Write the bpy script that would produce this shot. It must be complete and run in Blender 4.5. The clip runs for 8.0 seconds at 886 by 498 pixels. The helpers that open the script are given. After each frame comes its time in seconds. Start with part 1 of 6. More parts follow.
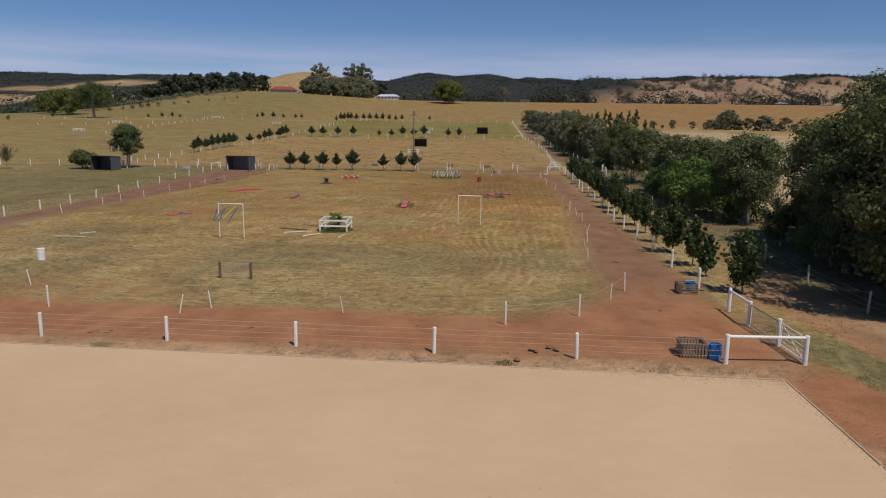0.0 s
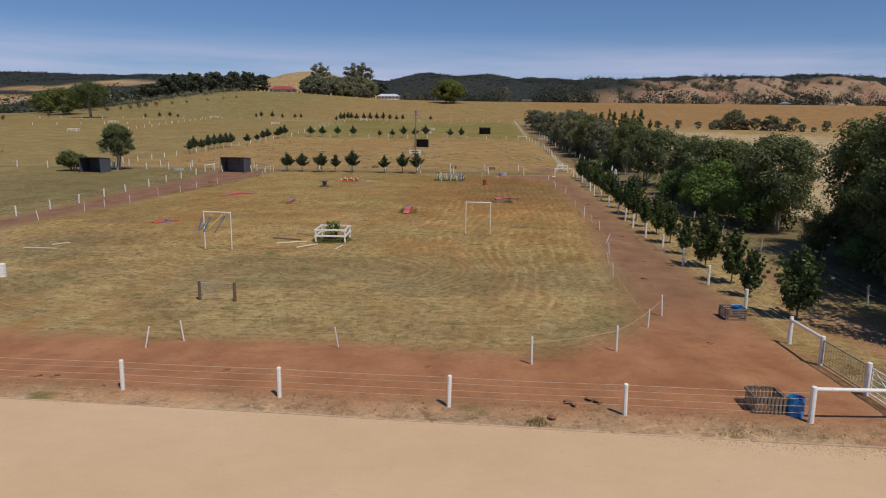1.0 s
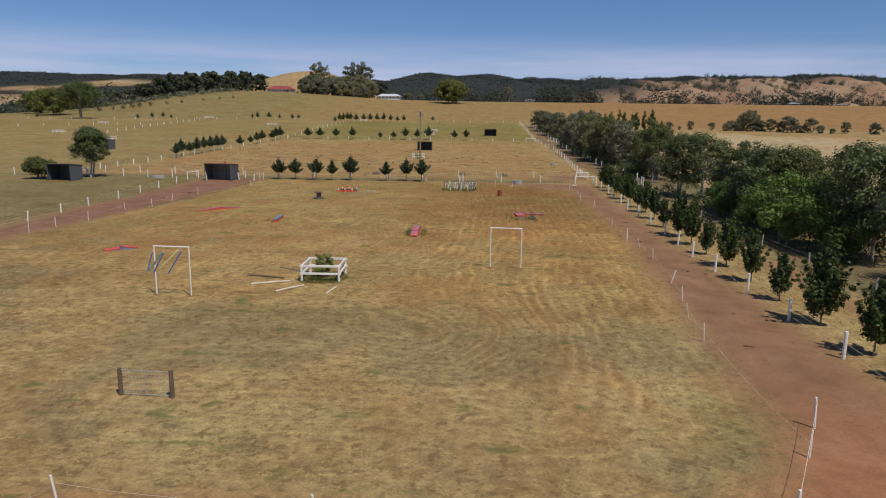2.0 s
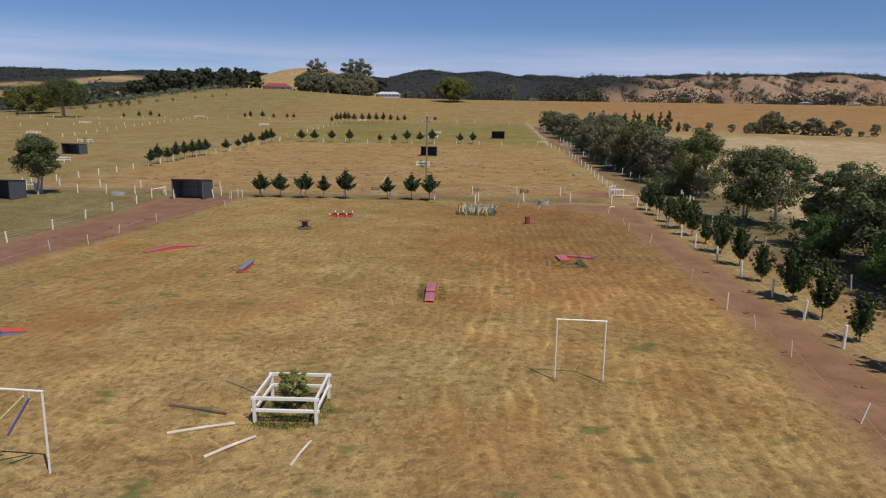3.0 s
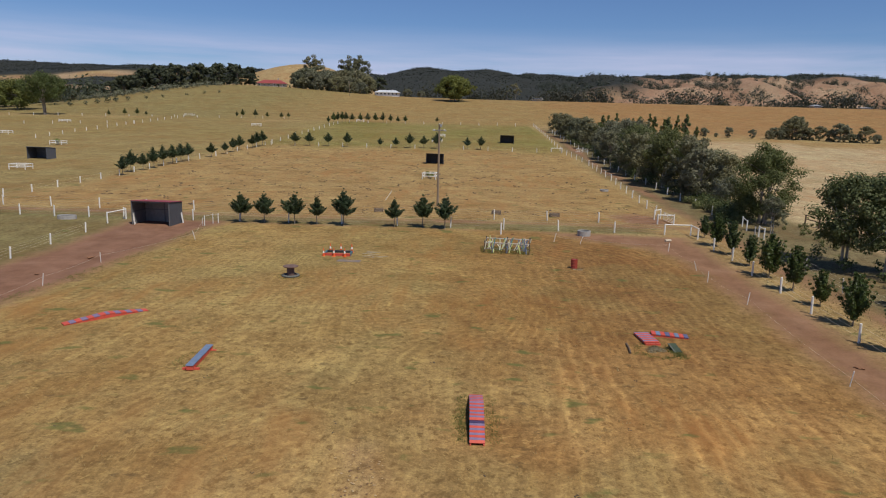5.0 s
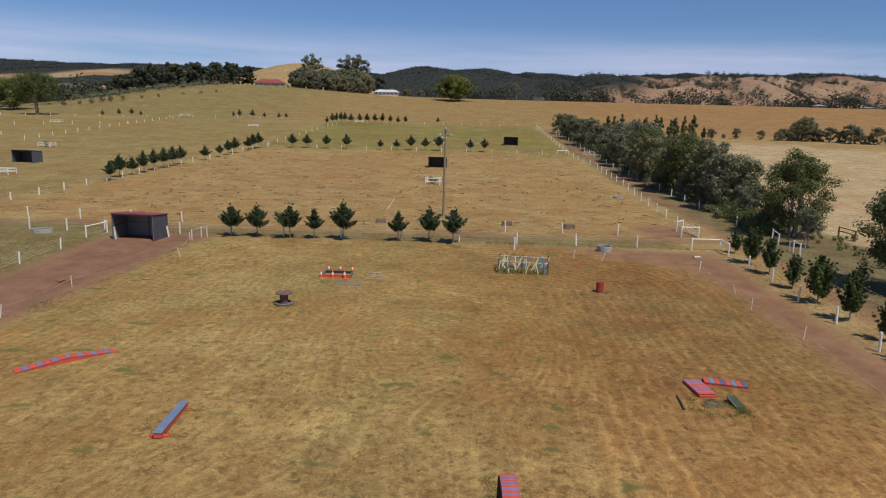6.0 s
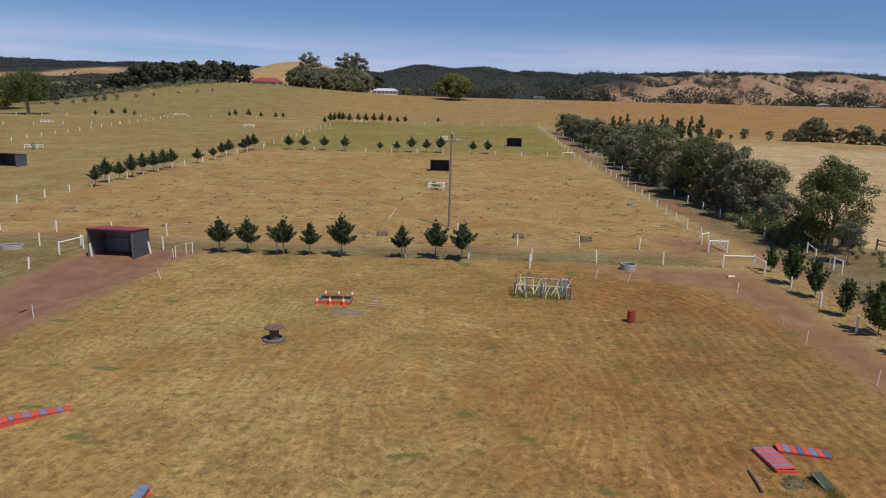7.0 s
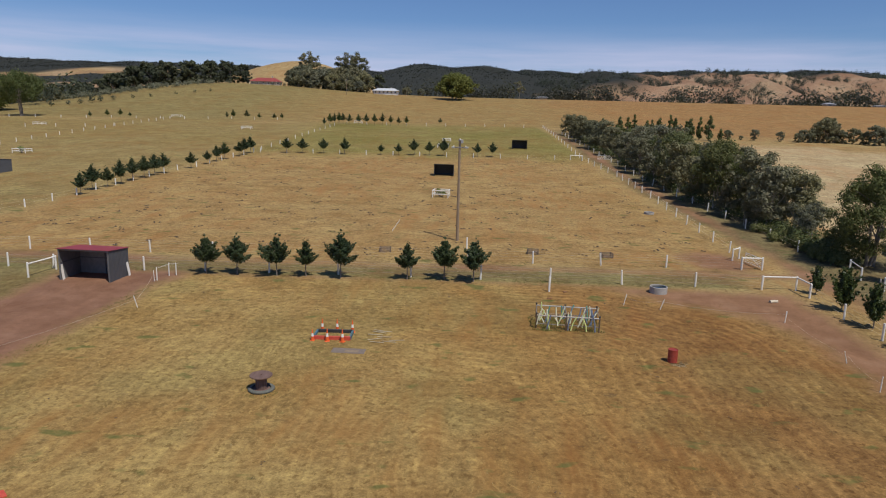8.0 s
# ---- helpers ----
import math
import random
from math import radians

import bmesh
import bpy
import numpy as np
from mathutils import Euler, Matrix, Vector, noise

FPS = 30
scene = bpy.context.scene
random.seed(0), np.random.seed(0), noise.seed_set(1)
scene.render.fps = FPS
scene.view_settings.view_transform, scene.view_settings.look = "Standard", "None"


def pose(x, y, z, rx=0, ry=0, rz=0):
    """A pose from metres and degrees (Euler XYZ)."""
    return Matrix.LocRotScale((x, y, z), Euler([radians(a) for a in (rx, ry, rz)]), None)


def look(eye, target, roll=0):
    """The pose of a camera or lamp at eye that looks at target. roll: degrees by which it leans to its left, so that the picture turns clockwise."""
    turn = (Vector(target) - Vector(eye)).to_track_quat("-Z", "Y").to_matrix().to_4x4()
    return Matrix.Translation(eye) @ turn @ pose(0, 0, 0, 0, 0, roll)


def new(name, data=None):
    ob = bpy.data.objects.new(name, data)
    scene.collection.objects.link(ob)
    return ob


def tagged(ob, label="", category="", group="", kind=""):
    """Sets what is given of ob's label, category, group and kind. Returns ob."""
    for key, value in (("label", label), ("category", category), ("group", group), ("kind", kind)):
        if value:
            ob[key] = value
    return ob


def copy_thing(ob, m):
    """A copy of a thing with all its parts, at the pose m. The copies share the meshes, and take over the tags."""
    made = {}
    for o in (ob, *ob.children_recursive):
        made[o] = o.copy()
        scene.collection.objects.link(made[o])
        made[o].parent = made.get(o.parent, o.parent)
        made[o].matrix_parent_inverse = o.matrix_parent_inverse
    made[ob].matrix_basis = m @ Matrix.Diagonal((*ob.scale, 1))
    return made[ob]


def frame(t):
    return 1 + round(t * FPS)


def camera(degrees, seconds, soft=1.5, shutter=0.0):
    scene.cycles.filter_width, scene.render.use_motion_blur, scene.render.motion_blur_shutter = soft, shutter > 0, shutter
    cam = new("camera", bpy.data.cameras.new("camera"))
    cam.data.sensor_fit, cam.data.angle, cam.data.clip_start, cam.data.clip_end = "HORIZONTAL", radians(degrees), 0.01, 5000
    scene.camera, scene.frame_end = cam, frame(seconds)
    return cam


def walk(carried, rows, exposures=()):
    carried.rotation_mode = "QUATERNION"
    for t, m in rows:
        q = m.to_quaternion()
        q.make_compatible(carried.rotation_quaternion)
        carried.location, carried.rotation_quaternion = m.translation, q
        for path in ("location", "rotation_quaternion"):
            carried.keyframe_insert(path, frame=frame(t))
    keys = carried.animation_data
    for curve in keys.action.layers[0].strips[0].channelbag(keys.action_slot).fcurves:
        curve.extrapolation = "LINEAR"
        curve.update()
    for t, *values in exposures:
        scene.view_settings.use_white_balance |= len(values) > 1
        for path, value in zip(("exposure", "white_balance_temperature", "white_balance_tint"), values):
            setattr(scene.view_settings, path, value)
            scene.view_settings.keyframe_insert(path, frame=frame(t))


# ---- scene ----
cam = camera(66.7, 8.0, soft=1.1)
PATH = [
    (0, (4.531, -23.204, 10.148), (4.454, -21.239, 9.782), 0.7),
    (0.5, (4.176, -20.821, 10.162), (4.099, -18.857, 9.796), 0.7),
    (1, (3.714, -17.64, 10.186), (3.636, -15.676, 9.82), 0.7),
    (1.5, (2.904, -12.517, 10.225), (2.825, -10.552, 9.86), 0.7),
    (1.7, (2.437, -9.738, 10.28), (2.359, -7.773, 9.916), 0.7),
    (2.8, (-0.571, 11.403, 12.076), (-0.647, 13.366, 11.702), 0.8),
    (3, (-1.162, 14.707, 12.297), (-1.235, 16.67, 11.923), 0.9),
    (3.5, (-2.427, 21.326, 12.833), (-2.495, 23.289, 12.456), 1.3),
    (4, (-3.276, 26.068, 13.242), (-3.343, 28.031, 12.865), 1.4),
    (5.5, (-5.342, 36.048, 14.297), (-5.4, 38.01, 13.915), 1.5),
    (6, (-6.004, 39.638, 14.63), (-6.061, 41.6, 14.247), 1.5),
    (6.5, (-6.576, 42.967, 14.999), (-6.631, 44.928, 14.613), 1.5),
    (7, (-7.271, 46.556, 15.323), (-7.323, 48.518, 14.935), 1.5),
    (7.5, (-7.807, 49.924, 15.641), (-7.859, 51.885, 15.252), 1.5),
    (8, (-8.399, 53.507, 16.0), (-8.452, 55.468, 15.61), 1.4),
]
walk(cam, [(t, look(eye, target, roll)) for t, eye, target, roll in PATH], [(0, -0.2), (0.8, -0.15), (1.7, -0.04), (2.8, 0.0), (8, 0.02)])

# ---------------------------------------------------------------- light
SUN_FROM = Vector((0.31, -0.39, 0.866)).normalized()
world = bpy.data.worlds.new("world")
scene.world = world
world.use_nodes = True
wn, wl = world.node_tree.nodes, world.node_tree.links
sky = wn.new("ShaderNodeTexSky")
sky.sky_type = 'NISHITA'
sky.sun_disc = False
sky.sun_elevation = math.asin(SUN_FROM.z)
sky.sun_rotation = math.atan2(SUN_FROM.x, SUN_FROM.y)
sky.altitude = 400
sky.air_density = 0.9
sky.dust_density = 0.25
sky.ozone_density = 2.5
wc = wn.new("ShaderNodeTexCoord")
wm = wn.new("ShaderNodeMapping")
wm.inputs["Scale"].default_value = (1.2, 1.2, 16.0)
wl.new(wc.outputs["Generated"], wm.inputs["Vector"])
cloud = wn.new("ShaderNodeTexNoise")
cloud.inputs["Scale"].default_value = 1.6
cloud.inputs["Detail"].default_value = 6
cloud.inputs["Roughness"].default_value = 0.55
wl.new(wm.outputs[0], cloud.inputs["Vector"])
ramp = wn.new("ShaderNodeValToRGB")
ramp.color_ramp.elements[0].position, ramp.color_ramp.elements[1].position = 0.28, 0.60
wl.new(cloud.outputs["Fac"], ramp.inputs["Fac"])
sep = wn.new("ShaderNodeSeparateXYZ")
wl.new(wc.outputs["Generated"], sep.inputs[0])
band = wn.new("ShaderNodeValToRGB")          # thin cloud lies low over the hills
cr = band.color_ramp
cr.elements[0].position, cr.elements[0].color = 0.0, (0.92, 0.92, 0.92, 1)
cr.elements[1].position, cr.elements[1].color = 0.13, (0, 0, 0, 1)
e = cr.elements.new(0.085)
e.color = (0.72, 0.72, 0.72, 1)
e = cr.elements.new(0.105)
e.color = (0.2, 0.2, 0.2, 1)
wl.new(sep.outputs[2], band.inputs["Fac"])
mul = wn.new("ShaderNodeMath")
mul.operation = 'MULTIPLY'
wl.new(ramp.outputs[0], mul.inputs[0])
wl.new(band.outputs[0], mul.inputs[1])
cmix = wn.new("ShaderNodeMix")
cmix.data_type = 'RGBA'
cmix.inputs["B"].default_value = (8.3, 8.5, 11.5, 1)
wl.new(mul.outputs[0], cmix.inputs["Factor"])
tint = wn.new("ShaderNodeMix")
tint.data_type, tint.blend_type = 'RGBA', 'MULTIPLY'
tint.inputs["Factor"].default_value = 1.0
tint.inputs["B"].default_value = (0.77, 0.95, 1.26, 1)
wl.new(sky.outputs[0], tint.inputs["A"])
wl.new(tint.outputs["Result"], cmix.inputs["A"])
wl.new(cmix.outputs["Result"], wn["Background"].inputs["Color"])
wn["Background"].inputs["Strength"].default_value = 0.066

sun = new("sun", bpy.data.lights.new("sun", "SUN"))
sun.data.energy = 3.6
sun.data.angle = radians(0.6)
sun.data.color = (1.0, 0.94, 0.84)
sun.matrix_world = look(SUN_FROM * 300, (0, 0, 0))


# ---------------------------------------------------------------- terrain
def smooth(a, b, v):
    k = min(1.0, max(0.0, (v - a) / (b - a)))
    return k * k * (3 - 2 * k)


PROFILE = [(-400, 0.3), (6, 0.3), (18, -0.3), (42, -0.3), (60, -0.35), (78, -0.1), (98, 0.0), (116, 0.4), (145, 0.7),
           (168, 1.15), (190, 1.9), (210, 2.5), (240, 4.3), (265, 5.7), (320, 8.8), (370, 11.2), (400, 12.5), (500, 21.0),
           (585, 29.0), (640, 31.0), (760, 24.0), (1000, 14.0), (5200, 14.0)]


def profile(y):
    p = PROFILE
    if y <= p[0][0]:
        return p[0][1]
    for i in range(len(p) - 1):
        (a, za), (b, zb) = p[i], p[i + 1]
        if y <= b:
            def slope(j):
                return (p[j + 1][1] - p[j - 1][1]) / (p[j + 1][0] - p[j - 1][0]) if 0 < j < len(p) - 1 else 0.0
            h, k = b - a, (y - a) / (b - a)
            return ((2 * k**3 - 3 * k * k + 1) * za + (k**3 - 2 * k * k + k) * h * slope(i)
                    + (3 * k * k - 2 * k**3) * zb + (k**3 - k * k) * h * slope(i + 1))
    return p[-1][1]


def fold(x, y):
    """Rounded spurs and gullies of the eastern hills: high on the spurs, low in the gullies."""
    a = noise.noise(Vector((x / 150 + 0.6 * noise.noise(Vector((x / 300, y / 300, 2))), y / 420, 4)))
    b = noise.noise(Vector((x / 62, y / 170, 9)))
    return 0.6 - 1.5 * abs(a) + 0.3 * b


def ground(x, y):
    """Height of the land: flat paddocks, a ridge with the house, far hills."""
    z = profile(y)
    if y > 380:
        k = smooth(380, 600, y)
        z += k * 7 * math.exp(-((x + 190) / 90) ** 2)
        z -= k * 22 * smooth(-230, -380, x)
    if y > 800:
        z += 91 * math.exp(-((x + 320) / 175) ** 2 - ((y - 1180) / 190) ** 2)
    if y > 1400:
        n = noise.fractal(Vector((x / 900, y / 900, 3.1)), 1.0, 2.1, 4)
        far = smooth(1400, 3300, y)
        spur = smooth(1500, 2500, y) * smooth(230, 450, x) * (1 - smooth(2150, 2800, y))
        z += far * (220 + 12 * smooth(300, 2400, x) + 22 * n) + spur * (14 + 40 * noise.noise(Vector((x / 330, y / 420, 8))) + 66 * fold(x, y))
        z += far * (13 * noise.noise(Vector((x / 160, y / 160, 1.7))) + 12 * noise.noise(Vector((x / 85, y / 110, 5.7))))
        z -= 18 * far * math.exp(-((x - 560) / 160) ** 2)
    return z


def inside(px, py, poly):
    """Signed distance of points to a polygon: positive inside."""
    d = np.full(px.shape, 1e9)
    odd = np.zeros(px.shape, bool)
    for (ax, ay), (bx, by) in zip(poly, poly[1:] + poly[:1]):
        ex, ey = bx - ax, by - ay
        k = np.clip(((px - ax) * ex + (py - ay) * ey) / (ex * ex + ey * ey), 0, 1)
        d = np.minimum(d, np.hypot(px - ax - k * ex, py - ay - k * ey))
        if ay != by:
            odd ^= ((ay > py) != (by > py)) & (px < ex * (py - ay) / ey + ax)
    return np.where(odd, d, -d)


# ---------------------------------------------------------------- materials
def nodes_of(name):
    m = bpy.data.materials.new(name)
    m.use_nodes = True
    nt = m.node_tree
    return m, nt.nodes, nt.links, nt.nodes["Principled BSDF"]


def noise_node(n, l, src, scale, detail=4, rough=0.55, stretch=None):
    if stretch:
        mp = n.new("ShaderNodeMapping")
        mp.inputs["Scale"].default_value = stretch
        l.new(src, mp.inputs["Vector"])
        src = mp.outputs[0]
    t = n.new("ShaderNodeTexNoise")
    t.inputs["Scale"].default_value = scale
    t.inputs["Detail"].default_value = detail
    t.inputs["Roughness"].default_value = rough
    l.new(src, t.inputs["Vector"])
    return t.outputs["Fac"]


def ramp_node(n, l, fac, *stops):
    r = n.new("ShaderNodeValToRGB")
    c = r.color_ramp
    while len(c.elements) < len(stops):
        c.elements.new(0.5)
    for e, (p, col) in zip(c.elements, stops):
        e.position = p
        e.color = (*col, 1) if isinstance(col, tuple) else (col, col, col, 1)
    l.new(fac, r.inputs["Fac"])
    return r.outputs["Color"]


def mix_node(n, l, fac, a, b, mode='MIX'):
    m = n.new("ShaderNodeMix")
    m.data_type = 'RGBA'
    m.blend_type = mode
    for key, v in (("Factor", fac), ("A", a), ("B", b)):
        if isinstance(v, (int, float)):
            m.inputs[key].default_value = v
        elif isinstance(v, tuple):
            m.inputs[key].default_value = (*v, 1)
        else:
            l.new(v, m.inputs[key])
    return m.outputs["Result"]


def math_node(n, l, op, a, b=0.0, c=0.0, clamp=False):
    m = n.new("ShaderNodeMath")
    m.operation = op
    m.use_clamp = clamp
    for i, v in enumerate((a, b, c)):
        if isinstance(v, (int, float)):
            m.inputs[i].default_value = v
        else:
            l.new(v, m.inputs[i])
    return m.outputs[0]


def bump(n, l, bsdf, height, strength=0.4, distance=0.02):
    b = n.new("ShaderNodeBump")
    b.inputs["Strength"].default_value = strength
    b.inputs["Distance"].default_value = distance
    l.new(height, b.inputs["Height"])
    l.new(b.outputs[0], bsdf.inputs["Normal"])


def surface(name, dark, light, scale=6.0, rough=0.75, metal=0.0, wear=None, stretch=None, bumpy=0.25, vary=0.12):
    """Painted, weathered or plain surface: two colours over two scales of noise, wear spots, fine relief."""
    m, n, l, b = nodes_of(name)
    src = n.new("ShaderNodeTexCoord").outputs["Object"]
    fine = noise_node(n, l, src, scale, 6, 0.6, stretch)
    col = ramp_node(n, l, fine, (0.3, dark), (0.7, light))
    big = noise_node(n, l, src, scale * 0.17, 3)
    col = mix_node(n, l, vary * 2, col, ramp_node(n, l, big, (0.3, 0.55), (0.7, 1.0)), 'MULTIPLY')
    if wear:
        spots = noise_node(n, l, src, scale * 1.7, 8, 0.7)
        col = mix_node(n, l, ramp_node(n, l, spots, (0.6, 0.0), (0.68, 1.0)), col, wear)
    info = n.new("ShaderNodeObjectInfo").outputs["Random"]
    k = math_node(n, l, 'MULTIPLY_ADD', info, vary, 1 - vary * 0.5)
    col = mix_node(n, l, 1.0, col, k, 'MULTIPLY')
    l.new(col, b.inputs["Base Color"])
    l.new(math_node(n, l, 'MULTIPLY_ADD', fine, 0.25, rough - 0.12, clamp=True), b.inputs["Roughness"])
    b.inputs["Metallic"].default_value = metal
    bump(n, l, b, fine, bumpy, 0.01)
    return m


def foliage(name, dark, light, warm=None, gloss=0.6):
    m, n, l, b = nodes_of(name)
    g = n.new("ShaderNodeNewGeometry")
    isl = g.outputs["Random Per Island"]
    col = ramp_node(n, l, isl, (0.0, tuple(0.7 * d + 0.3 * k for d, k in zip(dark, light))), (0.9, light), (1.0, warm or light))
    big = noise_node(n, l, g.outputs["Position"], 0.45, 3)
    col = mix_node(n, l, 0.55, col, ramp_node(n, l, big, (0.3, 0.65), (0.7, 1.15)), 'MULTIPLY')
    rnd = n.new("ShaderNodeObjectInfo").outputs["Random"]
    col = mix_node(n, l, 1.0, col, ramp_node(n, l, rnd, (0.0, (0.80, 0.86, 0.86)), (0.4, (1.08, 1.0, 0.86)), (0.7, (0.95, 1.0, 1.1)), (1.0, (1.22, 1.16, 0.95))), 'MULTIPLY')
    l.new(col, b.inputs["Base Color"])
    b.inputs["Roughness"].default_value = gloss
    b.inputs["Specular IOR Level"].default_value = 0.25
    tr = n.new("ShaderNodeBsdfTranslucent")
    l.new(mix_node(n, l, 0.5, col, (0.07, 0.10, 0.015)), tr.inputs["Color"])
    mx = n.new("ShaderNodeMixShader")
    mx.inputs[0].default_value = 0.33
    l.new(b.outputs[0], mx.inputs[1])
    l.new(tr.outputs[0], mx.inputs[2])
    l.new(mx.outputs[0], n["Material Output"].inputs["Surface"])
    return m


def ground_material():
    m, n, l, b = nodes_of("land")
    pos = n.new("ShaderNodeNewGeometry").outputs["Position"]

    def attr(name, out):
        a = n.new("ShaderNodeAttribute")
        a.attribute_name = name
        return a.outputs[out]
    base, dirt, lane, wood, mown = attr("base", "Color"), attr("dirt", "Fac"), attr("lane", "Fac"), attr("wood", "Fac"), attr("mown", "Fac")
    broad = noise_node(n, l, pos, 0.045, 4)
    mid = noise_node(n, l, pos, 0.32, 5, 0.6)
    fine = noise_node(n, l, pos, 2.2, 6, 0.65)
    grain = noise_node(n, l, pos, 9.0, 5, 0.7)
    streak = noise_node(n, l, pos, 0.55, 6, 0.65, (1.0, 0.22, 1.0))
    # dry sward
    col = mix_node(n, l, 0.36, base, ramp_node(n, l, mid, (0.3, (0.58, 0.52, 0.47)), (0.5, (0.98, 0.97, 0.96)), (0.7, (1.36, 1.37, 1.30))), 'MULTIPLY')
    col = mix_node(n, l, 0.6, col, ramp_node(n, l, fine, (0.32, (0.46, 0.43, 0.40)), (0.5, (1.0, 1.0, 1.0)), (0.66, (1.42, 1.44, 1.36))), 'MULTIPLY')
    col = mix_node(n, l, 0.6, col, ramp_node(n, l, grain, (0.3, 0.5), (0.7, 1.5)), 'MULTIPLY')
    speck = noise_node(n, l, pos, 1.1, 4, 0.6, (0.75, 1.3, 1))
    col = mix_node(n, l, ramp_node(n, l, speck, (0.63, 0.0), (0.69, 0.55)), col, (0.10, 0.07, 0.035))
    sp = n.new("ShaderNodeSeparateXYZ")
    l.new(pos, sp.inputs[0])
    cb = n.new("ShaderNodeCombineXYZ")
    l.new(math_node(n, l, 'MULTIPLY', lane, 2.6), cb.inputs[0])
    l.new(math_node(n, l, 'MULTIPLY', sp.outputs[0], 0.34), cb.inputs[1])
    l.new(math_node(n, l, 'MULTIPLY', sp.outputs[1], 0.34), cb.inputs[2])
    comb = noise_node(n, l, cb.outputs[0], 1.0, 5, 0.62)
    thin = ramp_node(n, l, mid, (0.35, 0.25), (0.65, 1.0))
    col = mix_node(n, l, math_node(n, l, 'MULTIPLY', thin, 0.6), col, ramp_node(n, l, comb, (0.32, (0.80, 0.76, 0.72)), (0.5, (0.98, 0.98, 0.98)), (0.64, (1.32, 1.35, 1.28))), 'MULTIPLY')
    patch = noise_node(n, l, pos, 0.14, 4, 0.6)
    col = mix_node(n, l, 0.7, col, ramp_node(n, l, patch, (0.34, (0.78, 0.70, 0.62)), (0.5, (1.0, 1.0, 1.0)), (0.66, (1.14, 1.22, 1.24))), 'MULTIPLY')
    warp = n.new("ShaderNodeTexNoise")
    warp.inputs["Scale"].default_value = 0.11
    l.new(pos, warp.inputs["Vector"])
    wv = n.new("ShaderNodeVectorMath")
    wv.operation = 'MULTIPLY_ADD'
    l.new(warp.outputs["Color"], wv.inputs[0])
    wv.inputs[1].default_value = (9, 9, 0)
    l.new(pos, wv.inputs[2])
    swirl = noise_node(n, l, wv.outputs[0], 0.7, 6, 0.7, (0.9, 1.15, 1.0))
    col = mix_node(n, l, 0.3, col, ramp_node(n, l, swirl, (0.34, (0.66, 0.60, 0.54)), (0.5, (1.0, 1.0, 1.0)), (0.64, (1.32, 1.34, 1.32))), 'MULTIPLY')
    # stubble crowns, cut straw and small dark gaps between them
    gap = noise_node(n, l, pos, 2.3, 5, 0.66, (1.0, 0.75, 1.0))
    col = mix_node(n, l, ramp_node(n, l, gap, (0.555, 0.0), (0.64, 0.78)), col, mix_node(n, l, 1.0, base, (0.50, 0.45, 0.40), 'MULTIPLY'))
    straw = noise_node(n, l, wv.outputs[0], 4.6, 3, 0.6, (1.0, 0.7, 1.0))
    col = mix_node(n, l, ramp_node(n, l, straw, (0.58, 0.0), (0.68, 0.55)), col, mix_node(n, l, 1.0, base, (1.55, 1.60, 1.50), 'MULTIPLY'))
    # bare reddish ground showing through, and green regrowth
    bare = math_node(n, l, 'MULTIPLY', ramp_node(n, l, broad, (0.44, 0.0), (0.62, 1.0)), ramp_node(n, l, streak, (0.42, 0.0), (0.66, 0.8)))
    col = mix_node(n, l, bare, col, mix_node(n, l, 1.0, base, (0.98, 0.74, 0.62), 'MULTIPLY'))
    tuft = noise_node(n, l, pos, 0.62, 3, 0.5, (0.6, 1.1, 1))
    green = math_node(n, l, 'MULTIPLY', ramp_node(n, l, tuft, (0.635, 0.0), (0.71, 0.72)), math_node(n, l, 'SUBTRACT', 1.0, wood, clamp=True))
    col = mix_node(n, l, green, col, (0.10, 0.118, 0.034))
    # mower swaths
    swath = math_node(n, l, 'SINE', math_node(n, l, 'MULTIPLY_ADD', lane, 6.6, math_node(n, l, 'MULTIPLY_ADD', fine, 4.0, math_node(n, l, 'MULTIPLY_ADD', broad, 26.0, math_node(n, l, 'MULTIPLY', mid, 9.0)))))
    swath = math_node(n, l, 'MULTIPLY_ADD', swath, 0.5, 0.5)
    worn = math_node(n, l, 'MULTIPLY', mown, math_node(n, l, 'MULTIPLY', ramp_node(n, l, streak, (0.42, 0.1), (0.62, 1.0)), ramp_node(n, l, patch, (0.36, 0.35), (0.56, 1.0))))
    col = mix_node(n, l, worn, col, mix_node(n, l, 1.0, col, ramp_node(n, l, swath, (0.0, (0.90, 0.87, 0.84)), (0.55, (0.96, 0.96, 0.95)), (0.8, (1.16, 1.17, 1.16)), (1.0, (1.36, 1.40, 1.38))), 'MULTIPLY'))
    # beaten red earth of the track
    edge = math_node(n, l, 'ADD', dirt, math_node(n, l, 'MULTIPLY_ADD', fine, 2.6, math_node(n, l, 'MULTIPLY_ADD', mid, 3.2, -2.9)))
    mask = ramp_node(n, l, math_node(n, l, 'MULTIPLY_ADD', edge, 0.42, 0.5, clamp=True), (0.0, 0.0), (1.0, 1.0))
    earth = mix_node(n, l, 1.0, attr("soil", "Color"), ramp_node(n, l, mid, (0.3, (0.8, 0.76, 0.72)), (0.55, (1.0, 1.0, 1.0)), (0.75, (1.14, 1.22, 1.3))), 'MULTIPLY')
    earth = mix_node(n, l, 0.5, earth, ramp_node(n, l, streak, (0.3, 0.7), (0.7, 1.15)), 'MULTIPLY')
    earth = mix_node(n, l, 0.32, earth, ramp_node(n, l, grain, (0.3, 0.5), (0.65, 1.25)), 'MULTIPLY')
    earth = mix_node(n, l, ramp_node(n, l, gap, (0.60, 0.0), (0.68, 0.35)), earth, mix_node(n, l, 1.0, earth, (0.55, 0.52, 0.5), 'MULTIPLY'))
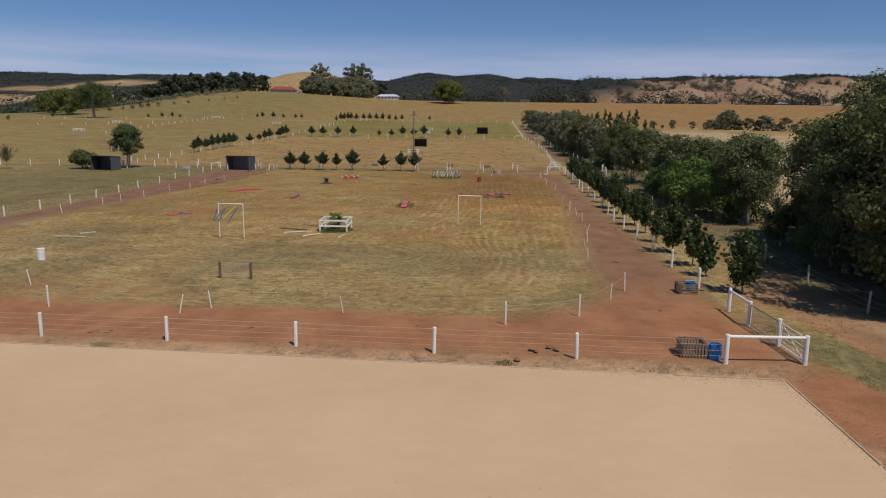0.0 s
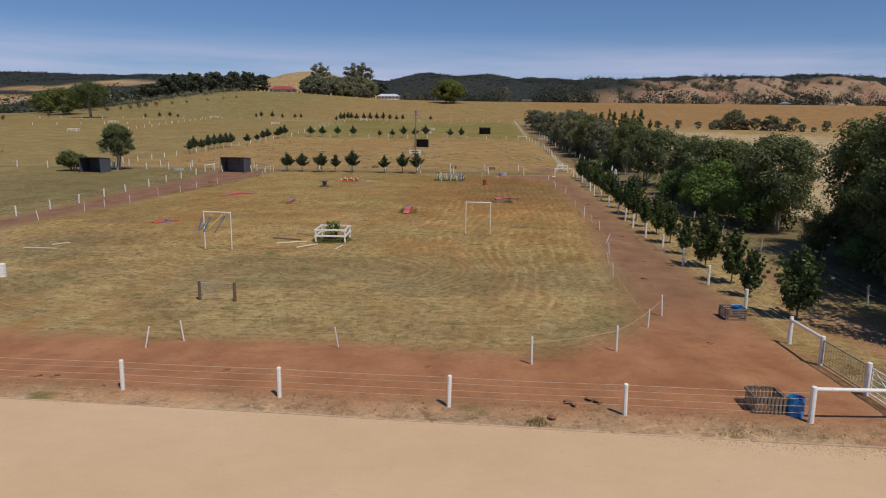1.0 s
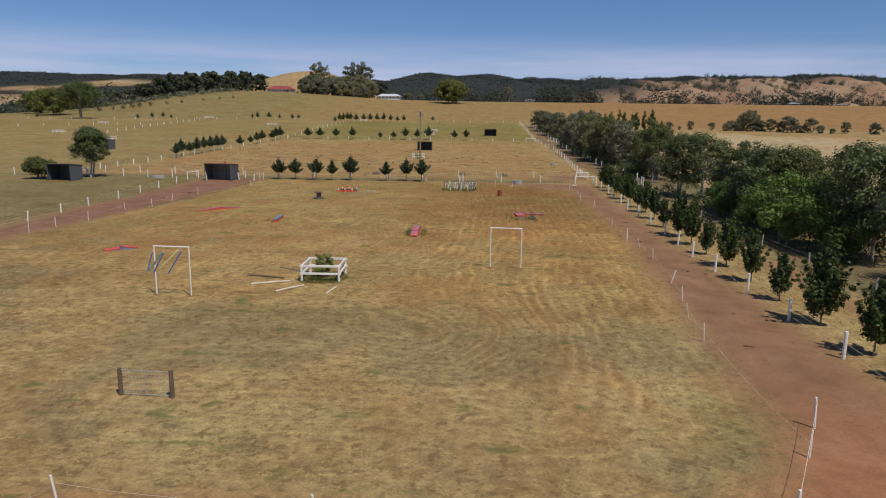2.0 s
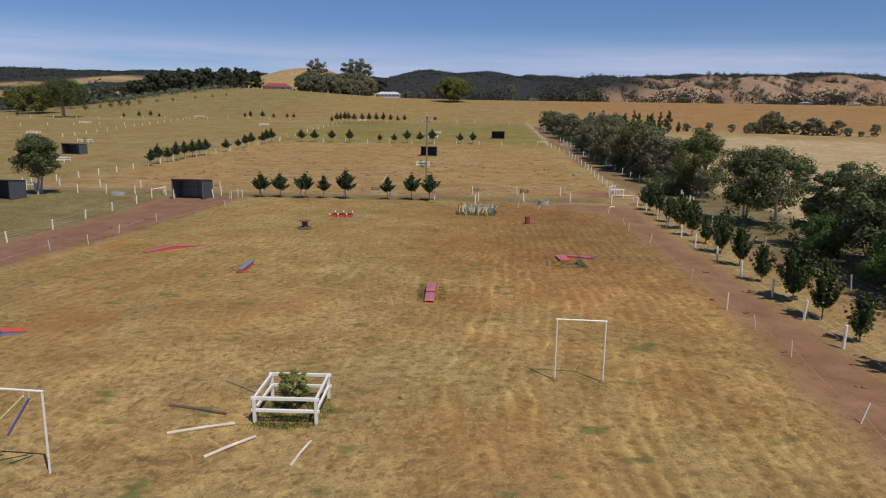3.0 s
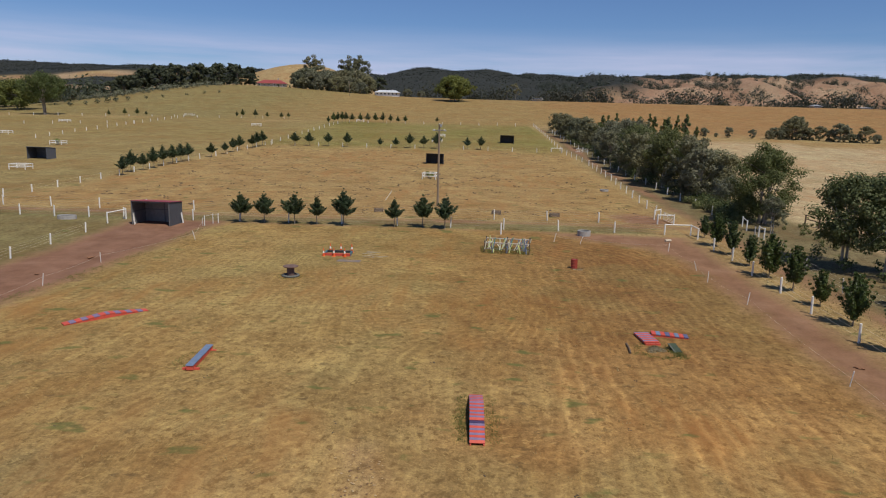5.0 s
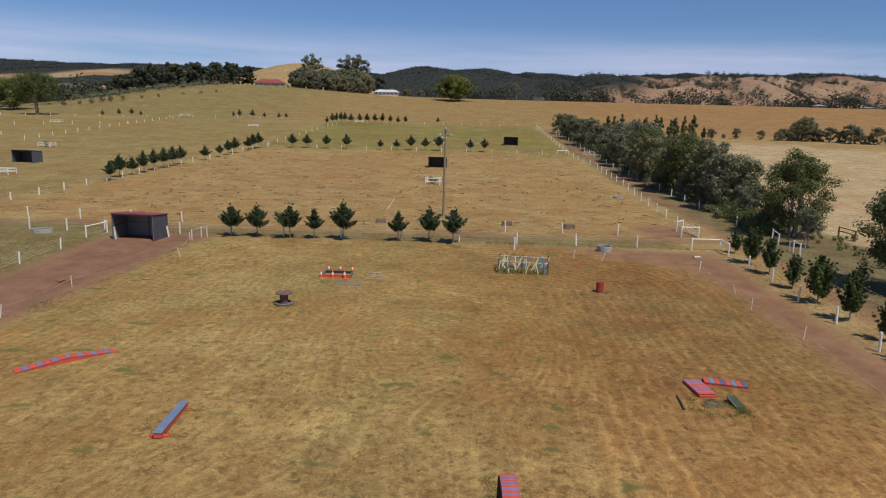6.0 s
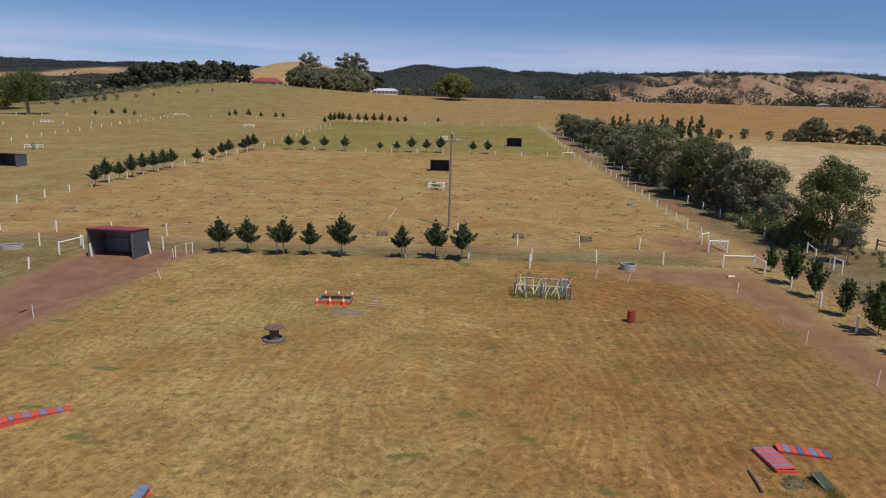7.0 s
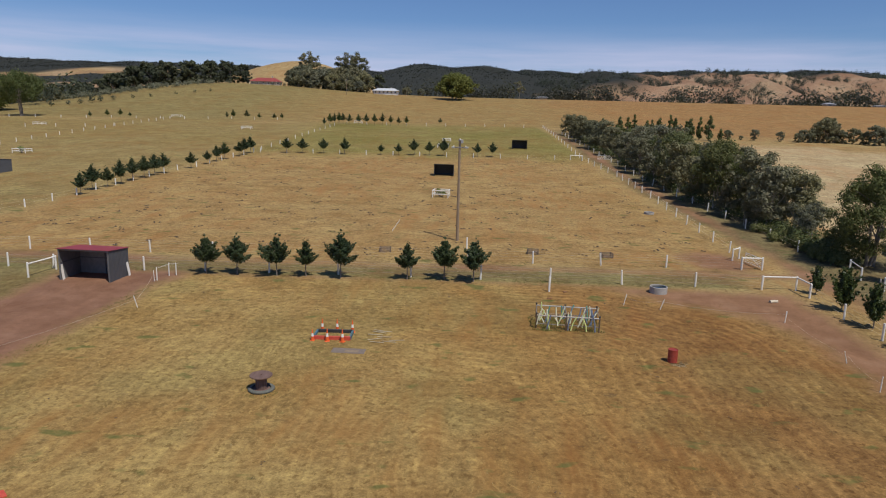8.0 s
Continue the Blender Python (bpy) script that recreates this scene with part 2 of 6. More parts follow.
    earth = mix_node(n, l, 0.45, earth, ramp_node(n, l, swirl, (0.36, (0.78, 0.74, 0.72)), (0.5, (1.0, 1.0, 1.0)), (0.64, (1.18, 1.2, 1.2))), 'MULTIPLY')
    col = mix_node(n, l, mask, col, earth)
    l.new(col, b.inputs["Base Color"])
    b.inputs["Roughness"].default_value = 0.95
    b.inputs["Specular IOR Level"].default_value = 0.15
    bump(n, l, b, math_node(n, l, 'MULTIPLY_ADD', grain, 0.5, fine), 0.55, 0.12)
    return m


def sand_material():
    m, n, l, b = nodes_of("arena_sand")
    pos = n.new("ShaderNodeNewGeometry").outputs["Position"]
    big = noise_node(n, l, pos, 0.12, 4)
    rake = noise_node(n, l, pos, 1.3, 5, 0.6, (0.7, 1.2, 1))
    grain = noise_node(n, l, pos, 14, 5, 0.7)
    col = ramp_node(n, l, big, (0.3, (0.555, 0.37, 0.215)), (0.7, (0.605, 0.42, 0.255)))
    col = mix_node(n, l, 0.22, col, ramp_node(n, l, rake, (0.35, 0.86), (0.65, 1.08)), 'MULTIPLY')
    scuff = noise_node(n, l, pos, 2.2, 4, 0.65)
    col = mix_node(n, l, ramp_node(n, l, scuff, (0.68, 0.0), (0.74, 0.5)), col, (0.40, 0.25, 0.14))
    col = mix_node(n, l, 0.2, col, ramp_node(n, l, grain, (0.3, 0.75), (0.7, 1.15)), 'MULTIPLY')
    l.new(col, b.inputs["Base Color"])
    b.inputs["Roughness"].default_value = 0.95
    bump(n, l, b, rake, 0.25, 0.05)
    return m


LAND, SAND = ground_material(), sand_material()
WHITE = surface("white_paint", (0.80, 0.775, 0.71), (0.90, 0.875, 0.81), 5, 0.5, wear=(0.45, 0.40, 0.33))
GREYPOST = surface("weathered_timber", (0.17, 0.15, 0.13), (0.31, 0.28, 0.25), 9, 0.85, stretch=(1, 1, 0.15), bumpy=0.5)
PALEPOST = surface("pale_timber", (0.40, 0.37, 0.33), (0.58, 0.55, 0.50), 9, 0.85, stretch=(1, 1, 0.15), bumpy=0.5)
BROWNPOST = surface("brown_timber", (0.10, 0.065, 0.04), (0.19, 0.13, 0.085), 9, 0.85, stretch=(1, 1, 0.15), bumpy=0.5)
POLEWOOD = surface("pole_timber", (0.22, 0.155, 0.10), (0.33, 0.25, 0.17), 5, 0.85, stretch=(1, 1, 0.08), bumpy=0.4)
EDGING = surface("edging_timber", (0.42, 0.28, 0.18), (0.58, 0.42, 0.29), 4, 0.9, bumpy=0.5)
PALLET = surface("pallet_timber", (0.14, 0.105, 0.08), (0.26, 0.20, 0.15), 9, 0.88, stretch=(1, 1, 0.2), bumpy=0.5)
WIRE = surface("fence_tape", (0.68, 0.57, 0.43), (0.84, 0.74, 0.58), 30, 0.6)
STEEL = surface("galvanised_steel", (0.42, 0.43, 0.44), (0.58, 0.59, 0.60), 14, 0.45, metal=0.6)
LINING = surface("pale_grey_lining", (0.17, 0.175, 0.175), (0.24, 0.245, 0.24), 3, 0.55, metal=0.2, bumpy=0.1)
FRAMEGREY = surface("grey_steel_frame", (0.14, 0.14, 0.14), (0.21, 0.21, 0.205), 6, 0.55, metal=0.3)
DARKWALL = surface("dark_blue_grey_sheet", (0.080, 0.085, 0.098), (0.108, 0.114, 0.128), 3, 0.5, bumpy=0.1)
BLACKWALL = surface("dark_sheet", (0.03, 0.03, 0.034), (0.05, 0.05, 0.055), 3, 0.55, bumpy=0.1)
REDROOF = surface("red_roof_sheet", (0.22, 0.035, 0.04), (0.30, 0.06, 0.065), 3, 0.5, bumpy=0.1)
GREYROOF = surface("grey_roof_sheet", (0.12, 0.125, 0.13), (0.18, 0.185, 0.19), 3, 0.5, bumpy=0.1)
REDPAINT = surface("red_paint", (0.56, 0.070, 0.044), (0.68, 0.112, 0.070), 4, 0.6, wear=(0.42, 0.12, 0.07))
BLUEPAINT = surface("blue_paint", (0.085, 0.095, 0.18), (0.13, 0.14, 0.25), 4, 0.6, wear=(0.18, 0.15, 0.20))
LILACPAINT = surface("lilac_paint", (0.20, 0.15, 0.25), (0.29, 0.22, 0.34), 4, 0.6, wear=(0.34, 0.13, 0.10))
NAVYPAINT = surface("navy_paint", (0.035, 0.03, 0.09), (0.06, 0.05, 0.13), 4, 0.6)
SKYPAINT = surface("pale_blue_paint", (0.14, 0.19, 0.29), (0.20, 0.26, 0.37), 4, 0.6, wear=(0.25, 0.24, 0.30))
BLUEPLASTIC = surface("blue_plastic", (0.015, 0.20, 0.52), (0.03, 0.28, 0.64), 4, 0.4, bumpy=0.08)
DRUMRED = surface("red_drum_paint", (0.26, 0.035, 0.022), (0.38, 0.06, 0.038), 5, 0.55, wear=(0.30, 0.16, 0.11))
CONCRETE = surface("concrete", (0.30, 0.28, 0.26), (0.43, 0.41, 0.38), 5, 0.9, bumpy=0.4)
ORANGE = surface("orange_plastic", (0.72, 0.10, 0.02), (0.85, 0.16, 0.035), 6, 0.5, bumpy=0.05)
RUBBER = surface("black_rubber", (0.03, 0.03, 0.03), (0.06, 0.058, 0.055), 9, 0.8)
GREYRUBBER = surface("dusty_rubber", (0.10, 0.105, 0.09), (0.17, 0.17, 0.145), 9, 0.85)
GREENSHEET = surface("dark_green_sheet", (0.035, 0.05, 0.03), (0.06, 0.085, 0.045), 4, 0.6)
REELWOOD = surface("reel_timber", (0.13, 0.075, 0.06), (0.22, 0.14, 0.115), 7, 0.85, stretch=(1, 0.2, 1), bumpy=0.4)
NOODLE = surface("lime_foam", (0.62, 0.70, 0.24), (0.76, 0.82, 0.34), 8, 0.7)
CREAMFOAM = surface("cream_foam", (0.70, 0.70, 0.50), (0.82, 0.82, 0.62), 8, 0.7)
TEALPAINT = surface("teal_paint", (0.05, 0.13, 0.17), (0.09, 0.20, 0.25), 4, 0.6, wear=(0.20, 0.15, 0.13))
MAUVEMAT = surface("mauve_grey_mat", (0.17, 0.135, 0.11), (0.24, 0.19, 0.155), 5, 0.9)
NOODLEBLUE = surface("blue_foam", (0.08, 0.12, 0.42), (0.13, 0.20, 0.55), 8, 0.7)
NOODLEGREEN = surface("green_foam", (0.08, 0.30, 0.26), (0.13, 0.42, 0.34), 8, 0.7)
BARK = surface("grey_bark", (0.16, 0.13, 0.10), (0.34, 0.29, 0.24), 3, 0.9, stretch=(1, 1, 0.3), bumpy=0.6)
PALEBARK = surface("pale_gum_bark", (0.30, 0.26, 0.21), (0.52, 0.47, 0.40), 2, 0.8, stretch=(1, 1, 0.3), bumpy=0.4)
GUMLEAF = foliage("gum_foliage", (0.066, 0.086, 0.031), (0.146, 0.170, 0.062), (0.17, 0.176, 0.066))
GUMOLIVE = foliage("olive_gum_foliage", (0.082, 0.102, 0.042), (0.172, 0.194, 0.080), (0.20, 0.20, 0.085))
OLDGUM = foliage("old_gum_foliage", (0.066, 0.088, 0.030), (0.130, 0.158, 0.048), (0.17, 0.17, 0.06))
GUMBRIGHT = foliage("acacia_foliage", (0.07, 0.12, 0.03), (0.135, 0.21, 0.052))
GUMGREY = foliage("grey_gum_foliage", (0.135, 0.136, 0.084), (0.245, 0.240, 0.152), (0.28, 0.24, 0.15))
YOUNGLEAF = foliage("pear_foliage", (0.034, 0.058, 0.019), (0.082, 0.115, 0.034), (0.11, 0.13, 0.045), 0.4)
DARKLEAF = foliage("dark_pear_foliage", (0.032, 0.054, 0.026), (0.076, 0.104, 0.048), None, 0.45)
PINELEAF = foliage("dark_pine_foliage", (0.052, 0.060, 0.040), (0.100, 0.112, 0.070))
LIMELEAF = foliage("lime_foliage", (0.11, 0.13, 0.032), (0.20, 0.215, 0.06))
SHRUBLEAF = foliage("shrub_foliage", (0.15, 0.185, 0.05), (0.29, 0.33, 0.10), (0.40, 0.38, 0.16))
# grey-blue cast of distant haze is mixed into this leaf colour
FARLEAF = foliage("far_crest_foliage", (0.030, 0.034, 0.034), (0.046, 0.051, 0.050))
HILLLEAF = foliage("hill_tree_foliage", (0.048, 0.055, 0.044), (0.088, 0.095, 0.075))
# leaf colour greyed likewise to carry the haze over far trees
WOODLEAF = foliage("far_wood_foliage", (0.042, 0.047, 0.045), (0.072, 0.078, 0.072), (0.085, 0.086, 0.074))
TALLGRASS = foliage("tall_green_grass", (0.12, 0.135, 0.04), (0.22, 0.22, 0.075), (0.28, 0.24, 0.10))
DRYGRASS = foliage("dry_grass_blades", (0.34, 0.25, 0.11), (0.52, 0.40, 0.20), (0.26, 0.24, 0.09))
HAY = foliage("hay_blades", (0.30, 0.23, 0.13), (0.48, 0.38, 0.24))
DUNG = surface("dung", (0.21, 0.095, 0.045), (0.31, 0.155, 0.08), 12, 0.95, bumpy=0.6)
WATER = surface("trough_water", (0.02, 0.028, 0.03), (0.03, 0.04, 0.042), 2, 0.12, bumpy=0.03)
GLASS = surface("window_glass", (0.015, 0.018, 0.022), (0.03, 0.034, 0.04), 2, 0.15, bumpy=0.0)
STRAW = surface("dry_stick", (0.42, 0.35, 0.24), (0.58, 0.50, 0.36), 8, 0.85)
LOGWOOD = surface("bare_log", (0.50, 0.42, 0.31), (0.72, 0.64, 0.51), 6, 0.9, stretch=(0.2, 1, 1))


# ---------------------------------------------------------------- building helpers
def mesh_of(name, bm, material, smooth_shade=False):
    me = bpy.data.meshes.new(name)
    bmesh.ops.recalc_face_normals(bm, faces=bm.faces)
    bm.to_mesh(me)
    bm.free()
    me.materials.append(material)
    if smooth_shade:
        me.shade_smooth()
    return me


def part(name, geo, material, parent, label="", at=None):
    """Links a bmesh or a ready mesh as one part under a thing."""
    me = geo if isinstance(geo, bpy.types.Mesh) else mesh_of(name, geo, material)
    ob = new(name, me)
    ob.parent = parent
    if at is not None:
        ob.matrix_basis = at
    if label:
        tagged(ob, label)
    return ob


def thing(name, label, category, m=None, group="", kind=""):
    ob = new(name)
    ob.empty_display_size = 0.2
    if m is not None:
        ob.matrix_basis = m
    return tagged(ob, label, category, group, kind)


def spot(x, y, turn=0.0, dz=0.0):
    return pose(x, y, ground(x, y) + dz, 0, 0, turn)


def slab(bm, x, y, z, sx, sy, sz, m=None, bevel=0.0):
    """A box on z, centred in x and y."""
    r = bmesh.ops.create_cube(bm, size=1)
    mm = Matrix.Translation((x, y, z + sz / 2)) @ Matrix.Diagonal((sx, sy, sz, 1))
    bmesh.ops.transform(bm, matrix=(m @ mm) if m is not None else mm, verts=r["verts"])
    if bevel:
        edges = list({e for v in r["verts"] for e in v.link_edges})
        bmesh.ops.bevel(bm, geom=edges, offset=bevel, segments=1, affect='EDGES')
    return bm


def tube(bm, p, q, r0, r1=None, n=8, caps=True):
    p, q = Vector(p), Vector(q)
    r1 = r0 if r1 is None else r1
    d = q - p
    r = bmesh.ops.create_cone(bm, cap_ends=caps, segments=n, radius1=r0, radius2=r1, depth=d.length)
    bmesh.ops.transform(bm, matrix=Matrix.Translation((p + q) / 2) @ d.to_track_quat("Z", "Y").to_matrix().to_4x4(), verts=r["verts"])
    return bm


def strand(points, r):
    """One continuous three-sided wire through the points."""
    bm = bmesh.new()
    last = None
    for p in points:
        cur = [bm.verts.new((p[0], p[1] + r * math.cos(a), p[2] + r * math.sin(a))) if abs(points[-1][0] - points[0][0]) > abs(points[-1][1] - points[0][1])
               else bm.verts.new((p[0] + r * math.cos(a), p[1], p[2] + r * math.sin(a))) for a in (0.5, 2.6, 4.7)]
        if last:
            for i in range(3):
                bm.faces.new((last[i], last[(i + 1) % 3], cur[(i + 1) % 3], cur[i]))
        last = cur
    return bm


def lathe(bm, rings, n=20):
    """Turned shape from (radius, height) rings, closed at both ends where the radius is zero."""
    loops = []
    for r, z in rings:
        loops.append([bm.verts.new((r * math.cos(2 * math.pi * i / n), r * math.sin(2 * math.pi * i / n), z)) for i in range(n)])
    for a, b in zip(loops, loops[1:]):
        for i in range(n):
            bm.faces.new((a[i], a[(i + 1) % n], b[(i + 1) % n], b[i]))
    for lp in (loops[0], loops[-1]):
        if (lp[0].co.xy).length > 1e-4:
            bm.faces.new(lp)
    bmesh.ops.remove_doubles(bm, verts=bm.verts, dist=1e-5)
    return bm


def leaves_mesh(name, centres, radii, count, size, material, seed, flat=0.75):
    """Many small leaf sprays round clump centres: one quad each, random turns, thicker towards the outside."""
    rng = np.random.default_rng(seed)
    centres, radii = np.array(centres, float), np.array(radii, float)
    w = radii ** 2
    pick = rng.choice(len(centres), count, p=w / w.sum())
    d = rng.normal(size=(count, 3))
    d /= np.linalg.norm(d, axis=1)[:, None]
    rad = radii[pick] * rng.uniform(0, 1, count) ** 0.36 * (1 + 0.11 * rng.normal(size=count))
    c = centres[pick] + d * rad[:, None] * (1, 1, flat)
    up = d + rng.normal(size=(count, 3)) * 0.3 + (0, 0, 0.45)
    up /= np.linalg.norm(up, axis=1)[:, None]
    a = np.cross(up, rng.normal(size=(count, 3)))
    a /= np.linalg.norm(a, axis=1)[:, None]
    b = np.cross(up, a)
    s = size * rng.uniform(0.6, 1.4, count)[:, None]
    v = np.stack([c - a * s, c - b * s * 0.55, c + a * s, c + b * s * 0.55], 1).reshape(-1, 3)
    me = bpy.data.meshes.new(name)
    me.vertices.add(len(v))
    me.vertices.foreach_set("co", v.ravel())
    me.loops.add(count * 4)
    me.loops.foreach_set("vertex_index", np.arange(count * 4))
    me.polygons.add(count)
    me.polygons.foreach_set("loop_start", np.arange(0, count * 4, 4))
    me.polygons.foreach_set("loop_total", np.full(count, 4))
    me.update()
    me.validate()
    me.materials.append(material)
    return me


# ---------------------------------------------------------------- the land
TRACK_OUT = [(-90, 6.4), (-16, 5.7), (18.6, 3.9), (19.2, 14), (20.0, 30), (21.0, 60), (21.6, 80), (22.3, 108), (22, 114.5), (8, 115.5),
             (-34, 116), (-36, 117), (-46.6, 117), (-46.2, 60), (-46.2, 40), (-50, 25), (-60, 16), (-90, 14)]
TRACK_IN = [(-41.5, 33), (-36, 22), (-24, 14.8), (-18, 12.6), (-2, 12.6), (6.5, 11.2), (10.2, 13.4), (12.8, 18), (13.9, 25), (14.3, 32), (15.4, 46),
            (17.0, 58), (17.7, 80), (18.2, 95), (18.0, 102), (15.8, 107.8), (10.5, 111.2), (4, 116.5), (-34.5, 116.5), (-36.3, 111), (-36.4, 105),
            (-37.4, 94), (-37.8, 82), (-40, 67), (-41.6, 58), (-42, 46)]
CLEARING = [(-1800, 2400), (-1560, 2430), (-1330, 2560), (-1080, 2640), (-1080, 2710), (-1350, 2690), (-1560, 2570), (-1800, 2480)]
PALE = [(42, 20), (43, 130), (46, 160), (56, 210), (84, 306), (92, 304), (114, 296), (130, 287), (150, 280), (600, 165), (600, 20)]


def spread(a, b, fine, limit, growth=1.09):
    """Grid lines: even from a to b, ever wider beyond, to the limits."""
    v = list(np.arange(a, b + fine / 2, fine))
    step = fine
    while v[-1] < limit[1]:
        step = min(step * growth, 36)
        v.append(v[-1] + step)
    step = fine
    while v[0] > limit[0]:
        step = min(step * growth, 36)
        v.insert(0, v[0] - step)
    return np.array(v)


def noise_grid(px, py, scale, seed, depth=4):
    return np.array([noise.fractal(Vector((x / scale, y / scale, seed)), 1.0, 2.0, depth) for x, y in zip(px, py)])


def build_ground():
    gx, gy = spread(-56, 46, 0.7, (-3300, 3300)), spread(-2, 128, 0.7, (-320, 4700))
    nx, ny = len(gx), len(gy)
    px, py = [a.ravel() for a in np.meshgrid(gx, gy)]
    pz = np.array([ground(x, y) for x, y in zip(px, py)])
    pz += np.where(py < 420, 0.05 * noise_grid(px, py, 7.0, 5.5, 3), 0)
    idx = np.arange(nx * ny).reshape(ny, nx)
    quads = np.stack([idx[:-1, :-1], idx[:-1, 1:], idx[1:, 1:], idx[1:, :-1]], -1).reshape(-1, 4)
    me = bpy.data.meshes.new("ground")
    me.vertices.add(len(px))
    me.vertices.foreach_set("co", np.stack([px, py, pz], 1).ravel())
    me.loops.add(quads.size)
    me.loops.foreach_set("vertex_index", quads.ravel())
    me.polygons.add(len(quads))
    me.polygons.foreach_set("loop_start", np.arange(0, quads.size, 4))
    me.polygons.foreach_set("loop_total", np.full(len(quads), 4))
    me.update()
    me.shade_smooth()
    inner = inside(px, py, TRACK_IN)
    dirt = np.minimum(inside(px, py, TRACK_OUT), -inner)
    # worn wheel path east of the young trees, and up the lane beside the paddocks
    cx = np.interp(py, [-20, 10, 60, 100, 130, 160, 260, 340], [24.5, 25.0, 26.4, 27.0, 28.2, 29.6, 30.2, 29])
    n1 = noise_grid(px, py, 14, 2.2, 3)
    path = 1.5 - np.abs(px - cx) + 1.6 * n1 - np.where(py > 345, 50, 0) - 0.8
    dirt = np.maximum(dirt, path)
    # bare ground in the lane behind the fence and about the gates
    dirt = np.maximum(dirt, np.minimum(1.2 - np.abs(py - 122.2) + 1.2 * n1, 58 - np.abs(px + 30)) - 1.1)
    dirt = np.maximum(dirt, 3.4 - np.hypot(px - 21, (py - 129) * 0.8) + 2 * n1)
    dirt = np.maximum(dirt, 4.5 - np.hypot(px - 20, py + 1) + 2 * n1)
    dirt = np.maximum(dirt, np.minimum(3.0 - np.abs(px - 24.2), 22 - py) + 3.2 * n1 - 0.9)
    dirt -= 5.5 * np.exp(-((px - 20.9 - 0.8 * n1) / 1.2) ** 2) * np.clip((py + 1) / 3, 0, 1) * np.clip((17 - py) / 3, 0, 1)
    base = np.zeros((len(px), 4))
    base[:, 3] = 1

    def lay(colour, weight):
        w = np.clip(weight, 0, 1)[:, None]
        base[:, :3] = base[:, :3] * (1 - w) + np.array(colour) * w

    def soft(d, width):
        return np.clip(d / width + 0.5, 0, 1)
    n2 = noise_grid(px, py, 38, 9.1, 3)
    n4 = noise_grid(px, py, 11, 6.3, 3)
    lay((0.330, 0.234, 0.104), np.ones(len(px)))
    lay((0.288, 0.174, 0.060), soft(inner, 4) * soft(py - 50 + 14 * n2, 50))
    lay((0.205, 0.165, 0.070), soft(4.5 - np.abs(px + 6 - 9 * n2), 8) * soft(30 - np.abs(py - 58), 24) * 0.15)    # less dry stretch
    lay((0.245, 0.135, 0.049), soft(inner, 4) * soft(px - 1 + 10 * n2 + 4 * n4, 10) * soft(py - 40 + 12 * n2, 20) * 0.85)      # redder, thin sward
    lay((0.22, 0.155, 0.085), soft(inner, 4) * soft(n4 - 0.1, 0.3) * soft(60 - py, 30) * 0.5)
    lay((0.368, 0.205, 0.076), soft(inner, 4) * soft(px + 12 + 6 * n2, 10) * soft(72 - py + 10 * n4, 18) * soft(py - 57 + 6 * n2, 8) * 0.6)
    lay((0.37, 0.244, 0.098), soft(inner, 4) * soft(px + 16 + 6 * n2, 10) * soft(58 - py + 6 * n2, 10) * soft(py - 36, 12) * 0.6)
    lay((0.355, 0.218, 0.078), soft(inner, 4) * soft(px - 1 + 5 * n2, 8) * soft(66 - py + 6 * n2, 14) * soft(py - 34, 12) * 0.6)
    lay((0.205, 0.108, 0.038), soft(inner, 4) * soft(px + 2 + 9 * n2, 12) * soft(py - 74 + 8 * n4, 14) * soft(108 - py, 14) * 0.42)
    lay((0.325, 0.230, 0.090), soft(inner, 4) * soft(-px - 8 + 8 * n2, 12) * soft(py - 62, 30) * 0.6)
    lay((0.185, 0.165, 0.062), soft(inner, 3) * soft(n4 - 0.2, 0.2) * 0.22)
    lay((0.195, 0.155, 0.066), soft(-46.5 - px, 1.5) * soft(118 - py, 3) * (0.75 + n2 * 0.6))                         # greener west paddock
    lay((0.165, 0.150, 0.062), soft(py - 116.5, 1.5) * soft(121.2 - py, 1.5) * soft(19 - px, 2) * 0.8)                # lane grass
    lay((0.325, 0.215, 0.089), soft(py - 124.5, 2) * soft(243 - py, 3) * soft(25 - px, 3) * soft(px + 75, 4))
    lay((0.265, 0.196, 0.080), soft(py - 124.5, 2) * soft(360 - py, 8) * soft(-75 - px, 6))
    lay((0.195, 0.170, 0.048), soft(py - 243 + 3 * n4, 5) * soft(372 - py, 10) * soft(26 - px, 3) * soft(px + 72, 8) * (0.8 + n2 * 0.5))  # green third paddock
    lay((0.255, 0.190, 0.072), soft(py - 262, 30) * soft(380 - py, 14) * soft(-70 - px, 12) * (0.6 + n2))
    lay((0.145, 0.118, 0.060), soft(px - 27.5 + 1.5 * n1, 2) * soft(43 - px, 3) * soft(345 - py, 8) * 0.85)          # darker, browner ground under the gums
    lay((0.415, 0.315, 0.178), soft(inside(px, py, PALE), 2.5))                                                         # stubble
    lay((0.285, 0.196, 0.078), soft(py - 376, 14))                                                                     # long slope
    lay((0.300, 0.176, 0.070), soft(py - 345 + (px - 60) * 0.03, 10) * soft(px - 60 + 25 * n2, 60))                   # rust-brown field
    lay((0.235, 0.184, 0.074), soft(py - 376, 20) * soft(-110 - px, 60))
    lay((0.40, 0.275, 0.165), soft(6.2 - py + 1.2 * n4, 1.2) * soft(20 - px, 2))                                       # sandy fringe of the arena
    lay((0.47, 0.315, 0.185), soft(6.0 - py - 0.055 * px + 0.5 * n4, 0.8) * soft(20 - px, 2) * soft(noise_grid(px, py, 2.2, 8.8, 3) - 0.02, 0.25) * 0.9)
    lay((0.37, 0.215, 0.13), soft(2.2 - np.abs(px - 18.9) + 1.2 * n4, 1.5) * soft(3.2 - py, 2))
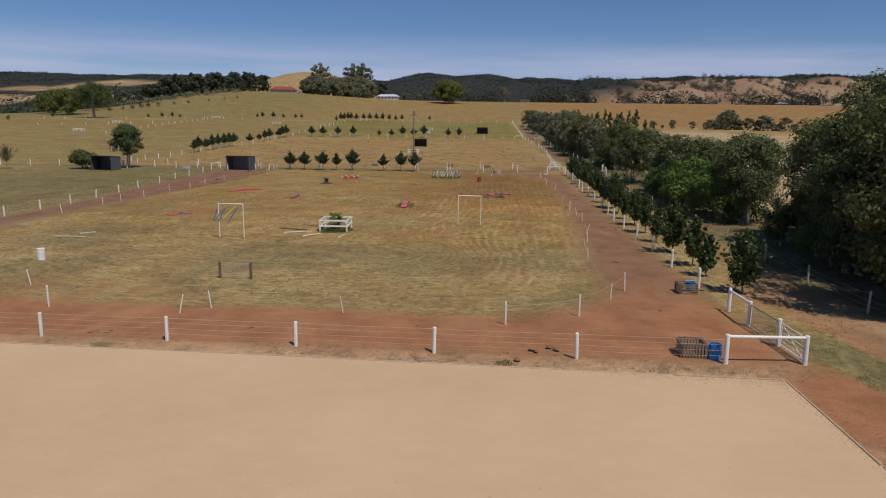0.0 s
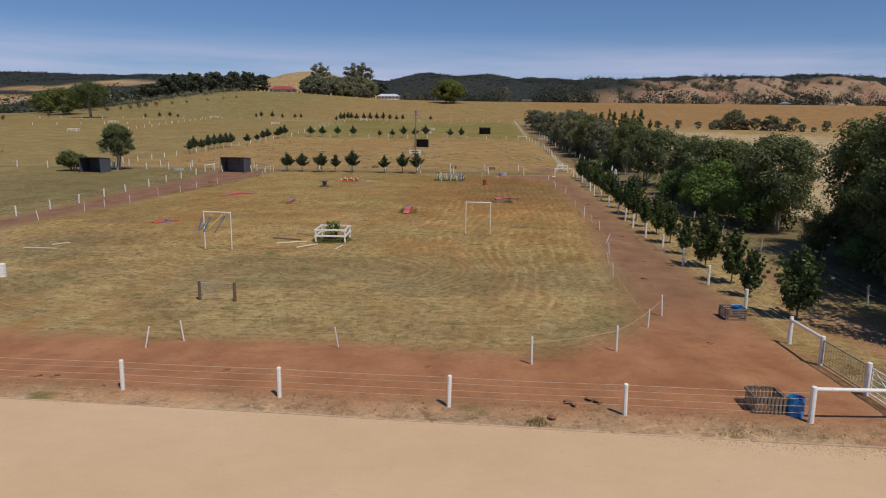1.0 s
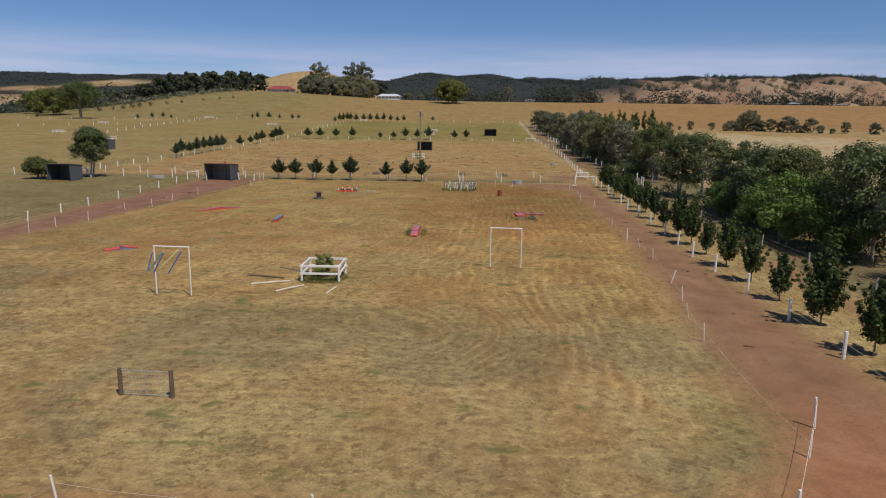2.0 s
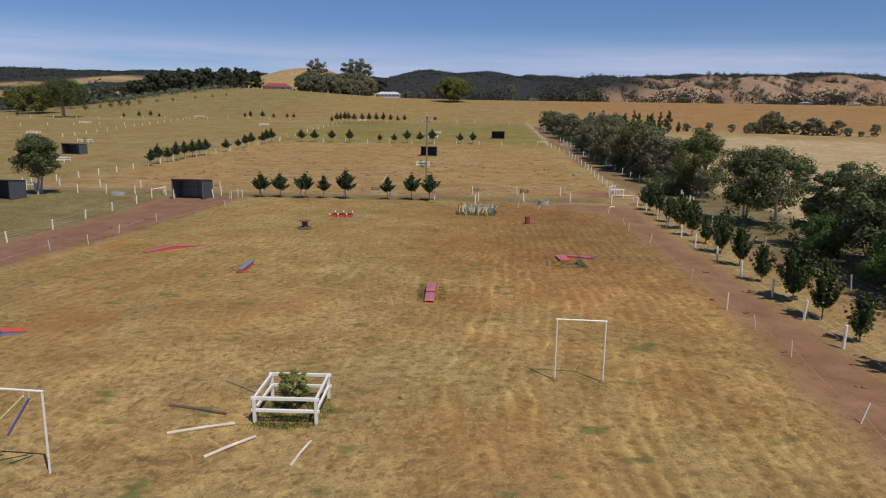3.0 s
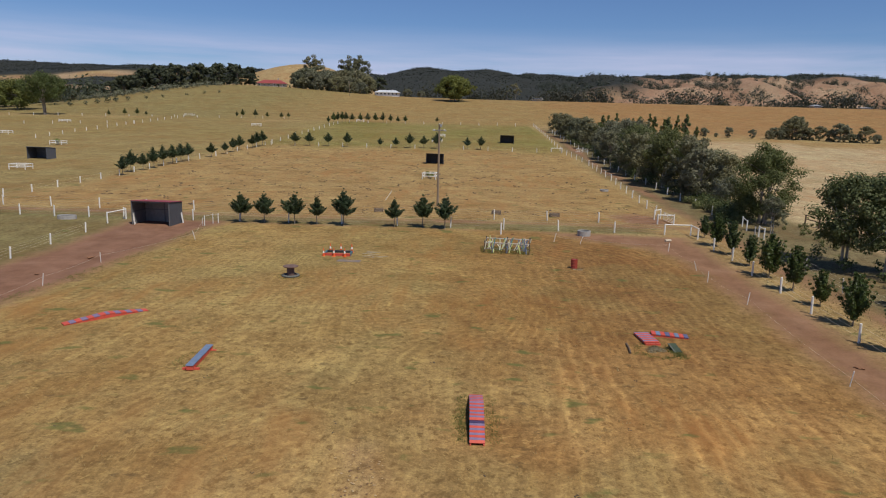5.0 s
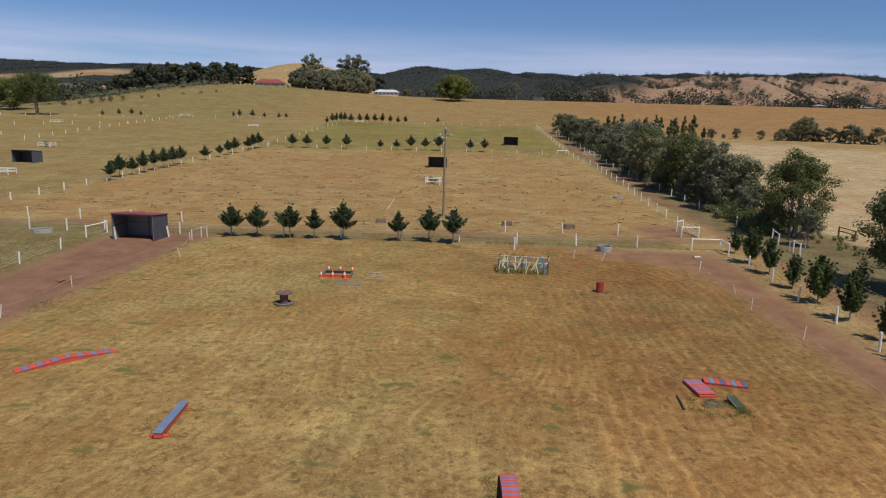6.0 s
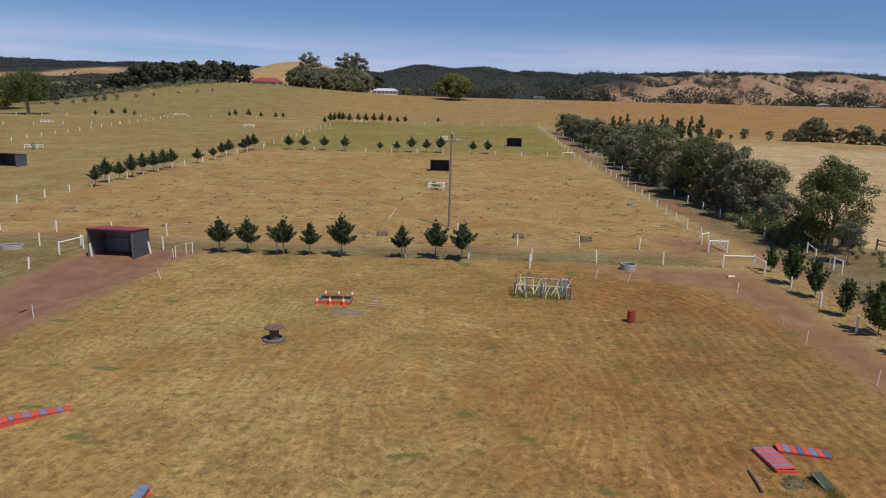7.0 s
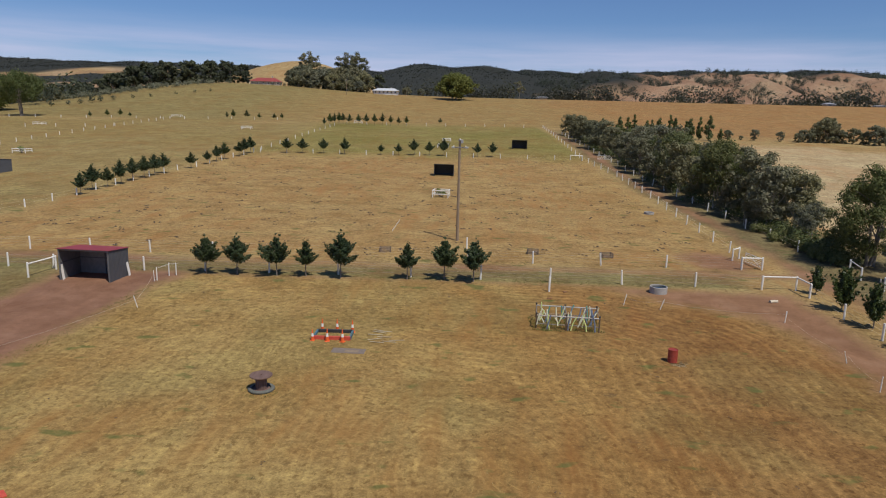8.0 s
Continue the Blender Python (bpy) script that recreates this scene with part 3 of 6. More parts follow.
    lay((0.20, 0.165, 0.075), soft(1.6 - np.hypot(px - 20.6, (py - 4) * 0.35) + 2.2 * n4, 1.2) * 0.9)                # grass by the gate
    lay((0.15, 0.15, 0.055), np.exp(-((px - 12.6) / 2.0) ** 2 - ((py - 17) / 4.0) ** 2) * 0.75)                    # greener bend
    for ry in (118.6, 120.3, 121.6, 123.2):                                                                              # wheel ruts in the lane
        lay((0.20, 0.125, 0.066), soft(0.5 - np.abs(py - ry - 0.5 * n1), 0.7) * soft(20 - px, 3) * soft(px + 80, 4) * (0.5 + 0.5 * n4))
    scar = np.abs(px - np.interp(py, [46, 48.7, 51.5, 54.5, 57.5, 59.5], [-13.5, -11.5, -10.1, -9.2, -8.3, -9.0]))
    lay((0.40, 0.27, 0.145), soft(0.7 - scar + 0.7 * n4, 0.8) * soft(60.5 - py, 1.5) * soft(py - 49, 4) * 0.3)         # scraped earth
    soil = np.zeros((len(px), 4))
    k = np.clip((26 - py) / 14, 0, 1)[:, None]
    soil[:, :3] = np.array((0.390, 0.180, 0.088)) * k + np.array((0.275, 0.150, 0.084)) * (1 - k)
    k = (np.clip((-30 - px) / 6, 0, 1) * np.clip((py - 26) / 10, 0, 1))[:, None]
    soil[:, :3] = np.array((0.255, 0.136, 0.084)) * k + soil[:, :3] * (1 - k)
    k = (np.clip((px - 22) / 2, 0, 1) * np.clip((34 - py) / 14, 0, 1))[:, None]
    soil[:, :3] = np.array((0.385, 0.230, 0.128)) * k + soil[:, :3] * (1 - k)
    soil[:, 3] = 1
    n3 = noise_grid(px, py, 260, 4.4, 5)
    lay((0.36, 0.255, 0.125), soft(py - 820, 60))                                                                      # golden hill grass
    lay((0.315, 0.205, 0.136), soft(py - 1300, 60) * soft(px - 250 + 300 * n3, 300))
    lay((0.23, 0.135, 0.085), soft(py - 1350, 60) * soft(noise_grid(px, py, 110, 7.7, 4) - 0.05, 0.3) * 0.7)
    lay((0.36, 0.27, 0.18), soft(py - 1350, 60) * soft(noise_grid(px, py, 140, 2.7, 3) - 0.22, 0.2) * 0.7)
    wood = soft(py - 2480 + 260 * n3, 90)
    wood = np.maximum(wood, soft(py - 2050, 150) * soft(0.235 * py - px + 90 * n3, 60))
    wood = np.maximum(wood, soft(py - 1500, 200) * soft(250 - px + 120 * n3, 120))
    wood = np.where((px < -1000) & (py < 2300), wood * soft(n3 - 0.02, 0.06), wood)
    wood *= soft(py - 1350, 60)
    wood *= 1 - soft(inside(px, py, CLEARING) + 60 * n3, 40)
    lay((0.032, 0.036, 0.033), wood)
    lane = inner.copy()
    for cx, cy, rise, wide in ((-7, 82, 9, 6), (-16, 98, 6, 5), (-14, 58, 7, 6), (0, 30, 5, 5)):                       # where the mower turned
        lane += rise * np.exp(-((px - cx) ** 2 + (py - cy) ** 2) / wide ** 2)
    mown = soft(inner - 1.0, 3) * soft(px + 4 + 6 * n2, 10) * soft(py - 20, 14)
    mown = np.maximum(mown, 0.4 * soft(inner - 1.0, 3))
    for key, val in (("base", base), ("soil", soil)):
        ca = me.color_attributes.new(key, 'FLOAT_COLOR', 'POINT')
        ca.data.foreach_set("color", val.ravel().astype(np.float32))
    for key, val in (("dirt", np.clip(dirt, -6, 6)), ("lane", lane), ("wood", wood), ("mown", mown)):
        at = me.attributes.new(key, 'FLOAT', 'POINT')
        at.data.foreach_set("value", val.astype(np.float32))
    me.materials.append(LAND)
    return tagged(new("ground", me), "dry mown paddocks, red earth track and hills beyond", "ground", kind="structure")


build_ground()


def build_arena():
    """Raked sand inside a low timber edge."""
    bm = bmesh.new()
    corners = [(-60, 6.6), (-16.2, 4.5), (-3.3, 3.75), (8.5, 2.95), (17.1, 2.45), (16.85, -4.4), (16.2, -60), (-60, -60)]
    top = [bm.verts.new((x, y, 0.375)) for x, y in corners]
    low = [bm.verts.new((x, y, 0.1)) for x, y in corners]
    bm.faces.new(top)
    for i in range(len(top)):
        j = (i + 1) % len(top)
        bm.faces.new((top[i], top[j], low[j], low[i]))
    me = mesh_of("sand_arena", bm, SAND)
    arena = tagged(new("sand_arena", me), "raked pale sand riding arena with timber edging", "arena", kind="structure")
    rng = random.Random(4)
    for (ax, ay), (bx, by) in zip(corners[:6], corners[1:7]):
        a, b = Vector((ax, ay, 0.37)), Vector((bx, by, 0.37))
        cuts = max(1, round((b - a).length / 4.8))
        for i in range(cuts):
            p, q = a.lerp(b, i / cuts), a.lerp(b, (i + 0.985) / cuts)
            d = q - p
            board = bmesh.new()
            slab(board, 0, rng.uniform(-.03, .03), -0.12, d.length, 0.08, 0.16 + rng.uniform(-0.02, 0.02), bevel=0.012)
            part("edge_board", board, EDGING, arena, at=Matrix.Translation((p + q) / 2) @ pose(0, 0, 0, 0, rng.uniform(-.2, .2), math.degrees(math.atan2(d.y, d.x))))


build_arena()


# ---------------------------------------------------------------- trees
def trunk_mesh(name, rng, height, radius, targets, material, lean=0.0):
    """Tapered trunk in bent lengths, limbs reaching out to the crown's clumps."""
    bm = bmesh.new()
    pts = [Vector((0, 0, -0.25))]
    for i in range(1, 5):
        k = i / 4
        pts.append(Vector((lean * k + rng.uniform(-.04, .04) * height * 0.4, rng.uniform(-.04, .04) * height * 0.4, height * k)))
    for i in range(4):
        tube(bm, pts[i], pts[i + 1], radius * (1 - 0.17 * i), radius * (1 - 0.17 * (i + 1)), 8, False)
    for t in targets:
        t = Vector(t)
        k = rng.uniform(0.35, 0.95)
        i = min(3, int(k * 4))
        s = pts[i].lerp(pts[i + 1], k * 4 - i)
        mid = s.lerp(t, 0.5) + Vector((rng.uniform(-.1, .1), rng.uniform(-.1, .1), 0.06)) * (t - s).length
        tube(bm, s, mid, radius * 0.42, radius * 0.26, 6, False)
        tube(bm, mid, t, radius * 0.26, radius * 0.08, 5, False)
    return mesh_of(name, bm, material, True)


def gum_tree(seed, height, spread_r, leaf, bark, clumps=34, count=5200, size=0.23, low=0.3, label="", stems=1):
    """Gum: several limbs, open crown of separate leafy clumps at uneven heights."""
    rng = random.Random(seed)
    tree = thing("gum_tree", label or "tall grey-green gum tree with an open crown", "tree", group="gum trees along the lane")
    cs, rs = [], []
    lobes = [(rng.uniform(0, 6.28), rng.uniform(0.25, 0.62), rng.uniform(low + 0.12, 0.76)) for _ in range(7)] + [(0, 0.1, 0.8)]
    for i in range(clumps):
        la, lr, lz = lobes[i % len(lobes)]
        a, e, q = rng.uniform(0, 6.28), rng.uniform(-1, 1), rng.uniform(0.5, 1.0) ** 0.5
        wide = spread_r * 0.5 * q
        z = height * lz + e * height * 0.19 * q
        side = math.sqrt(max(0, 1 - e * e))
        cs.append((spread_r * lr * math.cos(la) + wide * side * math.cos(a), spread_r * lr * math.sin(la) + wide * side * math.sin(a), max(height * low, min(height * 0.95, z))))
        rs.append(rng.uniform(0.6, 1.45) * spread_r * 0.2)
    reach = sorted(math.hypot(c[0], c[1]) + 0.7 * q for c, q in zip(cs, rs))[int(clumps * 0.93)]
    fit = spread_r / reach
    cs = [(c[0] * fit, c[1] * fit, c[2]) for c in cs]
    rs = [q * (0.4 + 0.6 * fit) for q in rs]
    big = sorted(range(clumps), key=lambda i: -rs[i])[:13]
    for s in range(stems):
        off = Vector((rng.uniform(-.5, .5), rng.uniform(-.5, .5), 0)) * (1 if stems > 1 else 0)
        part("trunk", trunk_mesh("gum_trunk", rng, height * rng.uniform(0.55, 0.7), 0.2 if stems == 1 else 0.15, [cs[i] for i in big[s::stems]], bark, rng.uniform(-.8, .8)),
             bark, tree, at=Matrix.Translation(off))
    part("crown", leaves_mesh("gum_crown", cs, rs, count, size, leaf, seed), leaf, tree)
    return tree


def round_tree(name, seed, height, radius, leaf, bark, label, group="", clumps=60, count=6000, size=0.2, low=0.25, stems=1, trunk_r=0.2, grain=0.24):
    """Full rounded crown: many small clumps over a lumpy dome, darker and hollow below."""
    rng = random.Random(seed)
    tree = thing(name, label, "tree", group=group)
    cs, rs = [], []
    mid, half = height * (1 + low) / 2, height * (1 - low) / 2
    for i in range(clumps):
        a, e = rng.uniform(0, 6.28), rng.uniform(-1, 1) if i % 4 else rng.uniform(0.3, 1)
        lump = 1 + 0.2 * math.sin(2 * a + seed) * math.cos(3 * e + seed) + 0.12 * math.sin(5 * a + 4 * e)
        q = rng.uniform(0.3, 1) ** 0.5 * (1 - grain * 0.7)
        side = math.sqrt(max(0, 1 - e * e)) * (1.08 - 0.12 * e)
        cs.append((radius * q * lump * side * math.cos(a), radius * q * lump * side * math.sin(a), mid + half * q * e))
        rs.append(radius * grain * rng.uniform(0.7, 1.4))
    for s in range(stems):
        off = Vector((rng.uniform(-.5, .5), rng.uniform(-.5, .5), 0)) * (trunk_r * 5 if stems > 1 else 0)
        part("trunk", trunk_mesh("round_trunk", rng, height * rng.uniform(0.5, 0.65), trunk_r, [cs[i] for i in range(s, 14, stems)], bark, rng.uniform(-.1, .1) * height),
             bark, tree, at=Matrix.Translation(off))
    part("crown", leaves_mesh("round_crown", cs, rs, count, size, leaf, seed), leaf, tree)
    return tree


def young_tree(seed, height, radius, leaf, label, group, count=1500, upright=0.5, size=0.085, stem=0.29):
    """Young orchard-shaped tree: clean stem, ascending branches, dense pointed crown."""
    rng = random.Random(seed)
    tree = thing("young_tree", label, "tree", group=group)
    cs, rs = [], []
    for i in range(16):                       # ascending branches, each a tapering row of clumps
        k = (i + rng.uniform(0, 1)) / 16
        a = i * 2.4 + rng.uniform(-.5, .5)
        reach = radius * (1 - k * 0.86) * (0.7 + 0.3 * min(1, k / 0.2)) * rng.uniform(0.8, 1.08)
        z0 = height * (stem + (0.73 - stem) * k)
        for q in (0.25, 0.5, 0.75, 1.0, 1.16):
            cs.append((reach * q * math.cos(a), reach * q * math.sin(a), z0 + height * (0.06 + 0.14 * upright) * q + q * q * reach * 0.5))
            rs.append(radius * (0.35 - 0.23 * q) * rng.uniform(0.85, 1.2) * (1 - 0.25 * k))
    for i in range(6):
        cs.append((radius * rng.uniform(-.08, .08), radius * rng.uniform(-.08, .08), height * (0.42 + 0.1 * i)))
        rs.append(radius * (0.3 - 0.035 * i))
    part("trunk", trunk_mesh("young_trunk", rng, height * 0.6, 0.055, cs[4:80:6], BARK), BARK, tree)
    part("crown", leaves_mesh("young_crown", cs, rs, count, size, leaf, seed, 0.95), leaf, tree)
    return tree


def shrub(name, seed, radius, height, leaf, label, category="shrub", count=1600, size=0.12, stalks=6):
    rng = random.Random(seed)
    ob = thing(name, label, category)
    fine = size < 0.07
    cs = [(rng.uniform(-.6, .6) * radius, rng.uniform(-.6, .6) * radius, height * rng.uniform(.25, .95)) if fine else
          (rng.uniform(-.75, .75) * radius, rng.uniform(-.75, .75) * radius, height * rng.uniform(.3, .85)) for _ in range(44 if fine else 16)]
    rs = [radius * rng.uniform(.12, .26) if fine else radius * rng.uniform(.22, .45) for _ in cs]
    bm = bmesh.new()
    for c in cs[:stalks]:
        tube(bm, (c[0] * .2, c[1] * .2, -0.1), c, 0.05 * radius, 0.015 * radius, 5)
    part("stems", bm, BARK, ob)
    part("crown", leaves_mesh(name + "_crown", cs, rs, count, size, leaf, seed, 0.8), leaf, ob)
    return ob


def plant(proto, spots, rng, scale=(0.9, 1.12)):
    """Places the first tree on the first spot and copies on the rest. Spots: x, y and, where wanted, a scale."""
    for i, s in enumerate(spots):
        k = s[2] if len(s) > 2 else rng.uniform(*scale)
        p = proto[i % len(proto)]
        m = spot(s[0], s[1], rng.uniform(0, 360)) @ Matrix.Scale(k, 4)
        if i < len(proto):
            p.matrix_basis = m
        else:
            copy_thing(p, m)


rng = random.Random(11)
lane = "young trees along the track"
lab = "young dark-green broadleaf tree beside the red track"
plant([young_tree(31, 4.0, 1.6, YOUNGLEAF, lab, lane, 6600, size=0.092, stem=0.17, upright=0.8), young_tree(32, 4.1, 1.35, YOUNGLEAF, lab, lane, 6000, size=0.092, stem=0.17, upright=0.8), young_tree(33, 3.9, 1.25, YOUNGLEAF, lab, lane, 5600, size=0.092, stem=0.17, upright=0.8)],
      [(22.0, 19.3, 1.08), (21.4, 24.2, 0.8), (21.6, 27.9, 1.05), (21.6, 33.0, 1.05), (21.7, 38.4, 1.02), (22.0, 43.7, 1.0), (22.2, 49.0, 0.95), (22.4, 54.2), (22.6, 59.0),
       (22.8, 63.6, 1.1), (22.8, 69.2, 1.0), (23.3, 75.0, 0.98), (23.8, 80.9, .95), (24.0, 86.0, .98), (24.1, 90.8, 1.05), (24.3, 96.0, 1.0), (24.3, 100.5, 1.05), (24.5, 105.8, .98), (24.4, 110.2, .95), (24.8, 115.4, .9)], rng)
def cone_tree(seed, height, radius, leaf, label, group, count=5000, size=0.1, branches=26):
    """Young conical tree: clean stem, rising branches that end in points, several short leaders at the top."""
    rng = random.Random(seed)
    tree = thing("young_tree", label, "tree", group=group)
    cs, rs, tips = [], [], []
    for i in range(branches):
        k = (i + rng.uniform(0, 1)) / branches
        a = i * 2.4 + rng.uniform(-.5, .5)
        reach = radius * (1 - k) ** 1.2 * rng.uniform(0.7, 1.2) + 0.14
        z0, rise = height * (0.33 + 0.49 * k), reach * rng.uniform(0.32, 0.7) + height * 0.08 * k
        for q in (0.22, 0.42, 0.6, 0.76, 0.9, 1.0):
            cs.append((reach * q * math.cos(a), reach * q * math.sin(a), z0 + rise * q ** 1.2))
            rs.append((0.03 + reach * 0.26 * (1 - q) ** 0.6 + 0.035 * radius) * rng.uniform(0.85, 1.2))
        tips.append(cs[-2])
    for i in range(7):
        k = i / 6
        cs.append((radius * rng.uniform(-.06, .06), radius * rng.uniform(-.06, .06), height * (0.4 + 0.6 * k)))
        rs.append(radius * (0.24 - 0.19 * k))
    for i in range(4):
        a = rng.uniform(0, 6.28)
        cs.append((radius * .2 * math.cos(a), radius * .2 * math.sin(a), height * rng.uniform(.86, .98)))
        rs.append(radius * .06)
    part("trunk", trunk_mesh("young_trunk", rng, height * 0.72, 0.06, tips[::2], BARK), BARK, tree)
    part("crown", leaves_mesh("young_crown", cs, rs, count, size, leaf, seed, 0.8), leaf, tree)
    return tree


row = "young trees across the paddock end"
lab = "young dark conical tree with a short clean trunk"
plant([cone_tree(41, 3.75, 1.75, DARKLEAF, lab, row, 5200, 0.095), cone_tree(42, 3.8, 1.7, DARKLEAF, lab, row, 5200, 0.095), cone_tree(43, 3.85, 1.3, DARKLEAF, lab, row, 4600, 0.095)],
      [(-32.9, 116.2, 1.03), (-30.0, 116.4, 1.04), (-23.3, 116.5, 0.98), (-26.1, 116.3, 1.06), (-19.9, 116.3, 1.17), (-13.5, 116.5, 0.98), (-9.9, 117, 1.06), (-7.1, 116.4, 1.06)], rng)
row = "young trees along the second fence"
plant([cone_tree(51, 4.6, 2.0, DARKLEAF, lab, row, 2800, 0.13), cone_tree(52, 4.6, 1.75, DARKLEAF, lab, row, 2800, 0.13)],
      [(-58.4, 244), (-53.9, 244.5), (-48.1, 245), (-42.0, 244), (-31.8, 245, .7), (-26.8, 245, .78), (-22.5, 246, 1.05), (-18.2, 246.5, .95), (-14.0, 246, 1.15), (-4.5, 246.5), (-0.3, 246.5),
       (-73.8, 166.6, .92), (-75.0, 172.5), (-74.4, 176.5), (-74, 180.8), (-74, 185.5), (-73.8, 190.1, 1.05), (-73.6, 194.4, 1.08), (-73.6, 198.7), (-71.8, 209.2, .9), (-71, 217.5, .75), (-70.6, 222.4, .95), (-70, 226.5), (-68.5, 233.5),
       (-68.2, 237, 1.05), (-67.8, 241.2, 1.1)], rng, (0.88, 1.08))
row = "young trees along the far fence"
plant([cone_tree(61, 5.4, 1.7, DARKLEAF, lab, row, 1000, 0.18), cone_tree(62, 5.2, 1.6, YOUNGLEAF, lab, row, 1000, 0.18)],
      [(-60.4, 362), (-56.4, 362), (-52.8, 362), (-49.2, 362), (-45.4, 362, 1.15), (-41.8, 362), (-38.2, 362, .85), (-34.6, 362, .9), (-68.6, 346, .8), (-67.4, 352), (-66.3, 357, 1.1), (-65, 361, 1.1), (-63.6, 363, 1.1),
       (-182, 366, .55), (-184.7, 371, .6), (-176, 370, .8), (-166, 372, .6), (-171, 373, .85), (-123, 381, .75), (-120.3, 382, .95), (-114, 383, 1.0), (-108, 383, .7), (-100, 381, .75), (-97.5, 385, .7), (-20, 378, .7)], rng)

# gums along the eastern lane
gums = [gum_tree(71, 11.5, 5.2, GUMLEAF, PALEBARK, 130, 17000, 0.14, 0.16, "tall dense gum tree with dark olive foliage", 2),
        gum_tree(72, 9.5, 4.2, GUMOLIVE, BARK, 80, 7000, 0.2, 0.14, "bushy gum tree with dark olive foliage"),
        gum_tree(73, 10.0, 4.0, GUMGREY, PALEBARK, 74, 7000, 0.165, 0.26, "open grey-leaved gum with pale limbs", 2),
        gum_tree(74, 6.8, 4.8, GUMBRIGHT, BARK, 90, 10500, 0.155, 0.2, "low spreading bright-green wattle tree", 2),
        gum_tree(75, 12.0, 5.4, GUMLEAF, BARK, 140, 21000, 0.138, 0.12, "broad gum tree with rounded dark clumps", 3),
        gum_tree(77, 10.5, 4.3, GUMGREY, PALEBARK, 90, 6000, 0.21, 0.16, "dense grey-green gum tree in the lane row", 2),
        gum_tree(76, 9.6, 3.2, GUMOLIVE, PALEBARK, 64, 7500, 0.17, 0.16, "slender gum tree with dark olive foliage"),
        round_tree("gum_tree", 78, 11.8, 4.7, GUMLEAF, BARK, "broad gum tree with dense rounded dark clumps", "gum trees along the lane", 140, 21000, 0.135, -0.02, 3, 0.2, 0.22),
        round_tree("gum_tree", 70, 10.2, 3.5, GUMOLIVE, PALEBARK, "rounded olive gum tree with pale stems", "gum trees along the lane", 100, 11000, 0.135, 0.1, 2, 0.15, 0.25),
        round_tree("gum_tree", 69, 10.6, 3.7, GUMGREY, PALEBARK, "rounded grey-green gum tree in the lane row", "gum trees along the lane", 80, 5500, 0.21, 0.04, 2, 0.15, 0.25)]
GUMS = [(7, 37.2, 128.5, 1.0), (8, 34.0, 101, 1.04), (8, 36.2, 98.5, 1.02), (3, 31.8, 60.5, 1.0), (2, 35.0, 120.0, .5), (6, 35, 84, .95),
        (0, 37.8, 79, .82), (1, 34.2, 73, .92), (1, 38.5, 69, 1.0), (8, 35, 66, .95), (8, 36.6, 57, 1.02), (3, 33.2, 53.5, .7),
        (1, 38.5, 86.5, .8), (3, 33, 79, .65), (3, 32.5, 68, .62),
        (4, 37.8, 37, 1.1), (0, 43.5, 30, 1.2), (4, 36.2, 28.5, 1.1), (0, 47, 40, 1.2), (0, 40.5, 43, 0.92), (4, 33.2, 20.5, 1.12), (4, 32.3, 14, 1.1), (7, 32.8, 26.5, .85), (0, 39.5, 8, 1.15), (4, 41, 22, 1.15), (0, 33.4, 32.8, 0.76), (0, 35, 4, 1.1), (0, 33.2, 24.0, 0.84), (0, 32.6, 16.5, 0.76), (0, 38.5, 14, 1.01), (4, 48, 24, 1.1), (0, 51, 34, 1.01), (0, 32.6, 37.5, .5), (4, 36.4, 40.5, .85), (8, 35.6, 52, 1.0), (3, 32.6, 29, .6),
        (2, 37.0, 141.5, 1.12), (2, 37.5, 146.5, .95), (9, 36.2, 151, .98), (2, 36.5, 156, 1.12), (5, 37.4, 161, 1.1), (0, 38.5, 167, .98), (8, 36, 172, 1.1), (9, 37, 178, 1.05), (2, 36, 184, 1.05), (0, 39.5, 190, .95),
        (8, 36, 196, 1.1), (5, 37, 203, 1.08), (2, 36, 210, 1.1), (0, 40, 218, .95), (9, 36.4, 226, 1.08), (2, 36, 234, 1.12), (2, 38, 243, 1.05), (2, 35.5, 252, 1.0), (0, 39, 262, .95), (5, 35.5, 272, .98), (2, 35, 282, .95), (9, 37, 293, .95), (5, 34, 304, .9), (9, 36, 316, .9), (5, 33.5, 328, .85), (9, 35.5, 338, .8),
        (5, 40.5, 149, .8), (2, 33.8, 154, .75), (9, 40.2, 157, .95), (2, 34.2, 164, .8), (5, 41, 172, .9), (9, 34, 179, .8), (2, 40.5, 183, 1.0), (5, 34.5, 190, .85), (9, 41, 197, .9), (2, 34, 205, .9), (5, 40, 211, .95),
        (9, 34.5, 219, .85), (5, 39.5, 229, .95), (2, 34.2, 240, .9), (9, 38.5, 250, .9), (5, 35, 259, .85), (9, 38.8, 270, .9), (5, 34, 277, .8), (9, 38, 286, .9), (5, 34.5, 298, .8), (9, 38, 308, .85), (5, 36, 322, .85), (1, 37.2, 134.5, .45)]
used = set()
for kind, x, y, k in GUMS:
    m = spot(x, y, rng.uniform(0, 360)) @ Matrix.Diagonal((k * rng.uniform(.94, 1.06), k * rng.uniform(.94, 1.06), k * (0.93 if y > 235 else 1.12 if y > 165 else 1.0), 1))
    if kind in used:
        copy_thing(gums[kind], m)
    else:
        used.add(kind)
        gums[kind].matrix_basis = m


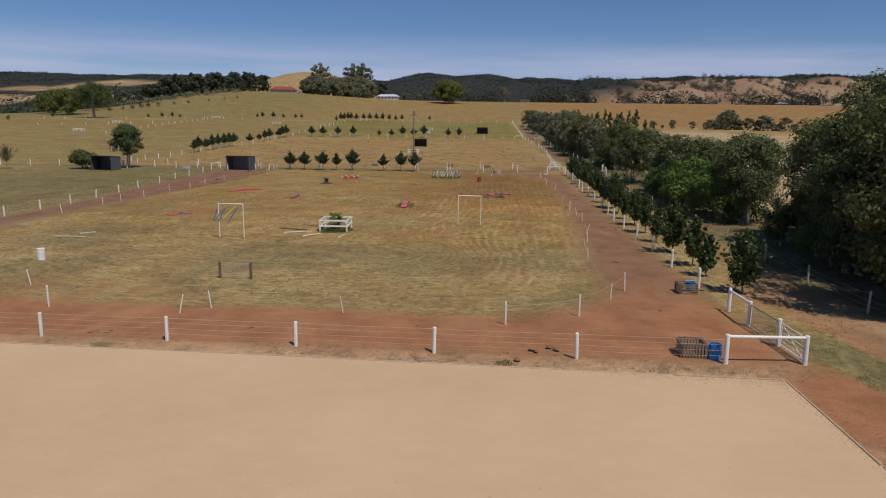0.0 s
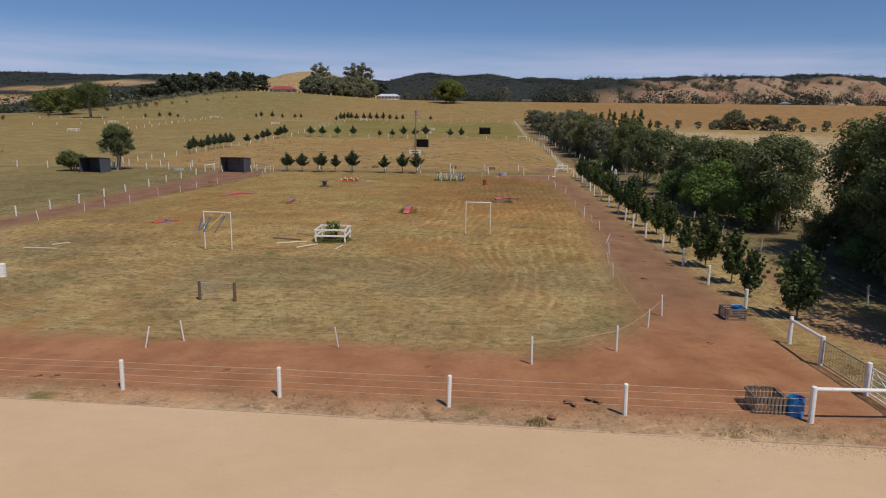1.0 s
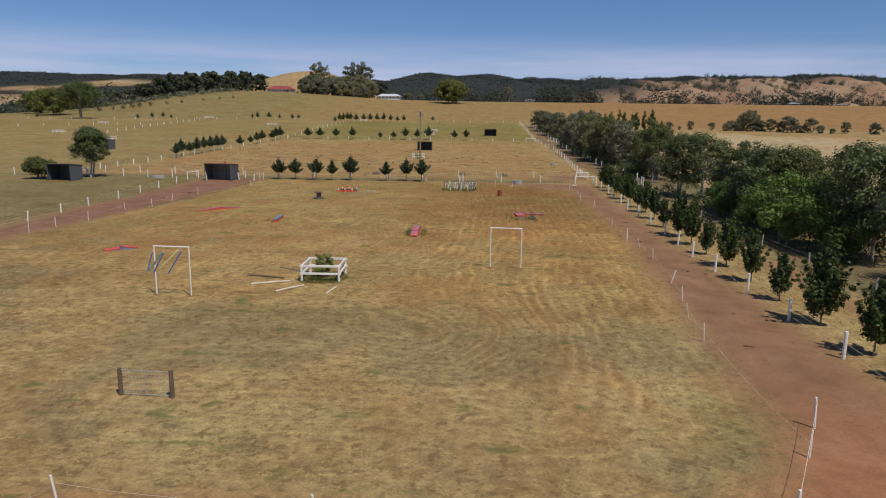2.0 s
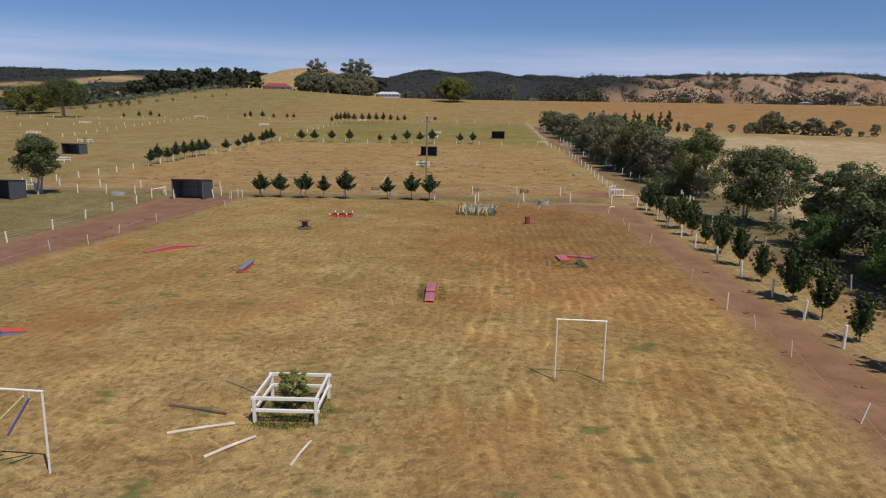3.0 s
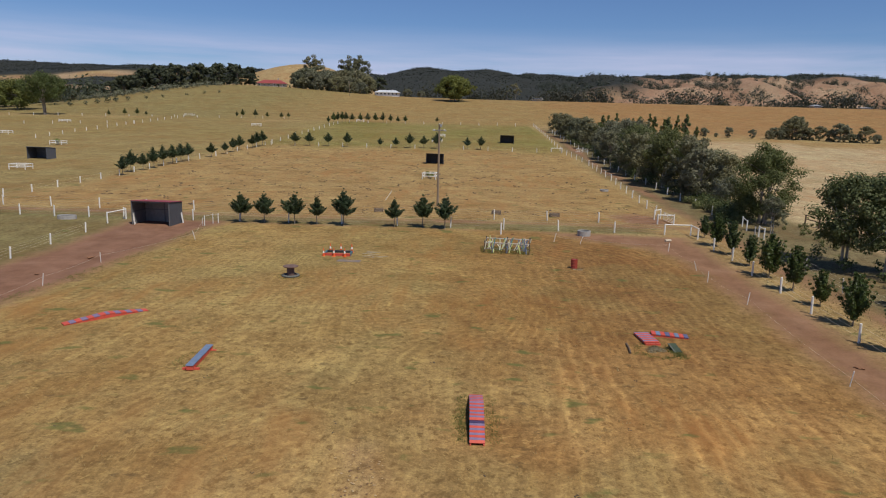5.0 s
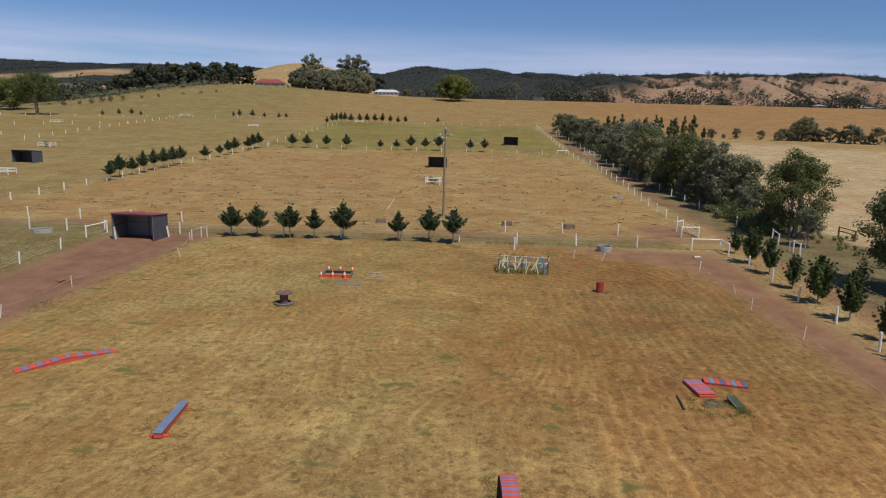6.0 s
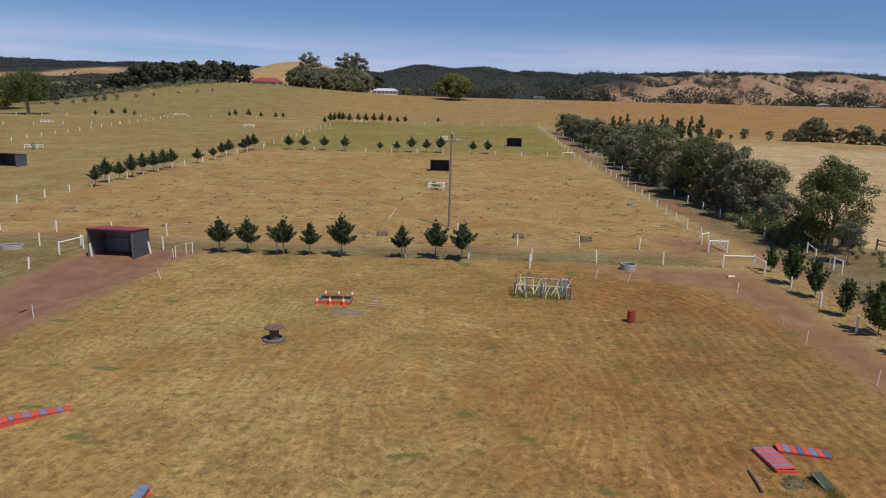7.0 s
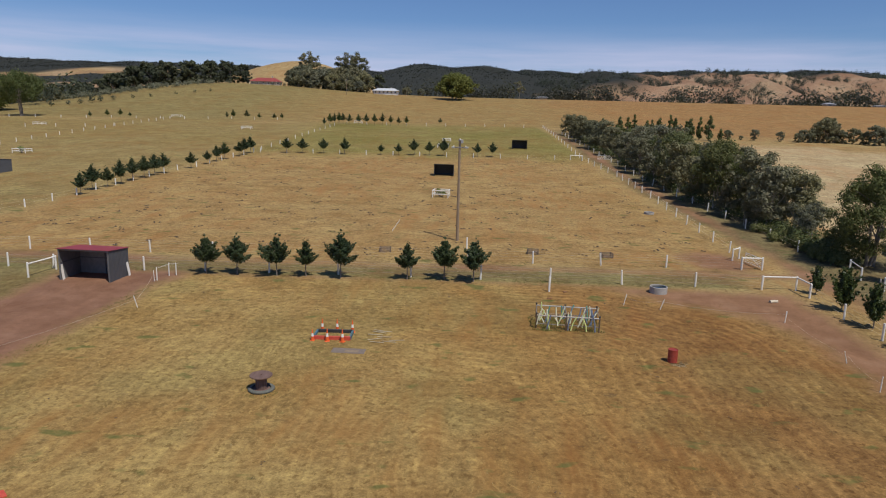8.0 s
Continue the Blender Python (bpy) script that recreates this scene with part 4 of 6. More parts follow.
def spire_tree(seed, height, radius, leaf, label, group):
    rng = random.Random(seed)
    tree = thing("poplar_tree", label, "tree", group=group)
    cs, rs = [], []
    for i in range(34):
        k = rng.uniform(0, 1)
        a = rng.uniform(0, 6.28)
        w = radius * math.sin(math.pi * (0.16 + 0.8 * k)) ** 0.8 * rng.uniform(.1, .62)
        cs.append((w * math.cos(a), w * math.sin(a), height * (.1 + .84 * k)))
        rs.append(radius * rng.uniform(.2, .42) * (1.15 - 0.6 * k))
    cs.append((0, 0, height * .95))
    rs.append(radius * .22)
    part("trunk", trunk_mesh("poplar_trunk", rng, height * .7, 0.14, cs[:5], BARK), BARK, tree)
    part("crown", leaves_mesh("poplar_crown", cs, rs, 2000, 0.26, leaf, seed, 1.15), leaf, tree)
    return tree


spires = [spire_tree(81, 7.6, 1.9, GUMLEAF, "narrow pointed tree behind the gums", "pointed trees behind the lane"), spire_tree(80, 7.2, 2.2, GUMLEAF, "narrow pointed tree behind the gums", "pointed trees behind the lane"),
          spire_tree(79, 8.0, 1.6, GUMLEAF, "narrow pointed tree behind the gums", "pointed trees behind the lane")]
plant(spires, [(52, 322, 1.09), (55, 318, 0.92), (58, 324, 1.15), (62, 320, 0.87), (67.5, 322, 1.23), (70.5, 319, 1.03), (74, 324, 0.98), (79, 321, 1.25), (83, 322, 0.98), (86, 320, 1.15), (46, 300, 0.98), (49, 296, 1.03), (43, 310, 0.98), (60, 315, 0.85), (65, 324, 0.8), (76, 317, 0.9), (91, 322, 0.7)], rng)
# trees between stubble and the rust-brown field
hedge = [round_tree("field_tree", 82, 9.0, 4.6, GUMGREY, BARK, "grey-green tree between two dry fields", "trees between the dry fields", 56, 4200, 0.33, -0.12),
         round_tree("field_tree", 83, 13.0, 5.0, GUMGREY, BARK, "tall grey-green tree between two dry fields", "trees between the dry fields", 64, 5000, 0.33, -0.1)]
plant(hedge, [(128, 323, .7), (133, 324, .85), (136, 324, .7), (141.5, 321, .62), (144.5, 319, .8), (149, 317, .66), (153.5, 315, .62), (123.5, 324, .5), (121, 322, .62), (131, 322, .98), (126, 322, .66), (134.5, 322, .8), (138, 322, .85), (147, 316, .78), (151, 315, .62), (156, 314, .7), (160, 313, .62), (106, 326, .45), (97, 330, .62), (115, 324, .4), (165, 312, .4), (171, 312, .55), (183, 310, .9), (196, 307, .5), (204, 305, .6), (215, 302, .5), (101, 327, .3)], rng)

# west side
t = round_tree("gum_tree", 84, 9.4, 3.2, GUMLEAF, PALEBARK, "single rounded gum tree with a pale trunk beside a shelter", "", 100, 11000, 0.16, 0.24, 2, 0.19, 0.26)
t.matrix_basis = spot(-66.3, 114.6, 40)
t = shrub("round_bush", 85, 2.6, 4.0, GUMLEAF, "dense rounded dark-green bush beside a shelter", "bush", 6000, 0.17)
t.matrix_basis = spot(-73.6, 110.6)
t = young_tree(86, 5.2, 2.2, DARKLEAF, "dense round dark-green tree in the west paddock", "", 1800)
t.matrix_basis = spot(-88.2, 108.6)
t = round_tree("gum_tree", 87, 19, 14.0, OLDGUM, BARK, "huge spreading old gum tree with several pale stems", "", 150, 16000, 0.36, 0.34, 5, 0.3, 0.17)
t.matrix_basis = spot(-214, 366) @ Matrix.Diagonal((0.74, 0.74, 1.08, 1))
for x, y, k in ((-236, 362, .34), (-262, 330, .45), (-232, 318, .35), (-247, 322, .4)):
    copy_thing(gums[2], spot(x, y, x) @ Matrix.Scale(k * 1.9, 4))


# ---------------------------------------------------------------- fences
def post_mesh(name, r, h, material, n=8, square=False):
    bm = bmesh.new()
    if square:
        slab(bm, 0, 0, -0.3, r * 2, r * 2, h + 0.3, bevel=r * 0.2)
    else:
        tube(bm, (0, 0, -0.3), (0, 0, h - r * 0.25), r * 1.04, r, n)
        tube(bm, (0, 0, h - r * 0.25), (0, 0, h), r, r * 0.75, n)
    return mesh_of(name, bm, material)


POST = post_mesh("post", 0.08, 1.15, WHITE)
TALLPOST = post_mesh("tall_post", 0.088, 1.4, WHITE)
THICKPOST = post_mesh("thick_post", 0.098, 1.32, WHITE, 10)
STAKE = post_mesh("stake", 0.032, 1.0, WHITE, 6)
TAPEPOST = post_mesh("tape_post", 0.05, 1.22, WHITE, 6)
GREYSTAKE = post_mesh("grey_post", 0.065, 1.3, PALEPOST, 7)
FARPOST = post_mesh("far_post", 0.11, 1.25, WHITE, 5)


def line(a, b, step):
    a, b = Vector(a), Vector(b)
    n = max(1, round((b - a).length / step))
    return [tuple(a.lerp(b, i / n)) for i in range(n + 1)]


def fence(label, posts, mesh, wires=(), tilt=2.0, sag=0.02, seed=1, wire_r=0.0075, leans=None, wire_name="wire"):
    """Posts with their wires: each post and each wire a part."""
    rng = random.Random(seed)
    x0, y0 = posts[0][:2]
    ob = thing("fence", label, "fence", pose(x0, y0, 0))
    for i, (x, y) in enumerate(posts):
        a, b = leans.get(i, (0, 0)) if leans else (0, 0)
        part("post", mesh, None, ob, at=pose(x - x0, y - y0, ground(x, y), rng.gauss(a, tilt), rng.gauss(b, tilt), rng.uniform(0, 360) if not a and not b else 0))
    for h in wires:
        pts = []
        for i, ((ax, ay), (bx, by)) in enumerate(zip(posts, posts[1:])):
            for k in ((0, 0.25, 0.5, 0.75) if i < len(posts) - 2 else (0, 0.25, 0.5, 0.75, 1)):
                x, y = ax + (bx - ax) * k, ay + (by - ay) * k
                pts.append((x - x0, y - y0, ground(x, y) + h - sag * 4 * k * (1 - k) + rng.uniform(-.006, .006)))
        part(wire_name, strand(pts, wire_r), WIRE, ob)
    return ob


# arena side of the track
fence("white post and four-wire fence beside the sand arena", [(-39.4, 7.0), (-33.3, 6.7), (-27.2, 6.35), (-21.1, 6.0), (-15.05, 5.75), (-9.08, 5.55), (-3.1, 5.25), (3.09, 4.9), (9.24, 4.62), (15.45, 4.35)], POST, (0.35, 0.6, 0.86, 1.08), 1.2, seed=2)
# tape round the inner edge of the track
fence("thin white stakes with slack tape round the grass", [(-23.5, 17.7), (-10.75, 10.75), (-9.6, 12.15), (-2.2, 11.65)], STAKE, (0.72,), 2, 0.2, 3, 0.006, {0: (3, -10), 1: (-4, 8), 2: (4, -5), 3: (4, -7)}, "tape")
single = thing("marker_post", "tall white post where the grass meets the track", "post", spot(-18.3, 11.4))
part("post", TAPEPOST, None, single)
fence("white tape posts with slack tape on the bend", [(6.45, 9.75), (10.55, 12.2), (14.6, 19.4)], TAPEPOST, (1.0,), 1.5, 0.12, 4, 0.01, None, "tape")
fence("thin leaning white stakes beside the red track", [(13.2, 16.9), (14.0, 29.7), (14.5, 33.9), (15.3, 37.7), (16.0, 42.6), (17.0, 51.2), (17.2, 56.5), (17.2, 69.2), (18.2, 85.8), (17.6, 93.2), (18.2, 98.0), (17.9, 106.5)], STAKE, (0.55,), 4, 0.2, 5, 0.003, {2: (10, -14), 4: (-8, 16), 6: (5, -14), 9: (2, 3), 10: (0, -20)}, "tape")
fence("leaning stakes with tape at the end of the track", [(17.9, 106.5), (8.6, 109.0), (5.8, 110.1)], STAKE, (0.75,), 3, 0.25, 6, 0.008, {1: (0, 18), 2: (0, 14)}, "tape")
fence("thin white stakes with tape beside the west track", [(-41.8, 51.0), (-41.3, 58.7), (-40.9, 62.4), (-40.0, 66.8), (-39.9, 74.6), (-38.2, 78.0), (-38.5, 84.4), (-38.5, 93.2), (-34.4, 105.2), (-36.6, 113.1)], STAKE, (0.7,), 5, 0.12, 7, 0.008, {0: (0, -14), 8: (4, -16)}, "tape")
# outer side of the tracks
WEST = [(-46.0, 41.3), (-46.0, 47.4), (-46.0, 53.6), (-46.0, 59.7), (-46.0, 65.6), (-46.1, 71.8), (-46.2, 77.8), (-46.6, 85.8), (-47.4, 93.6), (-47.8, 100.5), (-47.8, 107.1)]
fence("white post and wire fence along the west track", WEST, POST, (0.35, 0.62, 0.9, 1.1), 2, seed=8, wire_r=0.007)
EAST = [(19.7, 20.6), (19.9, 27.4), (20.1, 33.6), (20.3, 40.0), (20.6, 46.9), (20.8, 53.0), (21.3, 58.8), (21.7, 64.5), (21.8, 70.7), (21.95, 76.8), (22.2, 83.7), (22.7, 90.0), (22.9, 96.4), (23.5, 102.9), (23.3, 107.8), (23.55, 114.0)]
fence("white post and wire fence beside the young trees", EAST, TALLPOST, (0.4, 0.8, 1.2), 2, seed=9, wire_r=0.006)
fence("white post and wire fence at the paddock end", [(-46.2, 116.8), (-39.3, 116.8), (-33.4, 117.2), (-27.1, 117.2), (-20.3, 117.3), (-13.2, 117.4), (-6.4, 117.2), (0.3, 117.0), (7.2, 117.0), (14.2, 117.0), (20.3, 116.5)], TALLPOST, (0.4, 0.75, 1.05, 1.3), 2, seed=10, wire_r=0.007)
fence("white post and wire fence behind the grass lane", [(x, 124.8) for x in (-76, -69.6, -62.7, -55.8, -49.0, -42.4, -35.4, -28.4, -21.4, -14.4, -7.6, -0.6, 6.7, 13.7, 21.7)], TALLPOST, (0.4, 0.75, 1.05, 1.3), 2, seed=11, wire_r=0.007)
fence("white posts along the second paddock by the lane", line((23.9, 134), (27.0, 181), 6.4) + line((27.2, 188), (27.9, 214), 6.4) + line((27.2, 221), (24.6, 243), 6.2), TALLPOST, (0.5, 0.9, 1.25), 2, seed=12, wire_r=0.007)
fence("white posts between lane and gum trees", line((33.0, 136), (33.2, 176), 7.6) + line((32.8, 184), (31.0, 330), 8.0), TALLPOST, (0.6, 1.1), 3, seed=13, wire_r=0.007)
fence("white posts along the second paddock's west side", line((-75.2, 126), (-74.2, 166), 6.6) + line((-74.4, 172.5), (-73.2, 205), 6.2) + line((-71.6, 212), (-67.5, 243), 6.2), FARPOST, (0.6, 1.1), 2, seed=14, wire_r=0.007)
fence("white posts along the second cross fence", line((-66, 244.3), (24.5, 243.2), 7.4), FARPOST, (0.6, 1.1), 2, seed=15, wire_r=0.007)
fence("white posts beside the third paddock", line((-67, 249), (-65, 350), 9), FARPOST, (), 2, seed=16)
fence("white posts along the far cross fence", line((-62, 364), (28, 372), 9), FARPOST, (), 2, seed=17)
fence("white posts of a far west paddock", line((-142.4, 246), (-147, 372), 7.8), FARPOST, (), 2, seed=18)
fence("white posts under the long slope", line((-235, 352), (-100, 386), 10.5), FARPOST, (), 2, seed=19)
fence("white posts across the far west paddock", line((-200, 292), (-146, 318), 10), FARPOST, (), 2, seed=20)
fence("white posts beside the east lane end", line((25, 250), (28, 372), 9.5), FARPOST, (), 2, seed=21)
fence("grey posts and wires under the gum trees", [(27.2, 6), (27.3, 14.8), (27.8, 22.8), (28.5, 31.2), (28.6, 40), (28.6, 49), (28.7, 58), (28.8, 67), (28.8, 75), (28.9, 83.0), (28.4, 90.8), (29.2, 99), (30.6, 108), (31.6, 117)], GREYSTAKE, (0.4, 0.75, 1.1), 2, seed=22, wire_r=0.005)
fence("white posts across the west paddock", line((-95, 116.5), (-76.5, 117.5), 7) + line((-62, 117), (-48.2, 116.6), 4.6), TALLPOST, (0.5, 0.9, 1.2), 2, seed=23)


def rail_set(label, posts, rails, mesh=THICKPOST, top=1.22, r=0.07, category="fence", name="rail_fence"):
    """Thick white posts joined by round top rails."""
    x0, y0 = posts[0]
    ob = thing(name, label, category, pose(x0, y0, 0))
    for x, y in posts:
        part("post", mesh, None, ob, at=pose(x - x0, y - y0, ground(x, y)))
    for i, j in rails:
        bm = bmesh.new()
        (ax, ay), (bx, by) = posts[i], posts[j]
        tube(bm, (ax - x0, ay - y0, ground(ax, ay) + top), (bx - x0, by - y0, ground(bx, by) + top), r, r, 10)
        part("rail", bm, WHITE, ob)
    return ob


def pipe_gate(label, a, b, material=WHITE, bars=5, h=1.15, mesh=False):
    """A pipe gate between two points: frame, bars and a brace."""
    (ax, ay), (bx, by) = a, b
    ob = thing("gate", label, "gate", pose(ax, ay, 0))
    p, q = Vector((0, 0, ground(ax, ay))), Vector((bx - ax, by - ay, ground(bx, by)))
    lo, hi = Vector((0, 0, 0.15)), Vector((0, 0, h))
    bm = bmesh.new()
    for s, e in ((p + lo, q + lo), (p + hi, q + hi), (p + lo, p + hi), (q + lo, q + hi)):
        tube(bm, s, e, 0.03, 0.03, 8)
    part("gate_frame", bm, material, ob)
    for i in range(1, bars):
        z = Vector((0, 0, 0.15 + (h - 0.15) * i / bars))
        bm = bmesh.new()
        tube(bm, p + z, q + z, 0.018 if not mesh else 0.007, None, 6)
        part("bar", bm, material, ob)
    if mesh:
        bm = bmesh.new()
        n = int((q - p).length / 0.22)
        for i in range(1, n):
            s = p.lerp(q, i / n)
            tube(bm, s + lo, s + hi, 0.005, None, 4, False)
        part("mesh_wires", bm, GREYPOST, ob)
    else:
        bm = bmesh.new()
        tube(bm, p + lo, q + hi, 0.02, None, 6)
        part("brace", bm, material, ob)
    return ob


rail_set("thick white posts and rail at the arena corner", [(15.45, 4.35), (18.75, 4.4)], [(0, 1)])
rail_set("thick white posts and rail closing the track corner", [(18.75, 6.95), (18.95, 10.7), (19.3, 14.3)], [(1, 2)])
pipe_gate("white pipe gate closed across the corner", (18.77, 4.6), (18.77, 6.75))
pipe_gate("wire mesh gate with a dark steel frame", (18.78, 7.15), (18.93, 10.55), GREYPOST, 9, 1.15, True)
fence("wires from the rail to the tree fence", [(19.3, 14.3), (19.7, 20.6)], TALLPOST, (0.45, 0.85, 1.15), 1, seed=31, wire_r=0.005)
rail_set("white corner rail at the end of the track", [(20.3, 116.5), (23.55, 116.6), (23.6, 114.1)], [(0, 1), (1, 2)], TALLPOST, 1.3)
rail_set("white rail beside the second paddock gate", [(21.7, 124.9), (23.95, 125.0)], [(0, 1)], TALLPOST, 1.28)
pipe_gate("white pipe gate standing open by the lane", (23.95, 125.2), (23.6, 128.6))
rail_set("white wing rail of the second paddock gate", [(22.5, 129.4), (23.7, 130.6)], [(0, 1)], TALLPOST, 1.28)
pipe_gate("white pipe gate at the far cross fence", (29.5, 246.5), (33, 246.5), bars=4)
rail_set("white rail at the far paddock corner", [(21.6, 245), (24.9, 245.2)], [(0, 1)], FARPOST, 1.2, 0.09)
rail_set("white rail under the gum trees", [(33.3, 125.2), (32.4, 121.5), (32.2, 117.3), (32.1, 115.5)], [(0, 1), (2, 3)], TALLPOST, 1.28, 0.045)
rail_set("white rail beside a horse shelter", [(-48.4, 113.0), (-47.7, 116.2)], [(0, 1)], TALLPOST, 1.25)
rail_set("low white rail beyond the shelter", [(-36.5, 113.4), (-36.1, 115.1), (-35.5, 115.3)], [(0, 1), (1, 2)], TAPEPOST, 1.12, 0.015)
rail_set("white rails beside the west tree", [(-71.6, 118.6), (-69.6, 118.2), (-68.5, 116.8)], [(0, 1), (1, 2)], TALLPOST, 1.28)
rail_set("white rails behind the west tree", [(-71.7, 119.3), (-69.8, 119.0)], [(0, 1)], TALLPOST, 0.8)


def timber_gate():
    ob = thing("timber_rail_gate", "weathered brown timber rail gate at the stubble field", "gate", spot(43.7, 129.2, -88))
    for x in (0, 3.6):
        bm = bmesh.new()
        tube(bm, (x, 0, -0.2), (x, 0, 1.35), 0.12, 0.1, 8)
        part("post", bm, BROWNPOST, ob)
    for z in (1.2, 0.7):
        bm = bmesh.new()
        slab(bm, 1.8, 0, z, 3.6, 0.06, 0.12, bevel=0.01)
        part("rail", bm, BROWNPOST, ob)


timber_gate()


# ---------------------------------------------------------------- shelters
def shelter(label, m, w=4.9, d=3.0, h=2.9, back=2.5, wall=DARKWALL, roof=REDROOF, board_and_patch=False, group="horse shelters", lined=False):
    """Three-sided steel shelter, open in front, with corrugated roof, corner posts and wall girts."""
    ob = thing("horse_shelter", label, "shelter", m, group)
    bm = bmesh.new()
    slab(bm, 0, d - 0.03, 0, w, 0.05, back - 0.04)
    part("back_wall", bm, wall, ob)
    for s in (-1, 1):
        bm = bmesh.new()
        x = s * w / 2
        t = 0.025
        q = [(x - t, 0), (x + t, 0), (x + t, d), (x - t, d)]
        lo = [bm.verts.new((a, b, 0)) for a, b in q]
        hi = [bm.verts.new((a, b, h - (h - back) * b / d)) for a, b in q]
        for i in range(4):
            bm.faces.new((lo[i], lo[(i + 1) % 4], hi[(i + 1) % 4], hi[i]))
        bm.faces.new(lo), bm.faces.new(hi)
        for i in range(14):                      # sheet ribs
            y = d * (i + 0.5) / 14
            slab(bm, x + s * 0.032, y, 0.02, 0.02, 0.035, h - (h - back) * y / d - 0.06)
        part("side_wall", bm, wall, ob)
        bm = bmesh.new()
        slab(bm, s * (w / 2 - 0.06), 0.0, -0.1, 0.12, 0.12, h + 0.06, bevel=0.01)
        part("corner_post", bm, FRAMEGREY if lined else wall, ob)
        bm = bmesh.new()
        slab(bm, s * (w / 2 - 0.07), d * 0.5, 1.55, 0.07, d - 0.2, 0.09)
        part("girt", bm, wall, ob)
        # paler grey sheets set over the inner wall faces
        if lined:
            bm = bmesh.new()
            q = [(x - s * 0.032, 0.08), (x - s * 0.042, 0.08), (x - s * 0.042, d - 0.08), (x - s * 0.032, d - 0.08)]
            lo = [bm.verts.new((a, b, 0.02)) for a, b in q]
            hi = [bm.verts.new((a, b, h - 0.1 - (h - back) * b / d)) for a, b in q]
            for i in range(4):
                bm.faces.new((lo[i], lo[(i + 1) % 4], hi[(i + 1) % 4], hi[i]))
            bm.faces.new(lo), bm.faces.new(hi)
            part("lining", bm, LINING, ob, "paler grey inner sheet")
    if lined:
        bm = bmesh.new()
        slab(bm, 0, d - 0.07, 0.02, w - 0.14, 0.012, back - 0.14)
        part("lining", bm, LINING, ob, "paler grey inner sheet")
    bm = bmesh.new()
    slab(bm, 0, 0, h - 0.16, w, 0.08, 0.16, bevel=0.008)
    part("front_beam", bm, FRAMEGREY if lined else wall, ob)
    bm = bmesh.new()
    slab(bm, 0, d - 0.1, 1.55, w - 0.1, 0.07, 0.09)
    part("back_girt", bm, wall, ob)
    bm = bmesh.new()
    slab(bm, 0.2, d - 0.1, 0, 0.1, 0.08, back - 0.08)
    part("back_post", bm, wall, ob)
    bm = bmesh.new()
    n = 60
    over = 0.12
    prev = None
    for i in range(n + 1):
        x = -w / 2 - over + (w + 2 * over) * i / n
        z = 0.028 * (1 if i % 2 else 0)
        cur = [bm.verts.new((x, -over * 1.5, h + 0.03 + z)), bm.verts.new((x, d + over, back + 0.01 + z)),
               bm.verts.new((x, d + over, back - 0.02 + z)), bm.verts.new((x, -over * 1.5, h + 0.0 + z))]
        if prev:
            for k in range(4):
                bm.faces.new((prev[k], prev[(k + 1) % 4], cur[(k + 1) % 4], cur[k]))
        else:
            bm.faces.new(cur)
        prev = cur
    bm.faces.new(prev)
    part("roof", bm, roof, ob, "red corrugated roof" if roof is REDROOF else "")
    if board_and_patch:
        # outer board leans; the inner one stands in for sun on the left wall
        for x, y, r in ((w / 2 + 0.22, 2.75, -9), (-w / 2 + 0.2, 0.25, -7)):
            bm = bmesh.new()
            slab(bm, 0, 0, 0, 0.04, 0.32, 1.45, bevel=0.006)
            part("leaning_board", bm, WHITE, ob, "white painted board, the inner one a sunlit wall patch", at=pose(x, y, 0, 0, r, 0))
    return ob


shelter("dark steel horse shelter with a red roof on bare earth", spot(-42.6, 112.2, -5), 4.9, 3.0, 2.95, 2.7, board_and_patch=True, lined=True)
shelter("dark steel horse shelter beside a round bush", spot(-68.5, 107.9, -4), 4.3, 3.2, 2.9, 2.6, DARKWALL, GREYROOF)
shelter("dark steel horse shelter on the open west paddock", spot(-107.6, 192, -6), 5.2, 3.2, 2.9, 2.6, DARKWALL, GREYROOF)
shelter("dark open shelter in the second paddock", spot(-12.8, 206.8, 0), 4.4, 3, 2.7, 2.5, BLACKWALL, BLACKWALL)
shelter("dark open shelter in the third paddock", spot(9.3, 270, 0), 4.6, 3, 2.8, 2.6, BLACKWALL, BLACKWALL)


# ---------------------------------------------------------------- tree guards
def tree_guard(label, m, w=2.7, d=2.7, h=0.95, bush=0.0, seed=5, detail=1200):
    """Square of white posts with two rails a side; a shrub may grow inside."""
    ob = thing("tree_guard", label, "tree guard", m, "white railed tree guards")
    pts = [(-w / 2, 0), (w / 2, 0), (w / 2, d), (-w / 2, d)]
    for x, y in pts:
        bm = bmesh.new()
        slab(bm, x, y, -0.15, 0.14, 0.14, h + 0.15, bevel=0.012)
        part("post", bm, WHITE, ob)
    for i in range(4):
        (ax, ay), (bx, by) = pts[i], pts[(i + 1) % 4]
        for z in (h, h * 0.52):
            bm = bmesh.new()
            along = abs(bx - ax) > abs(by - ay)
            slab(bm, (ax + bx) / 2, (ay + by) / 2, z - 0.1, (w + 0.28) if along else 0.1, 0.1 if along else d - 0.12, 0.15 if z == h else 0.14, bevel=0.012)
            part("rail", bm, WHITE, ob)
    if bush:
        b = shrub("shrub", seed, bush, bush * (2.1 if detail > 500 else 1.75), SHRUBLEAF, "leafy green shrub inside a white railed guard", "shrub", detail, 0.055 if detail > 500 else 0.16, 10)
        b.matrix_basis = m @ pose(0, d / 2, 0)
    return ob


